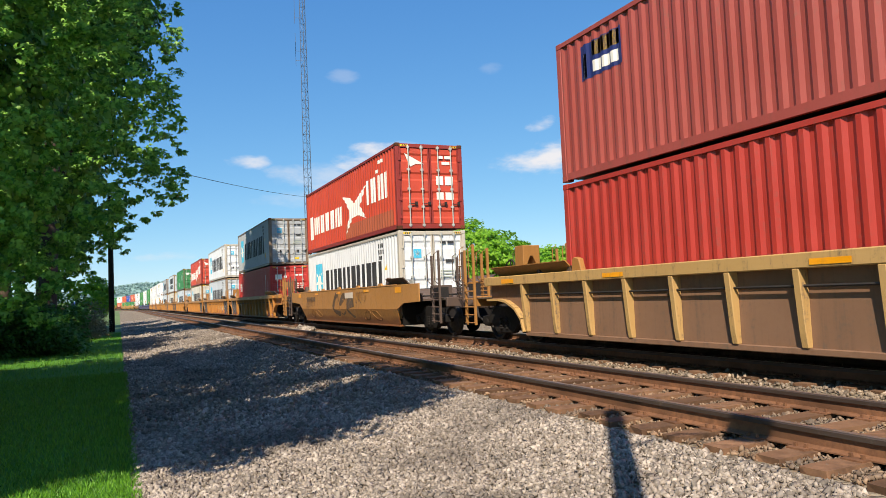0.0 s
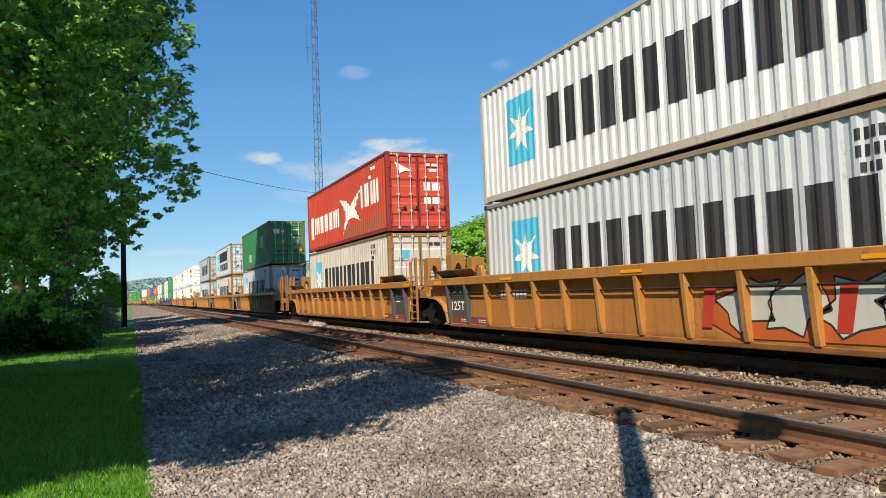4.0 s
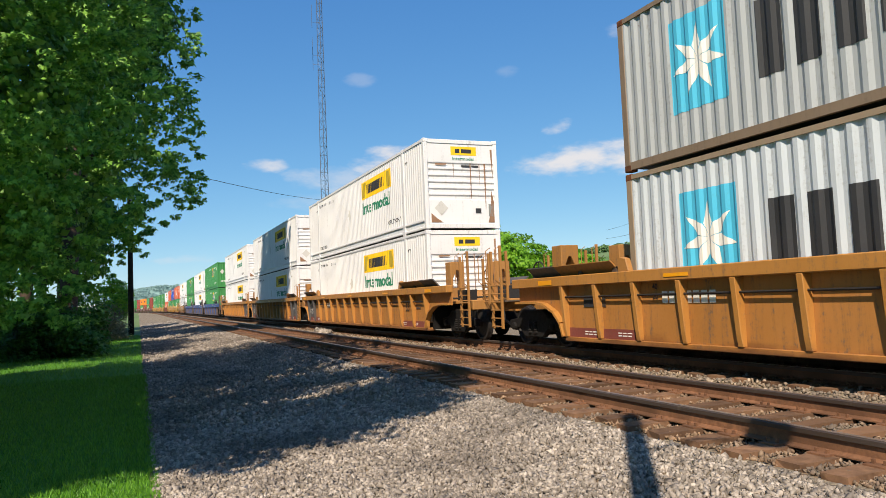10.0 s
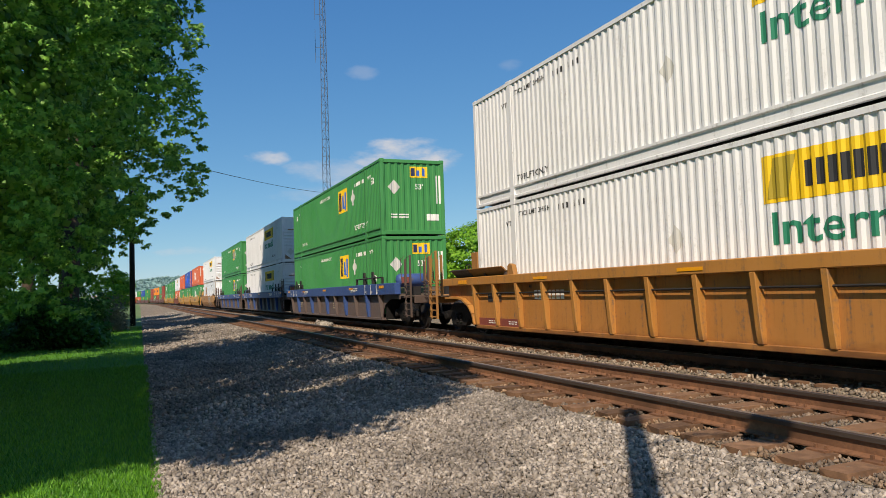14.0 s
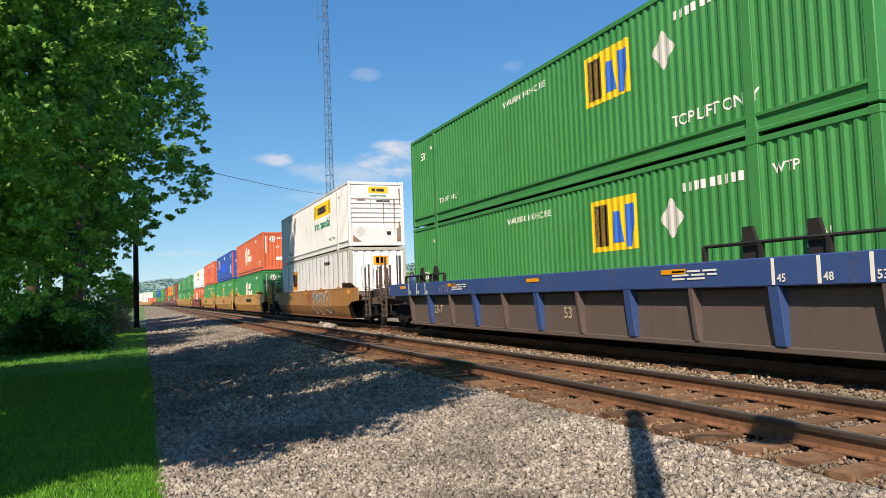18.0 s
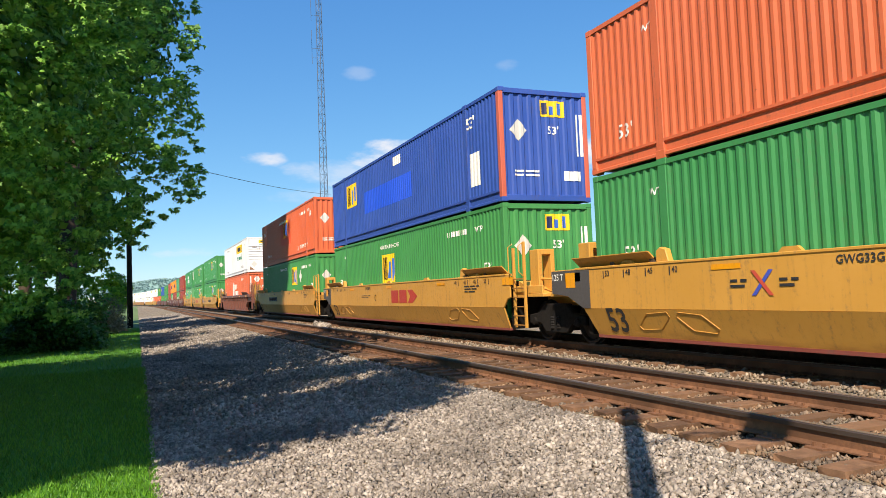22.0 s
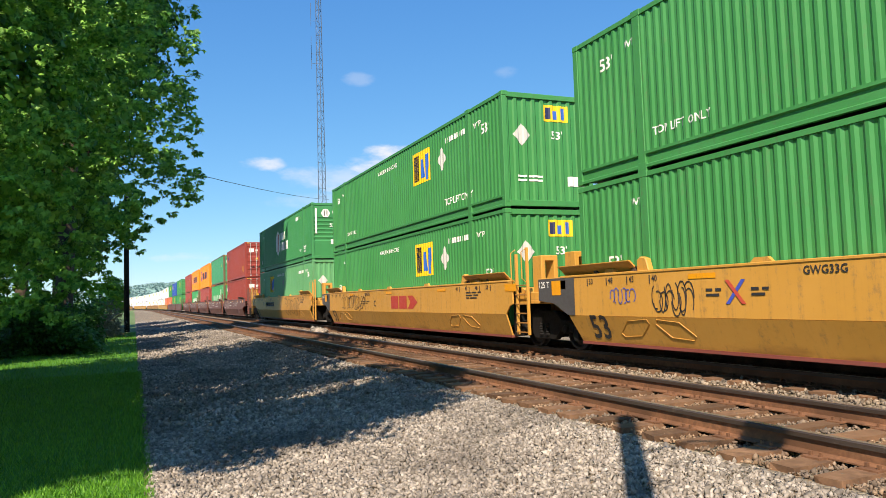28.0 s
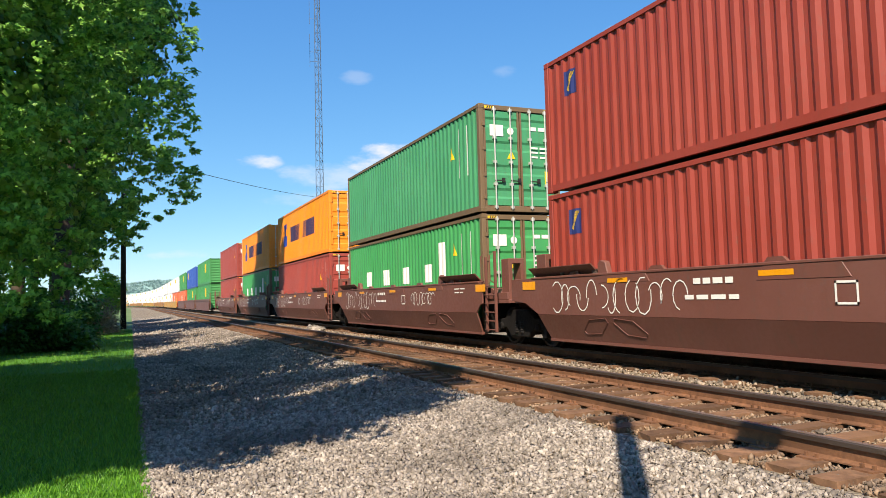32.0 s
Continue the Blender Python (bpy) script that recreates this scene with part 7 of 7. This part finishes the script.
def wire(a, b, sag, label="thin black overhead cable", r=0.014):
    a, b = Vector(a), Vector(b)
    pts = [a.lerp(b, i / 14) - Vector((0, 0, 4 * sag * (i / 14) * (1 - i / 14))) for i in range(15)]
    ob = new("overhead_cable", Shape().tube(pts, r, 5).mesh("overhead_cable", WIRE))
    return tagged(ob, label, "cable", "overhead cables")


def at(az, el, dist):
    a, e = radians(az), radians(el)
    return Vector((dist * math.sin(a), dist * math.cos(a), EYE[2] + dist * math.tan(e)))


dark = wood_pole(-0.5, 57.5, 9.3, 0.19, "dark wooden utility pole at the lawn's edge", DARK_POLE)
lamp_at, far_at = at(52.1, 12.75, 34), at(42.4, 7.1, 55)
lampo = wood_pole(lamp_at.x, lamp_at.y, lamp_at.z, 0.14, "weathered wooden pole with a street lamp", POLE_WOOD)
farp = wood_pole(far_at.x, far_at.y, far_at.z, 0.15, "plain weathered wooden pole", POLE_WOOD)
h = lamp_at.z - lampo.location.z
d = Vector((-0.80, 0.60, 0)).normalized()
arm = [Vector((0, 0, h - 1.25)), Vector((0, 0, h - 1.05)) + d * 0.35, Vector((0, 0, h - 0.98)) + d * 0.8, Vector((0, 0, h - 1.0)) + d * 1.25]
part("lamp_arm", Shape().tube(arm, 0.022, 6), GALV, lampo, "curved metal arm")
tip = arm[-1]
head = part("lamp_head", Shape().lathe([(0.05, 0.12), (0.075, 0.1), (0.09, -0.05), (0.17, -0.13), (0.175, -0.17)], tip, "z", 14), GALV, lampo, "grey metal lamp head", smooth=True)
part("lamp_glass", Shape().lathe([(0.14, -0.17), (0.13, -0.28), (0.08, -0.36), (0.02, -0.38)], tip, "z", 12), paint("lamp_glass", "cfd6d4", 0.15, 0.1), head, "pale glass bowl", smooth=True)
part("insulator", Shape().lathe([(0.03, 0.0), (0.05, 0.04), (0.03, 0.09)], (-0.17, 0, h - 0.12), "z", 8), WIRE, lampo)
low = lamp_at - Vector((0, 0, 2.35))
beyond = at(35.5, 4.6, 88)
wire(lamp_at - Vector((0, 0, 0.1)), far_at - Vector((0, 0, -0.1)), 0.25)
wire(far_at + Vector((0, 0, 0.1)), beyond, 0.4)
wire(low, far_at - Vector((0, 0, 1.15)), 0.35)
wire(low - Vector((0, 0, 0.1)), far_at - Vector((0, 0, 1.45)), 0.4)
wire(far_at - Vector((0, 0, 1.15)), beyond - Vector((0, 0, 1.0)), 0.4)
wire(low, low + Vector((26, -14, 0.2)), 0.5)
mast_at = at(13.72, 0, 150)
wire(at(1.5, 10.4, 60), at(14.2, 7.85, 146), 0.5, "long thin cable from the pole to the mast", 0.03)


def mast(x, y, top, wide, thin):
    """Triangular lattice mast: three legs, rings of struts and crossed braces."""
    root = tagged(new("radio_mast"), "tall thin grey lattice radio mast", "mast")
    root.location = (x, y, float(land(x, y)))
    H = top - root.location.z
    turn = [radians(20 + 120 * k) for k in range(3)]

    def corner(k, z):
        r = (wide + (thin - wide) * min(1, z / (H * 0.9))) * 0.58
        return (r * math.cos(turn[k]), r * math.sin(turn[k]), z)

    for k in range(3):
        part("mast_leg", Shape().tube([corner(k, z) for z in (0, H * 0.5, H * 0.9, H)], 0.075, 5), MAST, root)
    n = 52
    for side in range(3):
        s = Shape()
        for i in range(n):
            z0, z1 = H * i / n, H * (i + 1) / n
            a, b = side, (side + 1) % 3
            s.tube([corner(a, z0), corner(b, z0)], 0.03, 4)
            s.tube([corner(a, z0), corner(b, z1)] if i % 2 else [corner(b, z0), corner(a, z1)], 0.03, 4)
        part("lattice", s, MAST, root)
    s = Shape()
    for z in (51.0, 53.0, 60.0):
        s.tube([(0, 0, z), (-1.6, 0.3, z)], 0.04, 5).tube([(-1.6, 0.3, z - 1.2), (-1.6, 0.3, z + 3.8)], 0.045, 5)
    part("whip_antenna", s, MAST, root)
    return root


mast(mast_at.x, mast_at.y, 92, 1.75, 0.85)

# a lamp pole behind the viewer, whose shadow falls on the gravel
behind = wood_pole(-0.15, -0.66, 8.64, 0.125, "wooden lamp pole standing behind the viewer", POLE_WOOD)
hb = -behind.location.z
part("lamp_arm", Shape().tube([(0, 0, 7.0 + hb), (0.45, -0.3, 7.38 + hb), (0.88, -0.6, 7.4 + hb)], 0.02, 6), GALV, behind, "curved metal arm")
part("lamp_head", Shape().lathe([(0.05, 0.16), (0.14, 0.1), (0.19, -0.1), (0.2, -0.2)], (0.93, -0.63, 7.4 + hb), "z", 14), GALV, behind, "grey metal lamp head", smooth=True)


def station_sign(x, y, z):
    root = tagged(new("station_sign"), "grey station name board on two posts", "sign")
    root.location = (x, y, float(land(x, y)))
    root.rotation_euler = (0, 0, radians(12))
    k = z - root.location.z
    part("board", Shape().box(-0.03, 0.03, -1.9, 0.95, k - 0.22, k + 0.22), paint("sign_grey", "98a2a6", 0.45, 0.1), root, bevel=0.01)
    part("blue_end", Shape().prism([(-0.75, k + 0.216), (-1.896, k + 0.216), (-1.896, k - 0.216), (-1.2, k - 0.05)], "x", -0.036, -0.02), paint("sign_blue", "1f5f9a", 0.45, 0.1), root, "dark blue corner")
    tagged(part("name_writing", drape(placed(letters("Lewistown, PA", 0.17), -0.75, k - 0.07, 1.5), [(-5, 0.0), (5, 0.0)], lambda u, v, d: (-0.034 + d, -u, v)), paint("sign_letters", "35506e", 0.5, 0.1), root), kind="stuff")
    for yy in (-1.6, 0.7):
        part("sign_post", Shape().box(0.045, 0.11, yy - 0.04, yy + 0.04, -0.1, k + 0.2), GALV, root)
    return root


sign = station_sign(*at(52.6, 4.15, 20.0))

# ---- ties: the nearest are single pieces, the rest are joined ----
def tie_mesh(i):
    rng = random.Random(i)
    s = Shape()
    n = 4
    pts = []
    for k in range(n + 1):
        x = -1.32 + 2.64 * k / n
        for y, z in ((-0.112, -0.33), (0.112, -0.33), (0.115, -0.172), (-0.115, -0.172)):
            pts.append((x + (rng.uniform(-0.03, 0.03) if k in (0, n) else 0), y + rng.uniform(-0.008, 0.008), z + rng.uniform(-0.006, 0.004)))
    f = [(0, 1, 2, 3), tuple(4 * n + q for q in (3, 2, 1, 0))]
    for k in range(n):
        a, b = 4 * k, 4 * k + 4
        f += [(a + q, a + (q + 1) % 4, b + (q + 1) % 4, b + q) for q in range(4)]
    return s.add(pts, f).mesh("tie", TIE)


TIES = [tie_mesh(i) for i in range(6)]
for c, first, count, seed in ((NEAR_TRACK, 2.4, 150, 1), (TRAIN_TRACK, 4.0, 90, 2)):
    bed_ob = tagged(new("tie_row"), "weathered brown wooden ties of the track", "railway ties", kind="structure")
    rng = random.Random(seed)
    for i in range(count):
        ob = new("tie", TIES[rng.randrange(6)])
        ob.parent = bed_ob
        ob.location = (c + rng.uniform(-0.05, 0.05), first + i * 0.505 + rng.uniform(-0.03, 0.03), 0)
        ob.rotation_euler = (0, 0, rng.uniform(-0.025, 0.025))
    plates = Shape()
    for i in range(count):
        y = first + i * 0.505
        for s in (-0.755, 0.755):
            plates.box(c + s - 0.17, c + s + 0.17, y - 0.09, y + 0.09, -0.174, -0.158)
            for k in (-0.1, 0.1):
                for j in (-0.05, 0.05):
                    plates.box(c + s + k - 0.012, c + s + k + 0.012, y + j - 0.012, y + j + 0.012, -0.16, -0.125)
    tagged(part("tie_plates", plates, RAIL_SIDE, bed_ob), "rusty tie plates and spikes", kind="stuff")
    rest = Shape()
    for i in range(900):
        s = first + (count + i) * 0.505
        if s > 420:
            break
        x, y, a = on_line(c, s)
        rest.box(x - 1.3, x + 1.3, y - 0.11, y + 0.11, -0.3, -0.172)
    tagged(part("far_ties", rest, TIE, bed_ob), "wooden ties farther along the track", kind="stuff")


def motions():
    """The whole train rolls past; its wheels turn."""
    times = [0, 2, 4, 6, 8, 10, 12, 14, 16, 18, 20, 22, 24, 26, 28, 30, 32]
    for thing, place, z in ROLLING:
        walk(thing, [(t, track_pose(place - run(t), z)) for t in times])
    for thing, place, z in ROLLING:
        if not thing.name.startswith("well_car") or place > 575:
            continue
        for ob in thing.children_recursive:
            if ob.name.startswith("wheelset"):
                lo = Vector(ob.location)
                # far off the turning cannot be told: it is keyed while the wheels roll past
                first = max(0.0, (place + lo.y - 75) / SPEED)
                last = min(32.0, first + 6.2)
                if place + lo.y - 75 < 0:
                    last = max(0.2, min(32.0, (place + lo.y + 20) / SPEED))
                if first > 31.8:
                    continue
                steps = [i / 30 for i in range(round(first * 30), round(last * 30) + 1)]
                rows = [(t, Matrix.Translation(lo) @ Matrix.Rotation((run(t) / WHEEL_R) % math.tau, 4, "X")) for t in steps]
                rows = ([(0, rows[0][1])] if steps[0] > 0 else []) + rows + ([(32, rows[-1][1])] if steps[-1] < 32 else [])
                walk(ob, rows)


motions()
